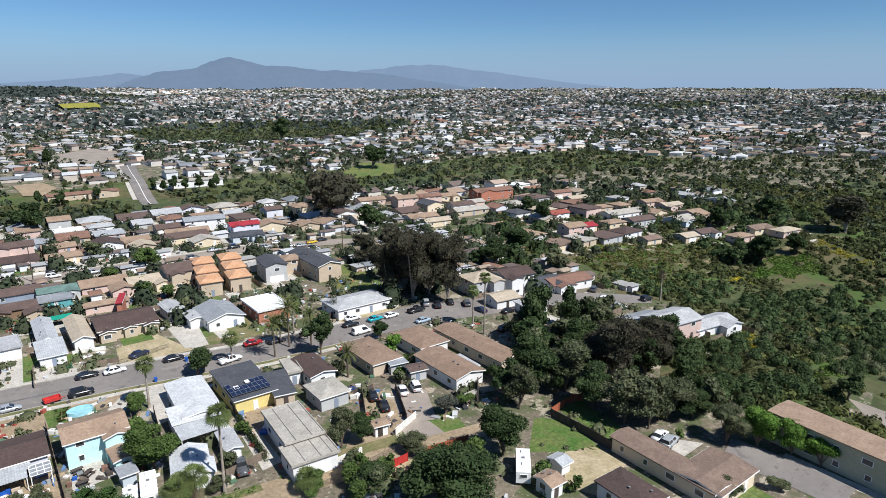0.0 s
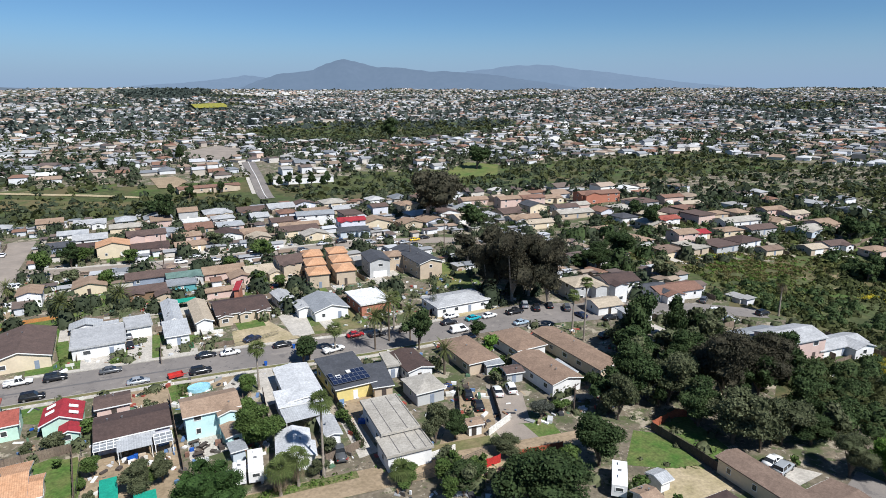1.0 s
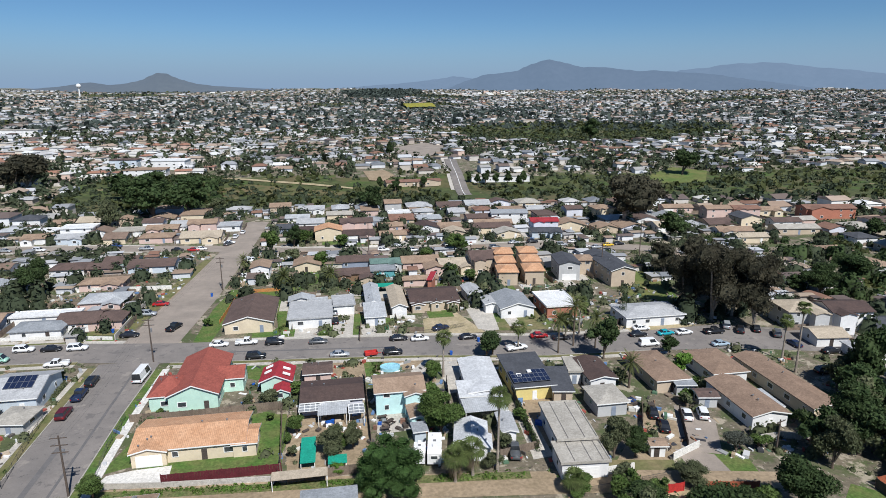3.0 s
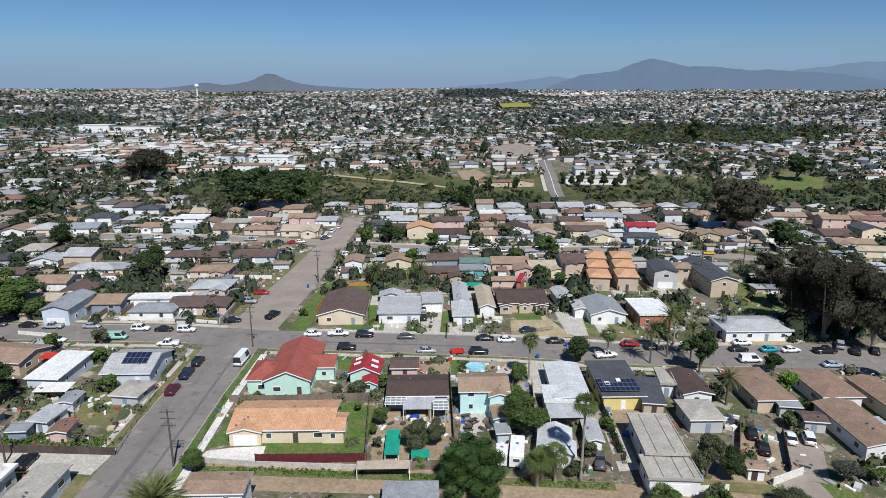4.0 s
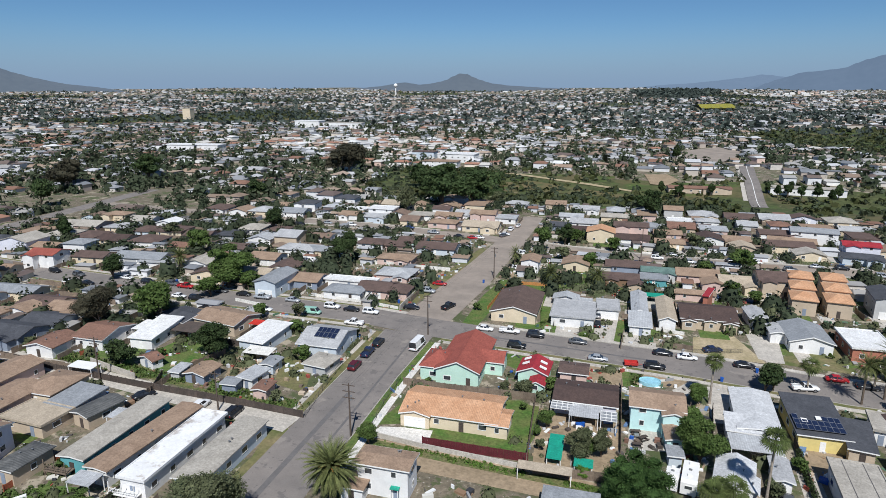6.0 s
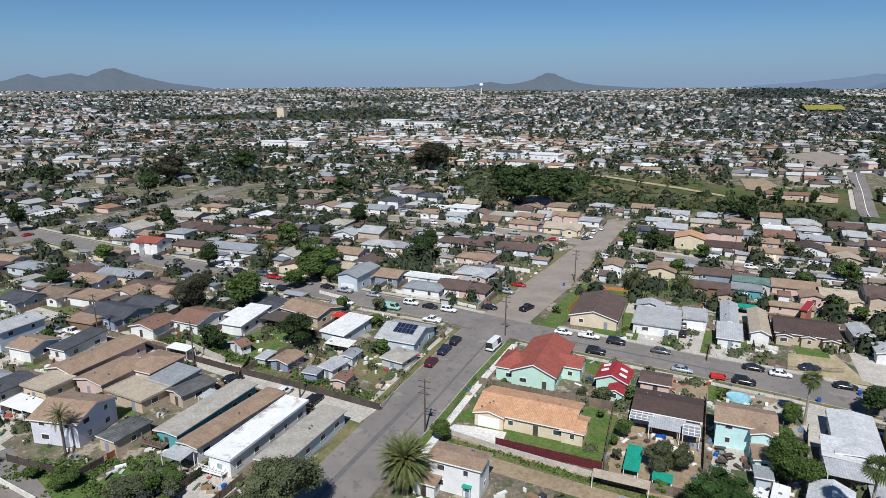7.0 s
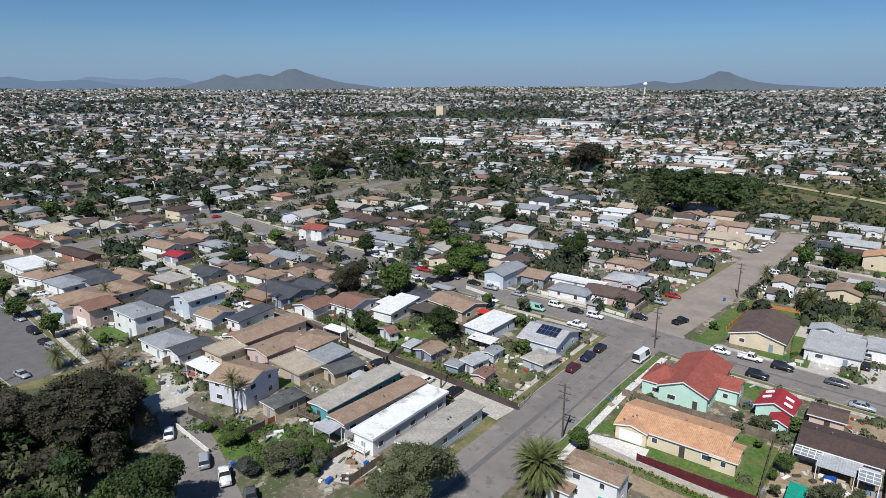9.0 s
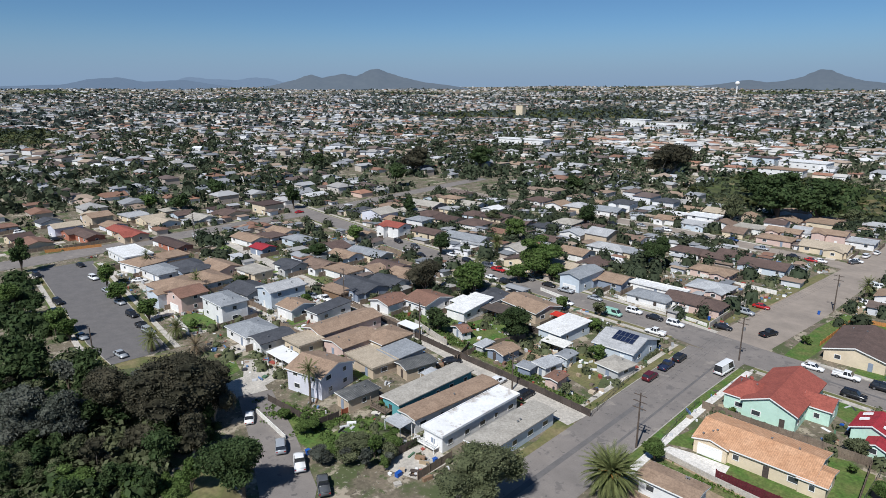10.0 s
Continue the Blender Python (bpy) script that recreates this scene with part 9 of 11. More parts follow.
tree(110.0, 94.4, 9.5, 9.8, "olive", far=1)
tree(93.5, 72.1, 10.3, 8.4, "olive", far=1)
tree(103.5, 100.0, 9.2, 9.7, "dark", far=1)
tree(103.6, 85.5, 8.7, 6.7, "olive", far=1)
tree(116.7, 78.5, 8.1, 6.5, "olive", far=1)
tree(132.3, 99.9, 8.7, 7.6, "olive", far=2)
tree(133.4, 80.3, 9.9, 8.6, "dark", far=1)
tree(125.3, 97.2, 9.4, 8.3, "dark", far=2)
tree(118.8, 79.5, 6.2, 6.5, "dark", far=1)
tree(102.3, 92.8, 7.1, 6.1, "olive", far=1)
tree(124.2, 95.4, 9.5, 8.5, "olive", far=1)
tree(113.3, 89.6, 9.1, 8.1, "dark", far=1)
tree(122.9, 104.7, 7.0, 7.0, "olive", far=2)
tree(95.5, 59.8, 10.8, 8.2, "olive", far=1)
tree(81.2, 85.2, 9.8, 9.5, "dark", far=1)
tree(114.2, 81.6, 10.6, 9.7, "dark", far=1)
tree(94.7, 71.8, 8.5, 8.0, "dark", far=1)
tree(99.4, 60.3, 6.6, 5.4, "olive", far=1)
tree(107.1, 105.9, 8.3, 6.6, "dark", far=1)
tree(116.3, 92.7, 8.9, 7.8, "olive", far=1)
tree(125.3, 74.3, 9.6, 9.3, "dark", far=1)
tree(99.1, 83.7, 9.6, 9.5, "dark", far=1)
tree(123.4, 75.9, 10.6, 9.4, "dark", far=1)
tree(114.2, 73.7, 9.9, 8.8, "dark", far=1)
tree(114.2, 158.1, 14.0, 10.9, "euca", far=2)
tree(117.2, 161.3, 13.1, 12.5, "euca", far=2)
tree(114.3, 163.7, 14.9, 15.7, "euca", far=2)
tree(109.4, 152.4, 14.4, 15.5, "euca", far=2)
tree(116.3, 165.6, 15.9, 14.6, "euca", far=2)
tree(123.3, 192.8, 14.6, 12.9, "euca", far=2)
tree(120.5, 165.5, 15.5, 15.1, "euca", far=2)
tree(104.9, 168.8, 15.0, 11.4, "euca", far=2)
tree(120.3, 160.2, 15.6, 12.5, "euca", far=2)
tree(-71.3, 58.4, 2.5, 1.9, "round", far=1)
tree(-71.9, 60.3, 2.9, 3.1, "grey", far=1)
tree(-72.5, 60.8, 3.2, 3.5, "olive", far=1)
tree(-74.0, 56.6, 4.3, 3.4, "grey", far=1)
tree(-80.9, 57.7, 3.6, 3.2, "olive", far=1)
tree(-77.3, 55.0, 3.6, 3.0, "grey", far=1)
tree(-75.5, 59.7, 4.2, 4.3, "round", far=1)
tree(-72.2, 59.8, 2.8, 2.5, "round", far=1)
tree(-76.1, 58.0, 3.0, 2.3, "grey", far=1)
tree(-80.0, 54.6, 2.7, 2.6, "round", far=1)
tree(-76.8, 61.3, 4.4, 3.5, "olive", far=1)
tree(-72.9, 61.1, 3.6, 3.9, "olive", far=1)
tree(44.3, 80.1, 5.1, 5.4, "round", far=1)
tree(42.8, 73.7, 5.7, 5.6, "olive", far=1)
tree(42.7, 80.3, 5.2, 4.7, "olive", far=1)
tree(52.6, 74.0, 3.7, 3.8, "olive", far=1)
tree(42.2, 78.7, 4.2, 4.6, "round", far=1)
tree(49.2, 71.3, 4.5, 4.9, "round", far=1)
tree(62.2, 71.1, 4.9, 5.0, "round", far=1)
tree(59.2, 70.4, 5.1, 4.6, "round", far=1)
tree(57.7, 70.4, 6.7, 5.9, "dark", far=1)
tree(56.2, 66.1, 4.7, 5.0, "olive", far=1)
tree(53.8, 69.4, 4.5, 3.9, "round", far=1)
tree(44.0, 81.3, 4.7, 4.9, "olive", far=1)
tree(40.1, 74.0, 4.6, 4.1, "round", far=1)
tree(48.0, 77.3, 4.8, 4.3, "round", far=1)
fan_palm(24.8, 89.4, 13.8)
fan_palm(21.8, 125.7, 9.6)
fan_palm(61.3, 144.0, 9.0)
fan_palm(56.5, 141.2, 5.5)
fan_palm(42.5, 136.7, 6.0)
fan_palm(102.8, 120.3, 10.1, 1.8)
fan_palm(101.3, 113.9, 15.6, 1.8)
fan_palm(168.1, 105.5, 11.2, 2.0, 1.2)
fan_palm(17.2, 87.6, 4.6, 2.3, 0.9)
fan_palm(20.4, 88.8, 5.0, 2.3, 0.9)
fan_palm(18.6, 90.6, 3.6, 2.0, 0.8)
fan_palm(35.4, 81.4, 2.5, 2.2, 0.3)
feather_palm(60.5, 113.5, 5.9, 3.2, 40, thick=0.25)
feather_palm(105.8, 166.6, 3.0, 2.5, 40, thick=0.25)
feather_palm(-39.5, 76.7, 6.0, 4.9, 84, True, 0.5)
feather_palm(-18.1, 197.0, 4.3, 3.6, 70)
feather_palm(-3.0, 197.6, 4.3, 3.6, 70)
feather_palm(-145.3, 176.9, 6.0, 3.6, 70)
feather_palm(-149.6, 50.3, 3.3, 3.4, 60)
feather_palm(-152.8, 57.9, 3.1, 3.4, 60)
feather_palm(-139.9, 57.0, 2.4, 3.2, 50, False, 0.35, True)
feather_palm(-184.2, 77.5, 5.6, 2.6, 44, thick=0.22)
feather_palm(-99.7, 62.7, 7.6, 2.6, 44, thick=0.22)
feather_palm(-222.2, 76.7, 5.4, 2.6, 44, thick=0.22)
feather_palm(-144.6, 176.7, 6.0, 2.6, 44, thick=0.22)
feather_palm(-251.1, 148.6, 3.2, 2.6, 44, thick=0.22)
feather_palm(51.8, 133.6, 8.6, 3.2, 56, thick=0.2)
feather_palm(62.0, 135.0, 8.0, 3.2, 56, thick=0.2)
feather_palm(57.0, 137.0, 10.5, 3.2, 56, thick=0.2)
feather_palm(-32.3, 211.7, 6.2, 3.0, 50)

# ---- cars ----
car(-30.9, 152.5, 0, "sedan", "white")
car(-24.2, 152.5, 0, "pickup", "white")
car(-17.2, 151.4, 0, "suv", "black")
car(-6.3, 150.0, 0, "sedan", "grey")
car(-1.0, 141.1, 0, "sedan", "silver")
car(-20.9, 143.4, 0, "suv", "black")
car(11.8, 140.0, 0, "suv", "black")
car(14.1, 148.5, 0, "sedan", "black")
car(19.5, 147.4, 0, "sedan", "white")
car(31.9, 146.2, 0, "sedan", "black")
car(-77.9, 157.4, 0, "suv", "white")
car(-71.4, 156.8, 0, "sedan", "black")
car(-65.2, 156.2, 0, "suv", "white")
car(-66.3, 146.9, 180, "pickup", "white")
car(-55.1, 163.0, 0, "sedan", "black")
car(-54.8, 178.8, -5, "suv", "silver")
car(-53.3, 187.1, 0, "sedan", "red")
car(-44.8, 166.6, 70, "pickup", "black")
car(-44.8, 137.0, 85, "boxtruck", "white")
car(-54.9, 136.0, 90, "suv", "black")
car(-55.2, 129.7, 90, "pickup", "navy")
car(-55.3, 121.9, 90, "suv", "maroon")
car(-96.0, 150.2, 0, "sedan", "white")
car(-81.3, 151.6, 0, "van", "seafoam")
car(-109.6, 160.6, 0, "sedan", "black")
car(-102.4, 159.5, 180, "pickup", "silver")
car(-132.2, 162.3, 0, "pickup", "red")
car(-147.4, 163.0, 0, "suv", "black")
car(-138.4, 163.6, 0, "suv", "grey")
car(-121.2, 152.9, 0, "suv", "black")
car(-112.8, 146.0, 0, "sedan", "black")
car(-33.8, 234.6, 0, "sedan", "white")
car(-31.3, 211.6, 20, "suv", "white")
car(-26.1, 208.0, 0, "suv", "white")
car(-44.0, 273.2, 85, "suv", "white")
car(-42.1, 281.9, 85, "sedan", "white")
car(-2.1, 171.0, 90, "suv", "silver")
car(-1.9, 164.1, 90, "sedan", "black")
car(-63.7, 254.1, 0, "sedan", "black")
car(-57.4, 252.8, 0, "sedan", "red")
car(-54.7, 254.1, 0, "sedan", "white")
car(-76.3, 257.9, 0, "pickup", "silver")
car(-45.2, 260.6, 60, "sedan", "grey")
car(34.1, 222.7, 0, "sedan", "black")
car(9.4, 229.0, 90, "suv", "black")
car(-142.1, 257.6, 0, "suv", "black")
car(-106.2, 210.7, 10, "suv", "white")
car(42.3, 137.3, 10, "pickup", "white")
car(50.3, 143.8, 0, "sedan", "red")
car(55.6, 141.5, 0, "sedan", "black")
car(78.8, 143.9, 0, "sedan", "white")
car(76.1, 140.1, 0, "sedan", "black")
car(83.6, 139.7, 5, "sedan", "teal")
car(88.6, 139.3, 5, "sedan", "white")
car(96.7, 138.4, 0, "pickup", "black")
car(93.6, 130.7, 0, "sedan", "lightblue")
car(104.2, 138.2, 60, "suv", "black")
car(102.6, 141.8, 60, "suv", "silver")
car(109.1, 138.3, 60, "sedan", "black")
car(75.8, 133.8, 0, "van", "white")
car(112.1, 134.2, 60, "suv", "grey")
car(111.9, 127.7, 90, "sedan", "navy")
car(117.9, 122.2, 0, "sedan", "black")
car(112.0, 113.3, 0, "sedan", "navy")
car(107.6, 112.4, 0, "suv", "black")
car(66.2, 100.2, 70, "sedan", "white")
car(69.4, 100.0, 70, "suv", "white")
car(60.0, 102.0, 70, "sedan", "black")
car(59.6, 97.0, 70, "sedan", "black")
car(29.1, 93.8, 80, "pickup", "grey")
car(17.4, 239.3, 0, "suv", "white")
car(28.9, 236.4, 0, "suv", "silver")
car(35.5, 234.0, 0, "pickup", "black")
car(23.3, 245.8, 0, "sedan", "silver")
car(18.2, 246.2, 0, "sedan", "black")
car(85.0, 235.0, 0, "sedan", "black")
car(90.1, 234.5, 0, "suv", "silver")
car(98.5, 230.5, 0, "sedan", "white")
car(102.8, 228.5, 0, "sedan", "silver")
car(108.8, 231.0, 0, "sedan", "yellow")
car(114.0, 232.1, 0, "sedan", "black")
car(104.8, 221.3, 0, "suv", "black")
car(5.7, 254.8, 0, "sedan", "white")
car(150.2, 113.3, 0, "suv", "white")
car(148.2, 108.1, 0, "sedan", "silver")
car(163.3, 107.4, 0, "suv", "black")
car(138.1, 109.5, 0, "suv", "white")
car(148.0, 105.9, 0, "sedan", "white")
car(155.7, 122.1, 30, "suv", "grey")
car(131.5, 115.0, 0, "sedan", "white")
car(245.6, 172.0, 0, "sedan", "white")
car(235.4, 172.4, 0, "suv", "white")
car(246.8, 168.2, 0, "pickup", "white")
car(94.0, 54.3, 10, "suv", "silver")
car(94.4, 56.6, 10, "sedan", "white")
car(-170.7, 40.7, 5, "sedan", "silver")
car(-152.1, 43.8, 5, "sedan", "silver")
car(-204.8, 44.1, 5, "suv", "black")
car(-240.2, 46.9, 5, "suv", "black")
car(-244.0, 61.4, 5, "sedan", "black")
car(-223.6, 59.5, 5, "suv", "white")
car(-206.2, 58.2, 5, "sedan", "silver")
car(-198.8, 57.9, 5, "sedan", "black")
car(-191.6, 57.0, 5, "sedan", "silver")
car(-178.1, 55.7, 5, "suv", "black")
car(-166.7, 54.4, 5, "pickup", "black")
car(-162.3, 54.2, 5, "suv", "silver")
car(-210.0, 69.4, 60, "sedan", "white")
car(-189.9, 71.1, 60, "suv", "silver")
car(-107.1, 23.9, 25, "sedan", "white")
car(-126.0, 27.3, 30, "sedan", "red")
car(-83.0, 49.3, 150, "pickup", "white")
car(-74.8, 48.5, 150, "pickup", "grey")
car(-89.7, 49.7, 150, "suv", "silver")
car(-102.9, 50.8, 150, "sedan", "white")
car(-162.3, 86.3, 0, "suv", "silver")
car(-160.0, 87.2, 0, "sedan", "red")
car(-154.9, 100.8, 0, "sedan", "silver")
car(-150.3, 101.7, 0, "pickup", "white")
car(-173.1, 156.0, -10, "sedan", "white")
car(-176.5, 163.7, -10, "suv", "grey")
car(-188.4, 165.2, -10, "suv", "black")
car(-78.0, 96.2, 90, "suv", "white")
car(-70.0, 95.8, 90, "suv", "black")
car(-92.4, 97.0, 60, "sedan", "black")
car(-45.1, 263.2, 0, "sedan", "white")
car(-32.1, 232.5, 20, "suv", "white")
car(-320.7, 58.9, 90, "suv", "white")
car(-293.7, 66.4, 85, "suv", "black")
car(-272.7, 146.2, 85, "sedan", "silver")
car(-271.3, 170.9, 85, "sedan", "red")

# ---- fences, poles, small things ----
fence([(-30.5, 95.3), (-11.3, 95.2)], M["maroonfence"], 1.8, label="maroon painted fence panels along the lot")
wall_line([(-42.0, 96.0), (-30.2, 94.4), (-11.2, 92.9)], M["block"], 1.0, label="pale block garden wall along the lot")
fence([(-41.6, 116.9), (-32.3, 116.6), (-13.0, 117.3)], M["wood"], 1.8, label="weathered grey-brown board fence along the lot")
fence([(-12.8, 117.3), (-12.1, 104.9), (-11.5, 95.2)], M["wood"], 1.7, label="weathered grey-brown board fence along the lot")
mesh_fence([(-41.3, 96.1), (-42.7, 107.5), (-42.9, 118.7)], 1.3)
fence([(-33.4, 168.7), (-31.5, 194.7), (-17.9, 195.2)], M["orangefence"], 1.1, label="orange timber fence along the lot")
fence([(-10.1, 92.0), (2.3, 92.9)], M["wood"], 1.8, label="weathered grey-brown board fence along the lot")
wall_line([(-86.8, 206.2), (-71.2, 203.8), (-54.1, 203.1)], M["whitewall"], 1.4, label="whitewashed garden wall along the lot")
wall_line([(-58.1, 161.4), (-57.8, 190.8)], M["block"], 1.5, label="pale block garden wall along the lot")
wall_line([(-87.6, 165.9), (-70.1, 164.1), (-58.9, 161.7)], M["whitewall"], 0.9, label="whitewashed garden wall along the lot")
fence([(4.3, 129.0), (4.2, 101.1)], M["wood"], 1.6, label="weathered grey-brown board fence along the lot")
fence([(17.8, 122.1), (14.2, 104.2)], M["wood"], 1.6, label="weathered grey-brown board fence along the lot")
fence([(22.0, 122.7), (20.0, 106.9)], M["darkwood"], 1.7, label="dark stained board fence along the lot")
wall_line([(13.4, 164.4), (20.2, 163.1)], M["whitewall"], 0.9, label="whitewashed garden wall along the lot")
fence([(14.2, 154.3), (21.4, 153.3)], M["wood"], 1.2, label="weathered grey-brown board fence along the lot")
fence([(34.7, 113.8), (33.5, 94.6)], M["darkwood"], 1.7, label="dark stained board fence along the lot")
fence([(33.9, 94.7), (26.3, 93.0)], M["wood"], 1.6, label="weathered grey-brown board fence along the lot")
fence([(4.8, 159.1), (4.2, 149.3)], M["wood"], 1.6, label="weathered grey-brown board fence along the lot")
mesh_fence([(21.1, 151.4), (33.0, 154.8)], 1.1)
wall_line([(-97.1, 152.9), (-109.1, 155.5)], M["whitewall"], 1.0, label="whitewashed garden wall along the lot")
fence([(-84.9, 140.1), (-87.1, 126.0), (-95.1, 125.0)], M["darkwood"], 1.7, label="dark stained board fence along the lot")
wall_line([(-134.3, 170.7), (-109.0, 170.0)], M["whitewall"], 1.0, label="whitewashed garden wall along the lot")
fence([(-163.8, 107.8), (-120.9, 102.3), (-95.6, 100.4), (-69.6, 99.3), (-56.1, 98.3)], M["darkwood"], 1.6, label="dark stained board fence along the lot")
mesh_fence([(-55.8, 98.5), (-57.3, 109.3), (-58.7, 122.8)], 1.4)
fence([(-92.5, 98.1), (-92.6, 109.4), (-88.8, 120.6)], M["wood"], 1.5, label="weathered grey-brown board fence along the lot")
fence([(-122.4, 110.4), (-121.4, 113.9)], M["redwood"], 1.1, label="red-brown stained board fence along the lot")
wall_line([(-116.2, 107.4), (-100.3, 103.3)], M["block"], 1.6, label="pale block garden wall along the lot")
wall_line([(-104.1, 53.1), (-91.8, 51.9)], M["whitewall"], 1.0, label="whitewashed garden wall along the lot")
fence([(-107.0, 57.3), (-91.5, 58.5), (-91.0, 63.4)], M["darkwood"], 1.5, label="dark stained board fence along the lot")
fence([(-73.1, 61.1), (-73.1, 67.2), (-73.2, 72.3)], M["darkwood"], 1.6, label="dark stained board fence along the lot")
fence([(-65.5, 60.7), (-65.7, 69.0)], M["wood"], 1.6, label="weathered grey-brown board fence along the lot")
wall_line([(-167.4, 63.3), (-154.5, 61.6)], M["whitewall"], 1.2, label="whitewashed garden wall along the lot")
fence([(-127.8, 82.4), (-118.5, 79.4)], M["darkwood"], 1.5, label="dark stained board fence along the lot")
fence([(-91.5, 64.5), (-90.8, 74.8)], M["redwood"], 1.2, label="red-brown stained board fence along the lot")
fence([(-274.8, 57.6), (-269.4, 76.3)], M["orangefence"], 1.2, label="orange timber fence along the lot")
wall_line([(-147.5, 89.0), (-122.1, 88.0)], M["whitewall"], 1.0, label="whitewashed garden wall along the lot")
fence([(-95.6, 106.5), (-92.0, 98.5)], M["wood"], 1.5, label="weathered grey-brown board fence along the lot")
fence([(84.0, 74.1), (84.3, 65.1), (83.9, 57.8)], M["darkwood"], 1.8, label="dark stained board fence along the lot")
fence([(84.4, 74.5), (91.8, 75.6), (93.9, 74.6)], M["redwood"], 1.7, label="red-brown stained board fence along the lot")
fence([(47.5, 78.6), (53.0, 78.9)], M["scarlet"], 1.6, label="scarlet board fence along the lot")
fence([(56.9, 78.7), (65.2, 77.2)], M["redwood"], 1.4, label="red-brown stained board fence along the lot")
wall_line([(42.4, 85.1), (47.6, 85.4)], M["whitewall"], 1.5, label="whitewashed garden wall along the lot")
wall_line([(55.9, 87.1), (62.4, 89.9)], M["whitewall"], 1.4, label="whitewashed garden wall along the lot")
fence([(65.7, 102.1), (60.4, 90.0)], M["darkwood"], 1.6, label="dark stained board fence along the lot")
wall_line([(73.7, 89.8), (79.4, 90.1), (84.1, 88.2)], M["block"], 1.3, label="pale block garden wall along the lot")
fence([(59.9, 106.5), (52.7, 92.0)], M["wood"], 1.6, label="weathered grey-brown board fence along the lot")
fence([(61.2, 140.3), (75.9, 149.7)], M["darkwood"], 1.6, label="dark stained board fence along the lot")
mesh_fence([(36.6, 80.8), (52.8, 82.5)], 1.2)
wall_line([(89.8, 252.2), (117.5, 244.5)], M["whitewall"], 0.8, label="whitewashed garden wall along the lot")
wall_line([(12.4, 247.1), (27.7, 246.0)], M["whitewall"], 0.7, label="whitewashed garden wall along the lot")
fence([(157.7, 77.2), (137.0, 75.7)], M["wood"], 1.0, label="weathered grey-brown board fence along the lot")
mesh_fence([(-11.9, 94.5), (-11.1, 118.0)], 1.4)
pole(-44.7, 145.5, 11.0, 2, 0)
pole(-44.3, 94.6, 10.9, 3, 0)
pole(-37.5, 199.1, 11.0, 2, 0)
pole(-107.4, 100.8, 10.4, 2, 0)
pole(-142.0, 102.9, 11.7, 2, 0)
pole(-74.0, 96.4, 8.5, 2, 0)
pole(75.3, 86.3, 6.3, 1, 20)
pole(-253.5, 107.9, 11.5, 2, 0)
pole(-431.0, 307.2, 13.2, 1, 20)
pole(11.5, 237.4, 12.4, 1, 20)
pole(89.3, 193.6, 11.6, 1, 20)
pole(111.5, 209.4, 15.3, 1, 20)
pole(-151.7, 37.9, 9.2, 0, 0, True)
wires((-44.7, 145.5), (-44.3, 94.6), 10.9, 10.8, (-1.1, -0.5, 0.5, 1.1))
wires((-44.7, 145.5), (-37.5, 199.1), 10.9, 10.9, (-1.1, -0.5, 0.5, 1.1))
wires((-107.4, 100.8), (-142.0, 102.9), 10.3, 11.6, (-1.1, -0.5, 0.5, 1.1))
wires((-107.4, 100.8), (-74.0, 96.4), 10.3, 8.4, (-1.1, -0.5, 0.5, 1.1))
wires((-44.3, 94.6), (-74.0, 96.4), 10.8, 8.4, (-1.1, -0.5, 0.5, 1.1))
solar(38.6, 115.6, 3.80, 8, 3, tilt=3.4, gap=((1, 2), (2, 2), (4, 2), (3, 2)))
solar(-65.6, 129.2, 4.78, 5, 2, tilt=16.7, pw=1.1, ph=1.9)
canopy(-2.7, 110.4, 5.6, 3.4, 2.6, M["roof_tin"], label="white sheet-metal patio cover on thin posts")
canopy(26.7, 107.1, 8.5, 5, 2.7, M["roof_tin"], label="pale sheet-metal patio roof behind a house")
canopy(-112.5, 102.0, 6.5, 3, 2.6, M["whiteplastic"], label="white patio cover on thin posts")
canopy(-120.7, 69.1, 7, 4.5, 2.6, M["whiteplastic"], label="white carport roof on posts")
canopy(-112.5, 70.7, 5, 3.5, 2.6, M["whiteplastic"], label="white carport roof on posts")
canopy(-113.6, 125.6, 9, 6, 2.8, M["roof_white"], label="white patio roof on posts")
canopy(-117.6, 69.1, 6.5, 4, 2.6, M["whiteplastic"], label="white carport roof on posts")
canopy(-8.0, 91.0, 9, 2.2, 2.2, M["roof_sand"], label="pale tarpaulin lean-to along a fence")
canopy(-2.2, 112.8, 6, 3, 2.6, M["roof_tin"], label="pale sheet-metal patio cover")
canopy(-6.9, 98.6, 2.6, 7.4, 1.6, M["greentarp"], label="bright green tarpaulin canopy on posts")
canopy(-1.9, 94.9, 3.2, 2.4, 1.7, M["greentarp"], label="bright green tarpaulin canopy on posts")
canopy(14.7, 207.7, 8, 3, 2.4, M["greentarp"], label="green tarpaulin awning beside a house")
canopy(12.2, 188.5, 9, 3, 2.2, M["greentarp"], label="green tarpaulin canopy over a yard")
canopy(-88.9, 135.6, 4, 3, 2.6, M["redtarp"], label="red tarpaulin awning behind a house")
canopy(-104.5, 128.1, 8, 6, 2.5, M["darkwood"], label="dark timber pergola over a patio")
canopy(-78.9, 120.0, 7, 4, 2.4, M["whitewall"], label="cream canvas canopy over a yard")
canopy(-78.0, 67.5, 4.5, 3.2, 3, M["roof_tin"], label="pale sheet-metal porch roof")
canopy(-88.0, 86.1, 4, 3.5, 2.8, M["roof_tin"], label="pale sheet-metal porch roof")
lattice_cover(-7.0, 112.2, 4.2, 3.4, 2.6)
lattice_cover(1.9, 110.1, 3, 3.6, 2.6)
trailer_rv(15.0, 95.6, 80, 6.8)
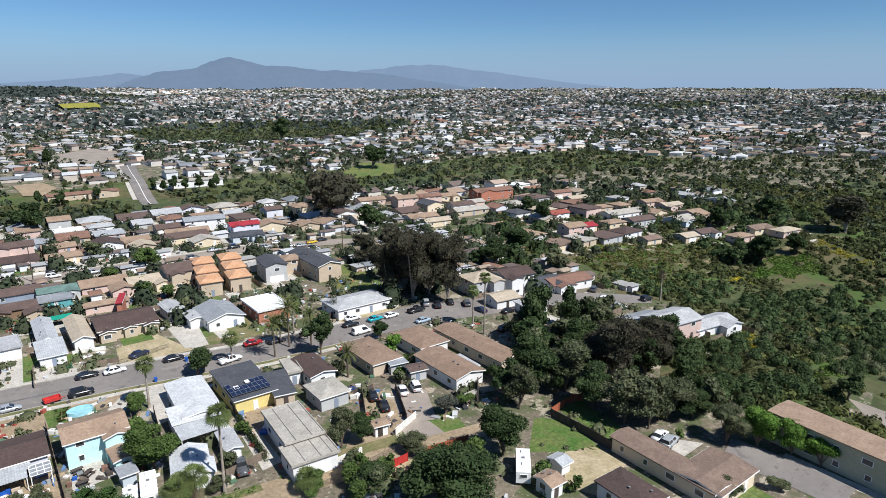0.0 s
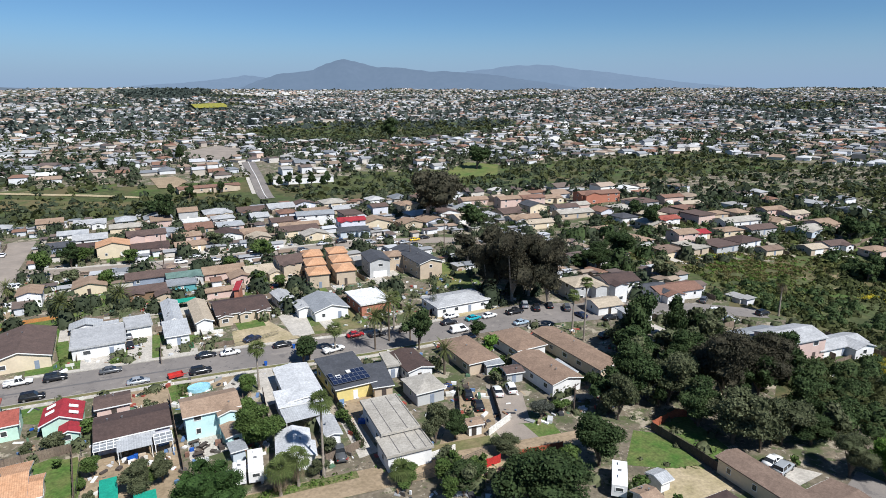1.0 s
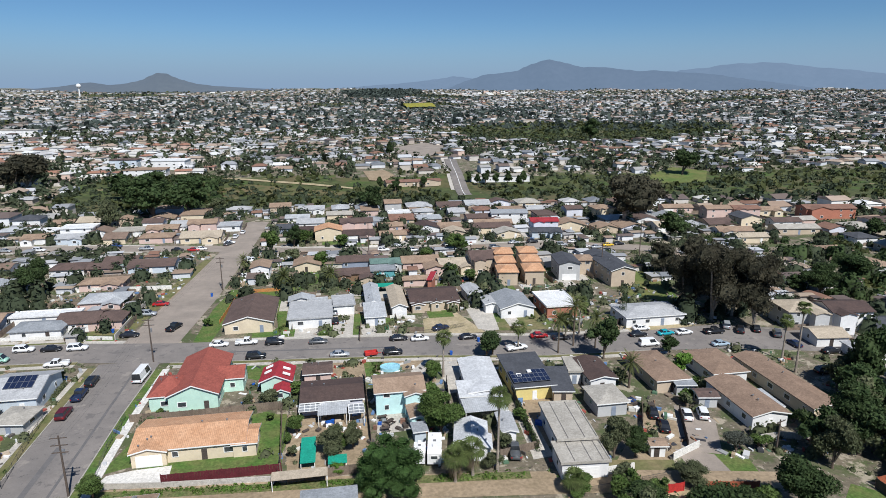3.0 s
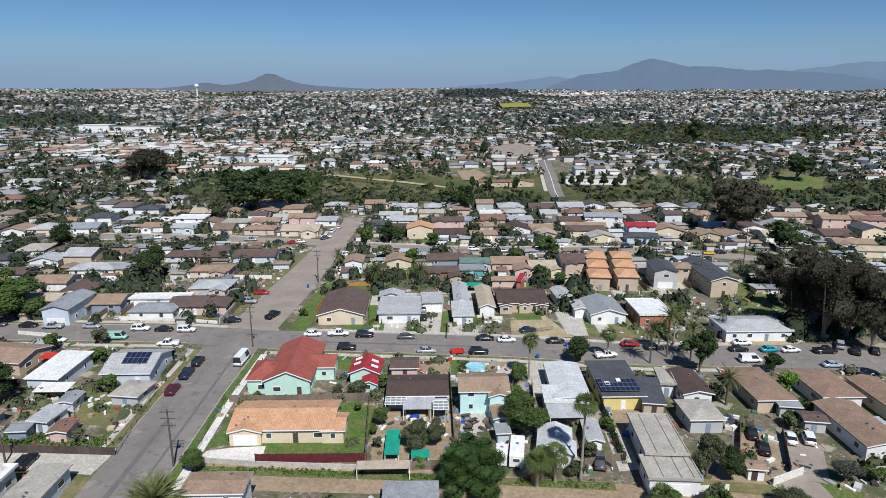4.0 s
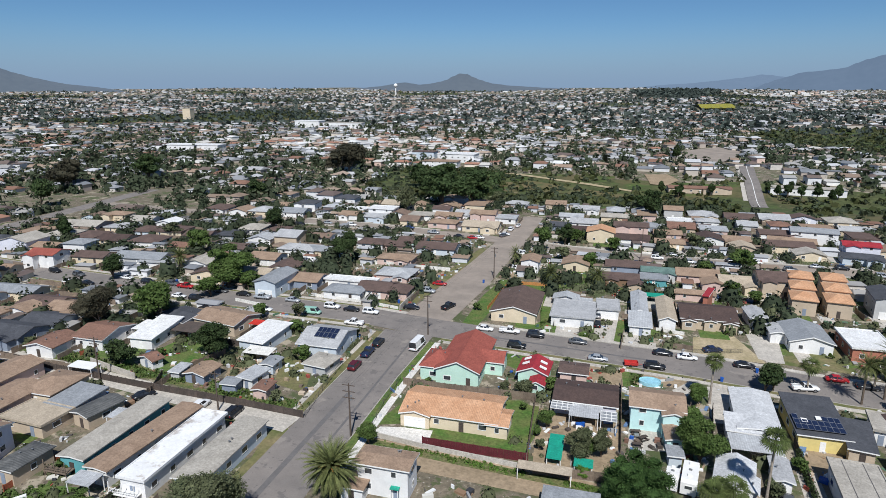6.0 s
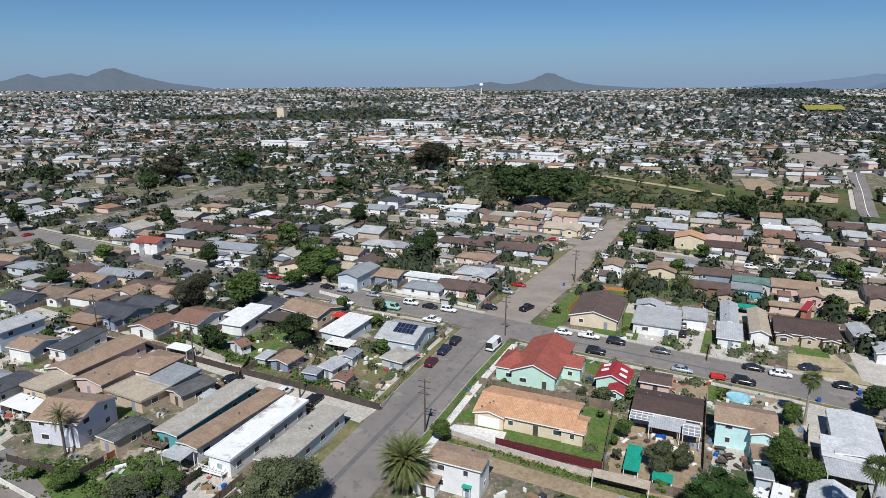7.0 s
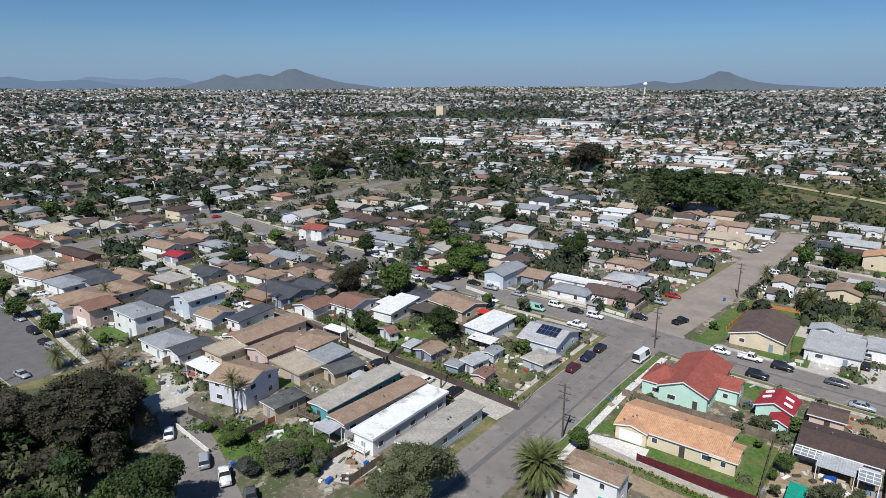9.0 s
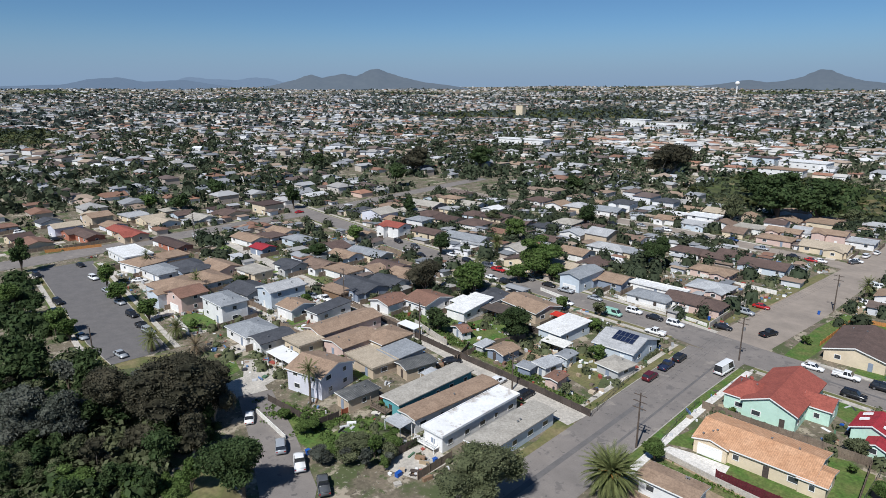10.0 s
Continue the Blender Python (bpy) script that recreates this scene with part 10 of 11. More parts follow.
trailer_rv(12.2, 94.6, 80, 3.6, 2.0, "small white cargo trailer beside a travel trailer")
trailer_rv(66.4, 64.2, 47, 7)
trailer_rv(-107.2, 197.2, 0, 7)
hedge(34.3, 109.7, 33.4, 93.4, 1.9, 1.1, "leaf_dark")
hedge(-74.0, 61.9, -72.5, 71.7, 1.6, 1.1, "leaf_dark")
hedge(64.1, 58.1, 70.3, 57.0, 1.2, 1.1, "leaf_green")
hedge(-0.9, 134.2, 3.7, 136.7, 1.0, 1.1, "leaf_olive")
hedge(-60.5, 129.4, -60.8, 137.2, 0.9, 1.1, "leaf_olive")
hedge(-153.9, 89.3, -145.8, 92.6, 1.2, 1.1, "leaf_green")
hedge(-236.5, 70.7, -235.4, 82.4, 1.5, 1.1, "leaf_dark")
hedge(-6.6, 155.7, -2.0, 155.0, 0.8, 1.1, "leaf_green")
picnic_table(6.9, 109.7, 10)
picnic_table(8.2, 107.8, 40)
picnic_table(7.1, 105.2, 5)
picnic_table(-66.9, 61.4, 30)
picnic_table(-103.8, 128.6, 0)
skylight(-16.1, 129.2, 4.0, 1.6, 0.8, 0, -22)
skylight(-16.2, 126.7, 4.0, 1.6, 0.8, 0, -22)
skylight(-12.4, 127.8, 4.0, 1.6, 0.8, 0, 22)
skylight(-12.3, 125.1, 4.0, 1.6, 0.8, 0, 22)
skylight(36.5, 116.2, 3.75, 1.0, 1.3, 3, 0)
skylight(39.2, 117.6, 3.8, 1.0, 1.0, 3, 0)
house(-36.6, 79.0, 4.6, 4.2, 2.6, "shed", "x", 0.06, "white", "tan", name="annexe", category="annexe")
canopy(-30.0, 79.5, 1.5, 1.4, 2.3, M["greentarp"], label="small green awning over a doorway", name="awning")
pool(10.4, 131.9, 1.75, 0.8)
utility_trailer(6.5, 140.1, 8)
porch(-71.2, 68.6, 5.0, 2.2, 1.1)
porch(-86.7, 70.8, 4.6, 2.2, 1.0, m="wood")
clutter(-73.9, 116.3, 9, 6, 14)
clutter(-82.4, 105.8, 5, 4, 9)
clutter(-75.9, 110.1, 6, 4, 8)
clutter(-5.3, 108.8, 8, 2.5, 9)
clutter(54.3, 94.7, 6, 9, 12)
clutter(59.9, 106.5, 6, 5, 9)
clutter(-61.6, 108.6, 5, 3, 7)
clutter(8.2, 107.4, 6, 4, 8)
clutter(-72.5, 272.7, 6, 3, 6)
clutter(-67.4, 59.9, 7, 5, 6)
clutter(29.0, 126.1, 3, 3, 5)
clutter(36.9, 102.8, 5, 3, 6)
clutter(69.2, 109.7, 6, 3, 6)
bin_can(-60.3, 166.8, "bluetarp")
bin_can(-39.8, 193.1, "bluetarp")
bin_can(-63.2, 128.3, "bluetarp")
bin_can(25.7, 136.9, "bluetarp")
bin_can(-138.7, 166.3, "bluetarp")
bin_can(-84.7, 52.1, "bluetarp")
bin_can(-66.8, 66.0, "bluetarp")
bin_can(-19.6, 127.7, "bluetarp")
bin_can(34.1, 143.8, "bluetarp")
for cx, cy, ch, ck, cc in ((-92.0, 159.6, 0, "sedan", "silver"), (-118.5, 161.6, 0, "sedan", "grey"), (-128.0, 153.6, 0, "sedan", "white"), (-141.0, 155.2, 0, "suv", "black"),
                           (-158.0, 165.4, -4, "sedan", "white"), (-166.0, 156.8, -4, "sedan", "black"), (-196.0, 160.4, -6, "sedan", "silver"), (-206.0, 169.8, -6, "suv", "white"),
                           (-100.0, 260.8, -8, "sedan", "black"), (-118.0, 263.0, -6, "suv", "white"), (-131.0, 264.4, -6, "sedan", "silver"), (-90.0, 265.2, -8, "sedan", "blue"),
                           (44.0, 242.6, 0, "sedan", "black"), (52.0, 242.4, 0, "sedan", "white"), (62.0, 235.2, 0, "suv", "grey"), (72.0, 242.0, 0, "sedan", "silver"),
                           (80.0, 241.8, 0, "suv", "black"), (97.0, 238.8, -15, "sedan", "white"), (-4.0, 238.6, -12, "sedan", "silver"), (26.0, 153.8, 20, "sedan", "navy")):
    car(cx, cy, ch, ck, cc)

# ---- beyond the near streets ----
def scatter(name, m, places, quads, size, label, category, seed, core=0.0):
    """Many small crowns of leaves in one object: (x, y, radius, height)."""
    rng = np.random.default_rng(seed)
    P = np.array(places)
    n = len(P)
    d = rng.normal(size=(n, quads, 3))
    d /= np.linalg.norm(d, axis=2)[:, :, None]
    d[:, :, 2] = np.abs(d[:, :, 2]) * 1.0 - 0.15
    r = rng.uniform(0.6, 1.05, (n, quads, 1))
    c = d * r * P[:, None, [2, 2, 3]] * np.array([1, 1, 1.0])
    c[:, :, 0] += P[:, None, 0]
    c[:, :, 1] += P[:, None, 1]
    z = np.array([hgt(a, b) for a, b in P[:, :2]])
    c[:, :, 2] += z[:, None] + P[:, None, 3] * 0.12
    c = c.reshape(-1, 3)
    d = d.reshape(-1, 3)
    k = len(c)
    u = np.cross(d, rng.normal(size=(k, 3)))
    u /= np.linalg.norm(u, axis=1)[:, None] + 1e-9
    w = np.cross(u, d + rng.normal(size=(k, 3)) * 0.5)
    w /= np.linalg.norm(w, axis=1)[:, None] + 1e-9
    s = np.repeat(P[:, 2], quads)[:, None] * size * rng.uniform(0.6, 1.3, (k, 1))
    v = np.stack([c - u * s, c - w * s * 0.7, c + u * s, c + w * s * 0.7], 1).reshape(-1, 3)
    f = np.arange(4 * k).reshape(k, 4)
    if core:
        box = np.array([(-1, -1, -0.3), (1, -1, -0.3), (1, 1, -0.3), (-1, 1, -0.3), (-0.7, -0.7, 1), (0.7, -0.7, 1), (0.7, 0.7, 1), (-0.7, 0.7, 1)]) * core
        turn = rng.uniform(0, 1.57, n)
        bx = box[None, :, 0] * np.cos(turn)[:, None] - box[None, :, 1] * np.sin(turn)[:, None]
        by = box[None, :, 0] * np.sin(turn)[:, None] + box[None, :, 1] * np.cos(turn)[:, None]
        bz = np.repeat(box[None, :, 2], n, 0)
        b = np.stack([bx * P[:, None, 2], by * P[:, None, 2], bz * P[:, None, 3]], 2) * rng.uniform(0.8, 1.15, (n, 8, 1))
        b[:, :, 0] += P[:, None, 0]
        b[:, :, 1] += P[:, None, 1]
        b[:, :, 2] += z[:, None]
        side = np.array([(0, 1, 5, 4), (1, 2, 6, 5), (2, 3, 7, 6), (3, 0, 4, 7), (4, 5, 6, 7)])
        f = np.concatenate([f, (side[None] + (np.arange(n) * 8)[:, None, None]).reshape(-1, 4) + len(v)])
        v = np.concatenate([v, b.reshape(-1, 3)])
    return tagged(new(name, fast_mesh(name, v, f, m)), label, category, kind="stuff")


def within(x, y, poly):
    c = False
    for (ax, ay), (bx, by) in zip(poly, poly[1:] + poly[:1]):
        if (ay > y) != (by > y) and x < (bx - ax) * (y - ay) / (by - ay) + ax:
            c = not c
    return c


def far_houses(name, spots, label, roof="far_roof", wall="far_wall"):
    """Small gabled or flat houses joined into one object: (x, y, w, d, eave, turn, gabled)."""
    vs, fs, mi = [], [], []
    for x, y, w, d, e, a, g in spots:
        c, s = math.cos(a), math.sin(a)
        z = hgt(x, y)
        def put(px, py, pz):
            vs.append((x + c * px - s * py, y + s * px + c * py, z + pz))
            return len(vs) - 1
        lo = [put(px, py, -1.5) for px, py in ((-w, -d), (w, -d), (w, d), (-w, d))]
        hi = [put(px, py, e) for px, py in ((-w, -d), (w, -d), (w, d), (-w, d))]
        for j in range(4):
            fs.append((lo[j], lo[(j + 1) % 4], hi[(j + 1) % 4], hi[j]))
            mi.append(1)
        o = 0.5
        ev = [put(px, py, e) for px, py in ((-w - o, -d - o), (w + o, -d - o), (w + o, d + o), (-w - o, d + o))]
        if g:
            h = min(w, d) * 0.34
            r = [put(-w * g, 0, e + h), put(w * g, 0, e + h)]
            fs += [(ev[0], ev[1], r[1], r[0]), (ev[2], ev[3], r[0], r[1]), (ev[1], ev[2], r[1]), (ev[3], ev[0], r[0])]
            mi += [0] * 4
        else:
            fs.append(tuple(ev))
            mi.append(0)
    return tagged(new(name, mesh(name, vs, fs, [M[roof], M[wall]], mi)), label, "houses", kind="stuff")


FAR = random.Random(21)
WOODED = ([(316, 345), (388, 341), (450, 332), (541, 285), (614, 274), (636, 233), (654, 186), (452, 125), (386, 162), (368, 206), (336, 247), (295, 283), (283, 308)], [(347, 187), (375, 181), (387, 157), (395, 141), (450, 125), (325, 87), (309, 104), (329, 137), (309, 153)], [(-137, 338), (-139, 436), (-147, 464), (-84, 469), (-63, 358), (-87, 341), (-107, 337)], [(-148, 432), (-133, 484), (-64, 483), (-11, 501), (25, 471), (87, 475), (80, 430), (23, 423), (-40, 412), (-95, 347)])
def district(x, y):
    """The turn of the street grid in a part of town."""
    return 0.5 * math.sin(math.floor(x / 420) * 2.1 + math.floor(y / 380) * 1.3) if math.hypot(x, y) > 560 else 0.0


def on_road(x, y):
    """Keeps the streets that run on into the distance clear."""
    if y < 345 and abs(x + 272) < 15 or abs(y - np.interp(x, [q[0] for q in STREET_TWO], [q[1] for q in STREET_TWO])) < 12 and x < 130 or abs(x + 39) < 14 and y < 310:
        return True
    return 360 < y < 640 and abs(x - (80 + (y - 372) * 0.165)) < 13


FAR_OPEN = ([(60, 660), (103, 718), (120, 680), (109, 603), (81, 562), (58, 593)], [(168, 1460), (174, 1650), (214, 1920), (292, 1860), (260, 1545)], [(14, 500), (46, 498), (52, 464), (40, 436), (14, 440)],
            [(227, 405), (231, 437), (271, 470), (294, 447), (264, 400)], [(-94, 480), (-90, 466), (-40, 448), (14, 424), (16, 436), (-40, 460)])
FAR_WOOD = [(60, 2750), (40, 4100), (560, 4200), (470, 3350), (262, 2450)]
WORKS = [(480, 2800), (560, 3420), (950, 3390), (890, 3140)]
PALE_TOWN = [(-90, 470), (-95, 700), (-330, 760), (-480, 620), (-270, 560), (-180, 470)]
spots, pale_spots, greens, scrubs = [], [], [], []
def in_view(x, y):
    az = math.degrees(math.atan2(x, y))
    return -86 < az < 79


for ring, (r0, r1, lot_w, lot_d) in enumerate(((335, 900, 15, 22), (900, 1700, 18, 27), (1700, 2900, 25, 38), (2900, 4700, 46, 70))):
    n = int(2 * r1 / lot_w)
    for i in range(n):
        for j in range(int(r1 / lot_d) + 8):
            gx, gy = -r1 + i * lot_w, -150 + j * lot_d
            a = district(gx, gy)
            x, y = gx + FAR.uniform(-4, 4) + 7 * math.sin(gy / 60), gy + FAR.uniform(-5, 5) + 9 * math.sin(gx / 90)
            r = math.hypot(x, y)
            if not (r0 <= r < r1) or not in_view(x, y):
                continue
            if r < 560 and (on_road(x, y) or any(abs(x - q[0]) < 12 and abs(y - q[1]) < 12 for q in TAKEN)):
                continue
            if any(within(x, y, q) for q in FAR_OPEN):
                continue
            if within(x, y, FAR_WOOD):
                for _ in range(7):
                    s = FAR.uniform(6, 12)
                    greens.append((x + FAR.uniform(-0.5, 0.5) * lot_w, y + FAR.uniform(-0.5, 0.5) * lot_d, s, s * FAR.uniform(0.9, 1.3)))
                continue
            if wild(x, y) or r < 1200 and any(within(x, y, q) for q in WOODED):
                for _ in range(9 if ring == 0 else 6 if ring == 1 else 3):
                    s = FAR.uniform(1.2, 3.6) * (1 + ring * 0.5)
                    if FAR.random() < 0.85:
                        (greens if FAR.random() < 0.62 else scrubs).append((x + FAR.uniform(-0.6, 0.6) * lot_w, y + FAR.uniform(-0.6, 0.6) * lot_d, s, s * FAR.uniform(0.7, 1.2)))
                continue
            pale = within(x, y, PALE_TOWN) or within(x, y, WORKS)
            if FAR.random() < (0.62 if 385 < r < 570 and x < 10 and not pale else 0.86):
                big = within(x, y, WORKS) or ring > 0 and FAR.random() < (0.02 if math.sin(x / 310 + 1) * math.sin(y / 230) < 0.45 else 0.16)
                w, d = FAR.uniform(3.4, 6.4) * (1 + 0.16 * ring), FAR.uniform(3.6, 6.6) * (1 + 0.12 * ring)
                if big:
                    w, d = w * 2.0, d * 1.7
                (pale_spots if pale or FAR.random() < 0.12 else spots).append((x, y, w, d, FAR.choice((2.2, 2.4, 2.6, 2.6, 4.4)) + (1.8 if big else 0), a + FAR.choice((0, 0, 1.57)), 0 if big or FAR.random() < 0.22 else FAR.choice((0.5, 1.0, 1.0))))
            leafy_part = 0.5 + 0.5 * math.sin(x / (70 + 60 * ring) + 2.2 * math.sin(y / 190)) * math.sin(y / (50 + 40 * ring) + 1.7 * math.sin(x / 260))
            if 385 < r < 570 and x < 10:
                leafy_part = max(leafy_part, 0.85)
            for _ in range((10, 8, 6, 4)[ring]):
                if FAR.random() < 0.14 + 0.85 * leafy_part ** 1.2 and not (pale and FAR.random() < 0.5):
                    s = FAR.choice((1.3, 1.9, 2.5, 3.2, 4.4)) * FAR.uniform(0.8, 1.25) * (1 + ring * 0.22)
                    greens.append((x + FAR.uniform(-0.62, 0.62) * lot_w, y + FAR.uniform(-0.62, 0.62) * lot_d, s, s * FAR.uniform(1.2, 2.3) * (1, 0.85, 0.7, 0.45)[ring]))
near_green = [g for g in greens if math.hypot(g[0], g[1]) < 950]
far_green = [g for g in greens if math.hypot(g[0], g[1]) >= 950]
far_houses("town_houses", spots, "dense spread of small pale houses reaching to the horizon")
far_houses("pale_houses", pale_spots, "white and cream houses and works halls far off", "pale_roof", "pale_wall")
scatter("town_trees", M["leaf_far"], near_green, 12, 0.44, "scattered dark green trees between the houses", "trees", 3)
scatter("distant_trees", M["leaf_distant_hazed"], far_green, 3, 0.9, "far dark green trees among the houses", "trees", 4)
scatter("hillside_scrub", M["scrub"], scrubs, 6, 0.7, "rough olive scrub and trees on far slopes", "scrub", 5)


def clear(x, y, gap=0.6):
    """Open ground: no house and no street here."""
    if any(abs(x - q[0]) < q[2] * 0.85 + gap and abs(y - q[1]) < q[2] * 0.85 + gap for q in TAKEN):
        return False
    for line in LINES:
        for (ax, ay, aw), (bx, by, bw) in zip(line, line[1:]):
            t = max(0.0, min(1.0, ((x - ax) * (bx - ax) + (y - ay) * (by - ay)) / ((bx - ax) ** 2 + (by - ay) ** 2)))
            if math.hypot(x - ax - t * (bx - ax), y - ay - t * (by - ay)) < aw / 2 + 1.2 + gap:
                return False
    return True


# yard shrubs in the near blocks, and the scrub of the canyon
shrubs, canyon, grove = [], [], []
while len(shrubs) < 2700:
    x, y = FAR.uniform(-335, 175), FAR.uniform(60, 345)
    if math.hypot(x, y) < 350 and clear(x, y) and not (-48 < x < 70 and 82 < y < 150 and FAR.random() < 0.7):
        s = FAR.choice((0.45, 0.6, 0.8, 1.1, 1.6, 2.2))
        shrubs.append((x, y, s, s * FAR.uniform(0.8, 1.6)))
OPEN = ([(234, 111), (254, 114), (266, 115), (279, 108), (269, 99), (262, 96), (249, 101)], [(208, 168), (242, 160), (241, 137), (206, 123), (180, 129), (184, 151)], [(165, 81), (167, 75), (152, 61), (147, 63), (155, 74)], [(300, 114), (286, 87), (277, 83), (286, 108)], [(234, 116), (241, 114), (230, 108), (225, 110)], [(161, 52), (187, 54), (201, 54), (192, 51), (179, 51), (156, 49)])
while len(canyon) < 4600:
    x, y = FAR.uniform(112, 430), FAR.uniform(5, 235)
    if y > 60 + (x - 112) * 0.2 and x < 165 and y > 90 or not in_view(x, y) or y > 175 and x < 200:
        continue
    bare = math.sin(x / 23 + 1.2) * math.sin(y / 17) + 0.6 * math.sin(x / 9 - y / 13)
    if bare > 0.25 and FAR.random() < 0.88 or not clear(x, y, 0.5) or any(within(x, y, q) for q in OPEN) and FAR.random() < 0.93:
        continue
    s = FAR.choice((0.7, 1.0, 1.4, 1.9, 2.6))
    canyon.append((x, y, s, s * FAR.uniform(0.55, 0.95)))


def thicket(poly, n, r0, r1, m, seed):
    """A stand of bushes and low trees grown together inside an outline."""
    rng = random.Random(seed)
    xs, ys = [q[0] for q in poly], [q[1] for q in poly]
    spots = []
    for _ in range(40 * n):
        x, y = rng.uniform(min(xs), max(xs)), rng.uniform(min(ys), max(ys))
        if len(spots) < n and within(x, y, poly) and clear(x, y, 0.5):
            r = rng.uniform(r0, r1)
            spots.append((x, y, r, r * rng.uniform(0.9, 1.7)))
    if spots:
        far = math.hypot(*poly[0]) > 170
        words = {"leaf_dark": "dense dark green trees and bushes grown together", "leaf_olive": "tangled olive green bushes and small trees", "leaf_green": "low fresh green bushes on a bank"}
        scatter("thicket", M[m], spots, 90 if far else 300, 0.19 if far else 0.12, words[m], "thicket", seed, core=0.58)


thicket([(212, 199), (287, 191), (359, 183), (332, 159), (266, 161), (195, 169)], 46, 1.5, 2.8, "leaf_dark", 31)
thicket([(140, 215), (217, 203), (305, 223), (331, 242), (238, 249), (158, 243)], 40, 1.5, 2.8, "leaf_dark", 32)
thicket([(169, 213), (212, 199), (184, 160), (164, 152), (143, 160), (150, 190)], 30, 2.5, 4.5, "leaf_dark", 33)
thicket([(-142, 445), (-83, 462), (-62, 350), (-87, 339), (-112, 347)], 40, 3.5, 6, "leaf_dark", 34)
thicket([(270, 163), (332, 159), (345, 130), (301, 125), (258, 142)], 24, 2.5, 4.5, "leaf_dark", 35)
thicket([(254, 145), (275, 138), (273, 121), (252, 115), (237, 124)], 14, 2.5, 4, "leaf_dark", 36)
thicket([(-239, 36), (-235, 45), (-169, 37), (-169, 23)], 30, 2, 4, "leaf_dark", 37)
thicket([(-169, 23), (-156, 36), (-139, 33), (-103, 38), (-93, 27), (-98, 9)], 130, 1.6, 3, "leaf_olive", 38)
thicket([(-169, 23), (-155, 37), (-139, 33), (-103, 38), (-93, 27), (-102, 10)], 60, 2.2, 3.6, "leaf_dark", 39)
thicket([(-108, 41), (-107, 46), (-101, 45), (-101, 37)], 10, 1.2, 2.2, "leaf_dark", 40)
thicket([(-98, 29), (-93, 34), (-86, 31), (-91, 26)], 20, 0.8, 1.6, "leaf_green", 41)
thicket([(138, 84), (163, 80), (151, 58), (142, 42), (117, 54), (115, 62), (120, 72)], 90, 1.4, 2.6, "leaf_dark", 42)
thicket([(214, 101), (266, 74), (184, 48), (159, 62), (174, 81)], 120, 1.5, 3, "leaf_dark", 43)
thicket([(172, 133), (200, 131), (220, 112), (184, 89), (166, 102), (162, 123)], 50, 1.4, 2.6, "leaf_dark", 44)
thicket([(150, 50), (162, 60), (205, 56), (222, 38), (190, 30), (160, 36)], 110, 1.2, 2.4, "leaf_dark", 45)
thicket([(148, 46), (162, 58), (205, 54), (215, 36), (165, 30)], 60, 0.9, 1.7, "leaf_olive", 46)


def tufts(name, poly, n, m, r, h, label, category, seed):
    """Low clumps strewn over an area, thinning out past its edge."""
    rng = random.Random(seed)
    cx, cy = sum(q[0] for q in poly) / len(poly), sum(q[1] for q in poly) / len(poly)
    spots = []
    for _ in range(n):
        a, b = rng.sample(range(len(poly)), 2)
        u, w = rng.random(), rng.random() ** 0.6 * rng.uniform(0.8, 1.25)
        px, py = poly[a][0] + (poly[b][0] - poly[a][0]) * u, poly[a][1] + (poly[b][1] - poly[a][1]) * u
        k = rng.uniform(0.5, 1.6)
        x, y = cx + (px - cx) * w, cy + (py - cy) * w
        if math.sin(x / 3.1 + 1) * math.sin(y / 2.3) > -0.45:
            spots.append((x, y, r * k, h * k))
    scatter(name, M[m], spots, 10, 0.42, label, category, seed)


tufts("meadow_grass", [(249, 101), (262, 96), (269, 99), (279, 108), (266, 115), (254, 114), (234, 111)], 1500, "tuft_green", 0.9, 0.4, "fresh green grass on a slope", "grass", 51)
tufts("dry_grass", [(184, 151), (180, 129), (206, 123), (241, 137), (242, 160), (208, 168)], 1700, "tuft_dry", 0.9, 0.35, "dry brownish grass on a slope", "grass", 52)
tufts("meadow_grass", [(184, 151), (180, 129), (206, 123), (241, 137), (242, 160), (208, 168)], 700, "tuft_green", 0.9, 0.4, "green grass among dry stalks", "grass", 57)
for seed, poly in enumerate(([(154, 74), (149, 64), (151, 61), (164, 74), (163, 80)], [(285, 108), (277, 83), (286, 87), (300, 114)], [(192, 161), (218, 155), (227, 170), (202, 175)], [(222, 111), (230, 106), (242, 114), (234, 118)])):
    tufts("wild_flowers", poly, 420, "flower_leaf", 0.45, 0.35, "yellow wild flowers on a slope", "flowers", 53 + seed)

tufts("alley_weeds", [(-63, 100.6), (-63, 104.2), (-132, 112.6), (-132, 108)], 700, "leaf_green", 0.55, 0.6, "rank green weeds beside the alley", "weeds", 58)
tufts("alley_weeds", [(-38, 93.0), (-37, 94.8), (30, 88.6), (30, 86.6)], 420, "tuft_green", 0.4, 0.3, "rank green weeds beside the alley", "weeds", 59)
tufts("meadow_grass", [(122, 51), (134, 48), (152, 47), (158, 51), (140, 53), (126, 55)], 700, "tuft_green", 0.6, 0.3, "fresh green grass behind the apartment block", "grass", 61)
tufts("slope_weeds", [(-80, 54), (-76, 62), (-80, 68), (-88, 67), (-95, 60), (-107, 58), (-104, 53)], 900, "leaf_green", 0.5, 0.3, "rank green weeds on a slope", "weeds", 60)


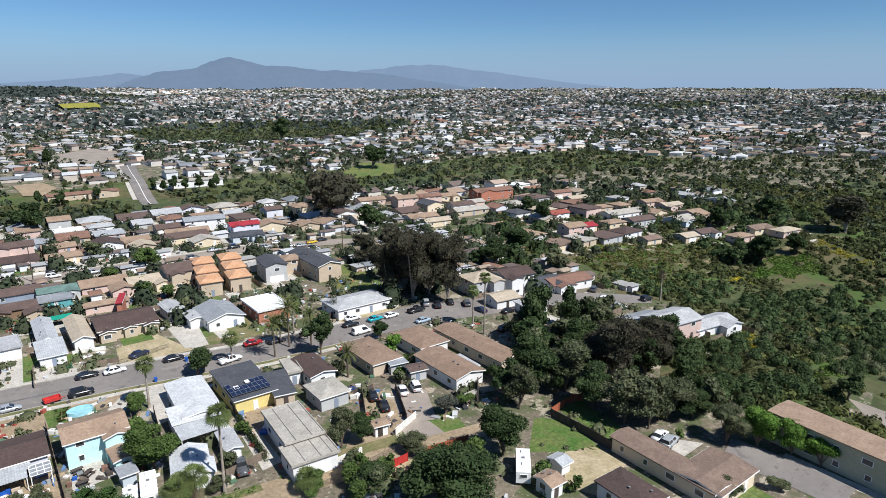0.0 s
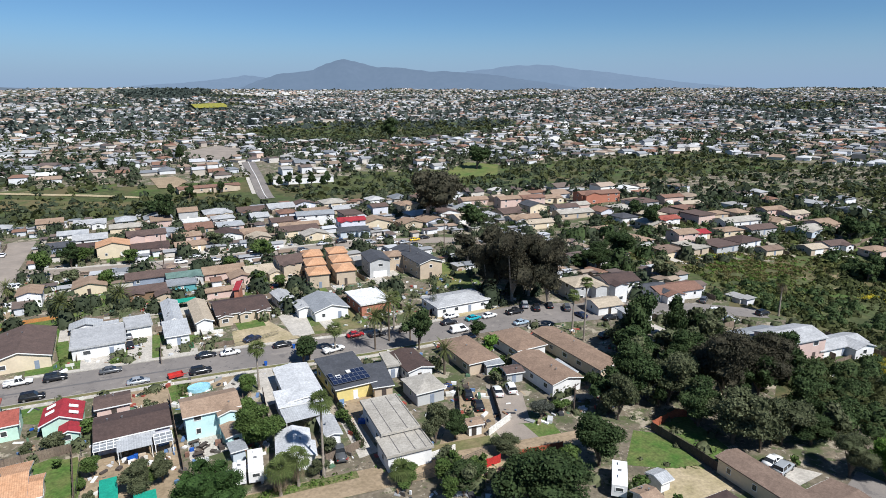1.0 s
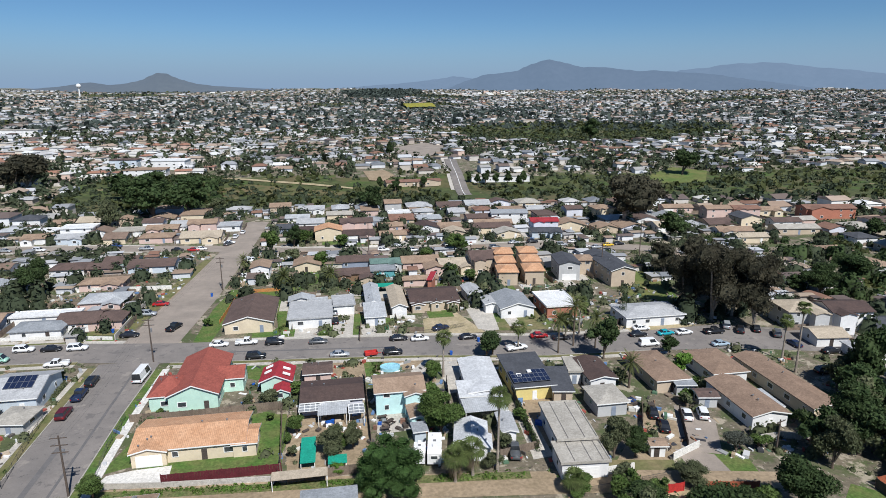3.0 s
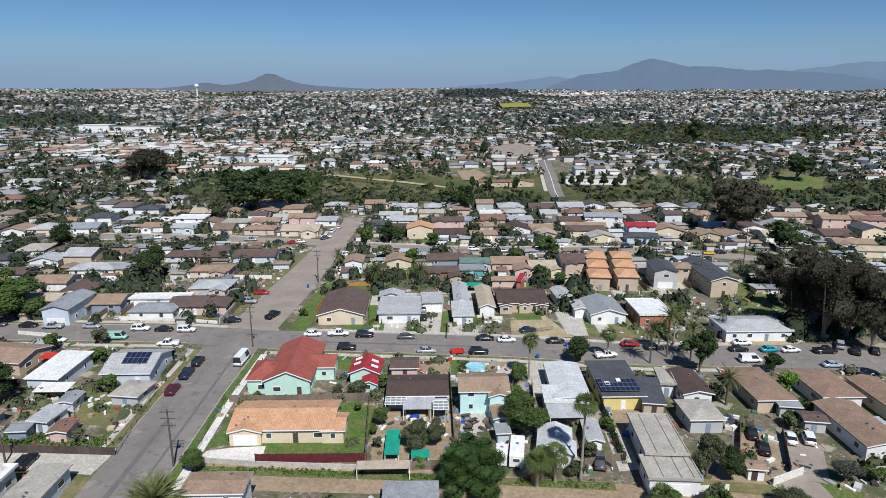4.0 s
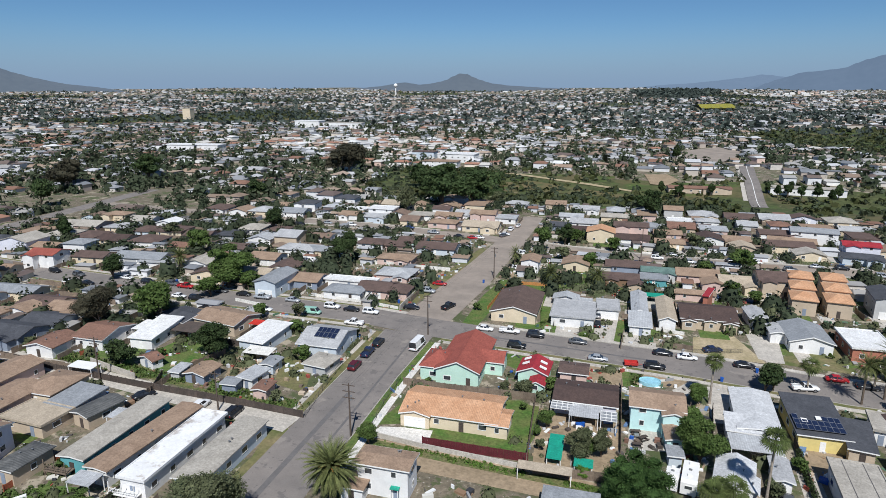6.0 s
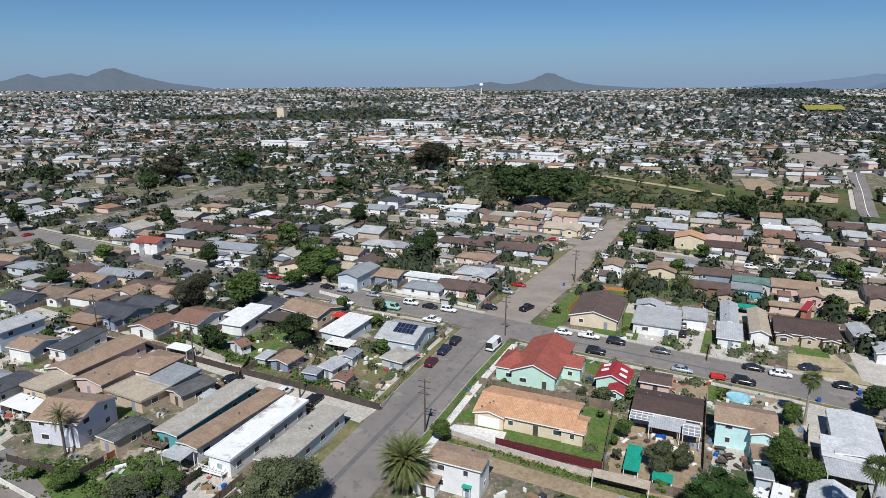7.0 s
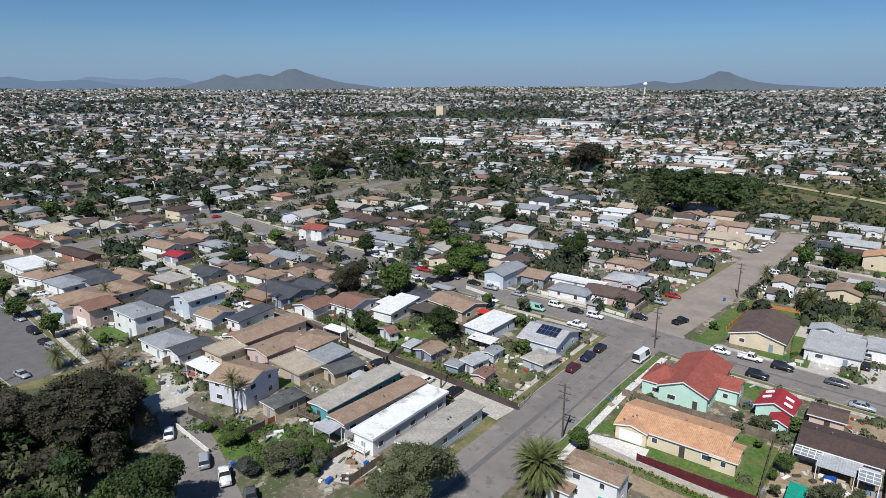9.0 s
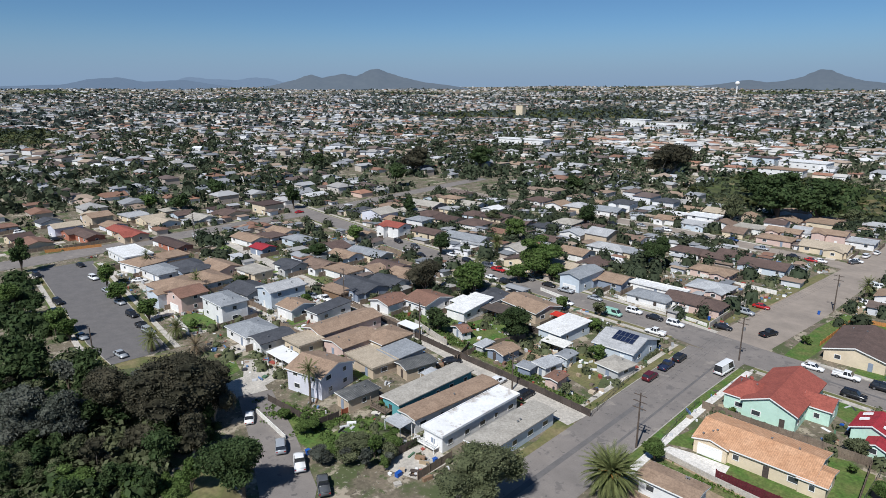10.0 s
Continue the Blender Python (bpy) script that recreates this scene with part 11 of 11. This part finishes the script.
def yard_clutter():
    """Boxes, boards, tubs, toys and garden things strewn over the yards."""
    sh = Shape()
    rng = random.Random(77)
    n = 0
    while n < 5200:
        x, y = rng.uniform(-270, 105), rng.uniform(60, 255)
        if math.hypot(x, y) > 265 or not clear(x, y, 0.3) or -39 < x < -17 and 152 < y < 197 or 20 < x < 50 and 148 < y < 167 or -41 < x < -11 and 92 < y < 118 or x > 60 and y < 82:
            continue
        for _ in range(rng.choice((1, 1, 2, 3))):
            a, b, h = rng.choice((0.12, 0.2, 0.3, 0.5, 0.9)), rng.choice((0.1, 0.18, 0.3, 0.5)), rng.choice((0.08, 0.15, 0.3, 0.45, 0.7))
            cx, cy, t = x + rng.uniform(-1, 1), y + rng.uniform(-1, 1), rng.uniform(0, 3.14)
            z, c, s = hgt(cx, cy) - 0.03, math.cos(t), math.sin(t)
            q = [(cx + c * p - s * r, cy + s * p + c * r) for p, r in ((-a, -b), (a, -b), (a, b), (-a, b))]
            o = len(sh.v)
            sh.v += [(p, r, z) for p, r in q] + [(p, r, z + h) for p, r in q]
            for j in range(4):
                sh.f.append((o + j, o + (j + 1) % 4, o + 4 + (j + 1) % 4, o + 4 + j))
            sh.f.append((o + 4, o + 5, o + 6, o + 7))
            sh.i += [0] * 5
            n += 1
    tagged(new("yard_clutter", sh.mesh("yard_clutter", M["junk"])), "small boxes, boards and garden things strewn over the yards", "clutter", kind="stuff")


yard_clutter()


def garden_sheds():
    """Sheds, carports and lean-tos standing close among the houses of the further blocks."""
    rng = random.Random(41)
    spots = []
    while len(spots) < 440:
        x, y = rng.uniform(-330, 170), rng.uniform(100, 340)
        if (205 if x > -60 else 172) < math.hypot(x, y) < 350 and clear(x, y, 1.0):
            spots.append((x, y, rng.uniform(1.2, 3.4), rng.uniform(1.0, 2.4), rng.choice((1.9, 2.1, 2.3)), rng.choice((0, 0, 1.57)) + rng.uniform(-0.1, 0.1), rng.choice((0, 0, 1.0))))
    far_houses("garden_sheds", spots, "small sheds and lean-tos crowded behind the houses")


garden_sheds()


def lot_covers():
    """Driveways, little lawns and back fences of the further houses, one object of each."""
    pave, lawn, board = Shape(), Shape(), Shape()
    for x, y, r in TAKEN:
        d = math.hypot(x, y)
        if d < 150 or d > 360 or r > 12:
            continue
        s = FAR.choice((-1, 1))
        def patch(sh, cx, cy, w, h, lift):
            sh.face([(px, py, hgt(px, py) + lift) for px, py in ((cx - w, cy - h), (cx + w, cy - h), (cx + w, cy + h), (cx - w, cy + h))])
        patch(pave, x + FAR.uniform(-5, 5), y + s * (r + 2.0), FAR.uniform(1.3, 3.2), FAR.uniform(2.5, 4.5), 0.016)
        if FAR.random() < 0.6:
            patch(pave, x + FAR.choice((-1, 1)) * (r + 1.2), y + FAR.uniform(-3, 3), FAR.uniform(0.8, 1.6), FAR.uniform(3, 6), 0.018)
        if FAR.random() < 0.7:
            patch(lawn, x + FAR.uniform(-5, 5), y - s * (r + 2.0), FAR.uniform(2, 4), FAR.uniform(1.5, 3), 0.014)
        if FAR.random() < 0.8:
            fx = x + r + 1.2
            for k in range(int(r)):
                z = hgt(fx, y - r + k * 2)
                board.box(fx - 0.03, fx + 0.03, y - r + k * 2 + 0.04, y - r + k * 2 + 1.96, z - 0.1, z + FAR.uniform(1.4, 1.75))
        if FAR.random() < 0.6:
            fy = y + r + 3.2
            for k in range(int(r)):
                z = hgt(x - r + k * 2, fy)
                board.box(x - r + k * 2 + 0.04, x - r + k * 2 + 1.96, fy - 0.03, fy + 0.03, z - 0.1, z + FAR.uniform(1.4, 1.75))
    tagged(new("lot_paving", pave.mesh("lot_paving", M["concrete"])), "pale concrete drives and yards among the houses", "paving", kind="stuff")
    tagged(new("lot_lawns", lawn.mesh("lot_lawns", M["lawn"])), "small green lawns among the houses", "lawn", kind="stuff")
    tagged(new("lot_fences", board.mesh("lot_fences", M["wood"])), "weathered board fences between the lots", "fence", kind="stuff")


lot_covers()
while len(grove) < 900:
    x, y = FAR.uniform(-335, 330), FAR.uniform(100, 345)
    if x > 170 and not (150 < y < 265):
        continue
    if 170 < math.hypot(x, y) < (350 if x < 170 else 400) and clear(x, y, 0.2):
        s = FAR.choice((1.4, 1.9, 2.4, 3.0, 3.8))
        grove.append((x, y, s, s * FAR.uniform(1.2, 2.2)))
while len(grove) < 1200:
    x, y = FAR.uniform(-335, -85), FAR.uniform(175, 345)
    if math.hypot(x, y) < 385 and clear(x, y, 0.2):
        s = FAR.choice((1.6, 2.2, 2.8, 3.6))
        grove.append((x, y, s, s * FAR.uniform(1.2, 1.9)))
scatter("block_trees", M["leaf_far"], grove, 76, 0.185, "dark green garden trees between the houses", "trees", 8, core=0.6)
shrubs = [q for q in shrubs if not (-39 < q[0] < -17 and 152 < q[1] < 197 or 20 < q[0] < 50 and 148 < q[1] < 166)]
scatter("yard_shrubs", M["leaf_olive"], shrubs, 26, 0.21, "low shrubs and weeds in the yards", "shrubs", 6, core=0.55)
close = [c for c in canyon if math.hypot(c[0], c[1]) < 195]
beyond = [c for c in canyon if math.hypot(c[0], c[1]) >= 195]
for group, quads, size in ((close, 44, 0.2), (beyond, 17, 0.34)):
    pale = [c for c in group if math.sin(c[0] / 31 + 2) + math.sin(c[1] / 19) + FAR.uniform(-1, 1) > 0.7]
    dull = [c for c in group if c not in pale]
    scatter("canyon_scrub", M["scrub"], dull, quads, size, "dense dark olive scrub covering the canyon", "scrub", 7, core=0.55)
    scatter("canyon_grass", M["scrub_light"], pale, quads, size, "lighter green brush and tall grass in the canyon", "scrub", 9, core=0.5)


def water_tower(x, y, top_z):
    """A white ball tank on a slim stem."""
    top = new("water_tower")
    z = hgt(x, y)
    top.matrix_basis = pose(x, y, z)
    sh = Shape()
    sh.tube([(0, 0, -1), (0, 0, 6), (0, 0, top_z - z - 8)], [4.5, 2.6, 2.4], 12)
    part("stem", sh.mesh("stem", M["whiteplastic"]), top)
    sh = Shape()
    sh.tube([(0, 0, top_z - z + q) for q in (-9, -7, -3, 2, 6, 8)], [2.4, 6, 9, 9, 6, 1.5], 16)
    part("tank", sh.mesh("tank", M["whiteplastic"], True), top)
    tagged(top, "white water tower above the far houses", "water tower")


water_tower(-982, 2728, 74)

# ---- hills on the horizon ----
def hill(name, az0, az1, profile, dist, m, label):
    """A ridge seen far off: heights above the ground (in metres) at even steps of bearing."""
    n = 140
    v, f = [], []
    for j in range(n + 1):
        t = j / n
        az = radians(az0 + (az1 - az0) * t)
        q = t * (len(profile) - 1)
        k = min(int(q), len(profile) - 2)
        u = q - k
        u = u * u * (3 - 2 * u)
        h = profile[k] + (profile[k + 1] - profile[k]) * u
        h += 0.012 * h * math.sin(j * 0.8) + 0.015 * h * math.sin(j * 0.31 + 2)
        for depth, share in ((-260, 0.0), (-130, 0.55), (0, 1.0), (160, 0.0)):
            r = dist + depth + 25 * math.sin(j * 0.35 + share * 5)
            v.append((r * math.sin(az), r * math.cos(az), 40 + h * share))
    for j in range(n):
        for k in range(3):
            f.append((j * 4 + k, j * 4 + 4 + k, j * 4 + 5 + k, j * 4 + 1 + k))
    tagged(new(name, mesh(name, v, f, m, shade=True)), label, "hill", kind="structure")


# dark hill surface whose blue emission stands in for the air before it
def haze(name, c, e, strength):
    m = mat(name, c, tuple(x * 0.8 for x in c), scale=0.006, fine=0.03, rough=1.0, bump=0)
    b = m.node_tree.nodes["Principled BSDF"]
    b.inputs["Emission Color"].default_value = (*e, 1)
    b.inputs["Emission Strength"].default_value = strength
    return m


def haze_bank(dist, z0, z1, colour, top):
    """A glowing ring standing in for haze round the whole horizon, thinning upwards."""
    m = bpy.data.materials.new("horizon_haze_glow")
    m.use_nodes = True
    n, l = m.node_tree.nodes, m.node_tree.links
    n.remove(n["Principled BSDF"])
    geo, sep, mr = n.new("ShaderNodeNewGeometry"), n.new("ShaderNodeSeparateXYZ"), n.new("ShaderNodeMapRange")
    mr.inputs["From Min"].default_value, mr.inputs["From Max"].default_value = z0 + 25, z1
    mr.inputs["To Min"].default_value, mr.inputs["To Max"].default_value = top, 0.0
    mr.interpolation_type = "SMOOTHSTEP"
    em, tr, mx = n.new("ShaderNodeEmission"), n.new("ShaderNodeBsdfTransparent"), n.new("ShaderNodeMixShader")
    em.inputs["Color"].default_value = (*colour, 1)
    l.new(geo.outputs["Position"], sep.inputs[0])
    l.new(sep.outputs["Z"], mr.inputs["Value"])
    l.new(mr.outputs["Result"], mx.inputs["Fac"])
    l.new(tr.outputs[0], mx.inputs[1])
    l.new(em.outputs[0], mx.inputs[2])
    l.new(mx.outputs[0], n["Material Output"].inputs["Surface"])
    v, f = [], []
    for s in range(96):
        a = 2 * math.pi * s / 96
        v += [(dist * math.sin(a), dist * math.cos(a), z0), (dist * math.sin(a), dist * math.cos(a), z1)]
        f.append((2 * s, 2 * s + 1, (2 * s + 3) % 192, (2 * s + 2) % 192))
    tagged(new("backdrop", mesh("backdrop", v, f, m)), "pale blue glowing band standing in for haze along the horizon", "haze", kind="structure")


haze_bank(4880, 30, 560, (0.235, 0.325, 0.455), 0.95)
HILLFAR = haze("far_mountain_haze_glow", (0.02, 0.022, 0.026), (0.148, 0.214, 0.31), 1.0)
HILLMID = haze("mid_mountain_haze_glow", (0.02, 0.022, 0.026), (0.118, 0.172, 0.252), 1.0)
HILLNEAR = haze("near_hill_haze_glow", (0.03, 0.03, 0.026), (0.102, 0.135, 0.182), 1.0)
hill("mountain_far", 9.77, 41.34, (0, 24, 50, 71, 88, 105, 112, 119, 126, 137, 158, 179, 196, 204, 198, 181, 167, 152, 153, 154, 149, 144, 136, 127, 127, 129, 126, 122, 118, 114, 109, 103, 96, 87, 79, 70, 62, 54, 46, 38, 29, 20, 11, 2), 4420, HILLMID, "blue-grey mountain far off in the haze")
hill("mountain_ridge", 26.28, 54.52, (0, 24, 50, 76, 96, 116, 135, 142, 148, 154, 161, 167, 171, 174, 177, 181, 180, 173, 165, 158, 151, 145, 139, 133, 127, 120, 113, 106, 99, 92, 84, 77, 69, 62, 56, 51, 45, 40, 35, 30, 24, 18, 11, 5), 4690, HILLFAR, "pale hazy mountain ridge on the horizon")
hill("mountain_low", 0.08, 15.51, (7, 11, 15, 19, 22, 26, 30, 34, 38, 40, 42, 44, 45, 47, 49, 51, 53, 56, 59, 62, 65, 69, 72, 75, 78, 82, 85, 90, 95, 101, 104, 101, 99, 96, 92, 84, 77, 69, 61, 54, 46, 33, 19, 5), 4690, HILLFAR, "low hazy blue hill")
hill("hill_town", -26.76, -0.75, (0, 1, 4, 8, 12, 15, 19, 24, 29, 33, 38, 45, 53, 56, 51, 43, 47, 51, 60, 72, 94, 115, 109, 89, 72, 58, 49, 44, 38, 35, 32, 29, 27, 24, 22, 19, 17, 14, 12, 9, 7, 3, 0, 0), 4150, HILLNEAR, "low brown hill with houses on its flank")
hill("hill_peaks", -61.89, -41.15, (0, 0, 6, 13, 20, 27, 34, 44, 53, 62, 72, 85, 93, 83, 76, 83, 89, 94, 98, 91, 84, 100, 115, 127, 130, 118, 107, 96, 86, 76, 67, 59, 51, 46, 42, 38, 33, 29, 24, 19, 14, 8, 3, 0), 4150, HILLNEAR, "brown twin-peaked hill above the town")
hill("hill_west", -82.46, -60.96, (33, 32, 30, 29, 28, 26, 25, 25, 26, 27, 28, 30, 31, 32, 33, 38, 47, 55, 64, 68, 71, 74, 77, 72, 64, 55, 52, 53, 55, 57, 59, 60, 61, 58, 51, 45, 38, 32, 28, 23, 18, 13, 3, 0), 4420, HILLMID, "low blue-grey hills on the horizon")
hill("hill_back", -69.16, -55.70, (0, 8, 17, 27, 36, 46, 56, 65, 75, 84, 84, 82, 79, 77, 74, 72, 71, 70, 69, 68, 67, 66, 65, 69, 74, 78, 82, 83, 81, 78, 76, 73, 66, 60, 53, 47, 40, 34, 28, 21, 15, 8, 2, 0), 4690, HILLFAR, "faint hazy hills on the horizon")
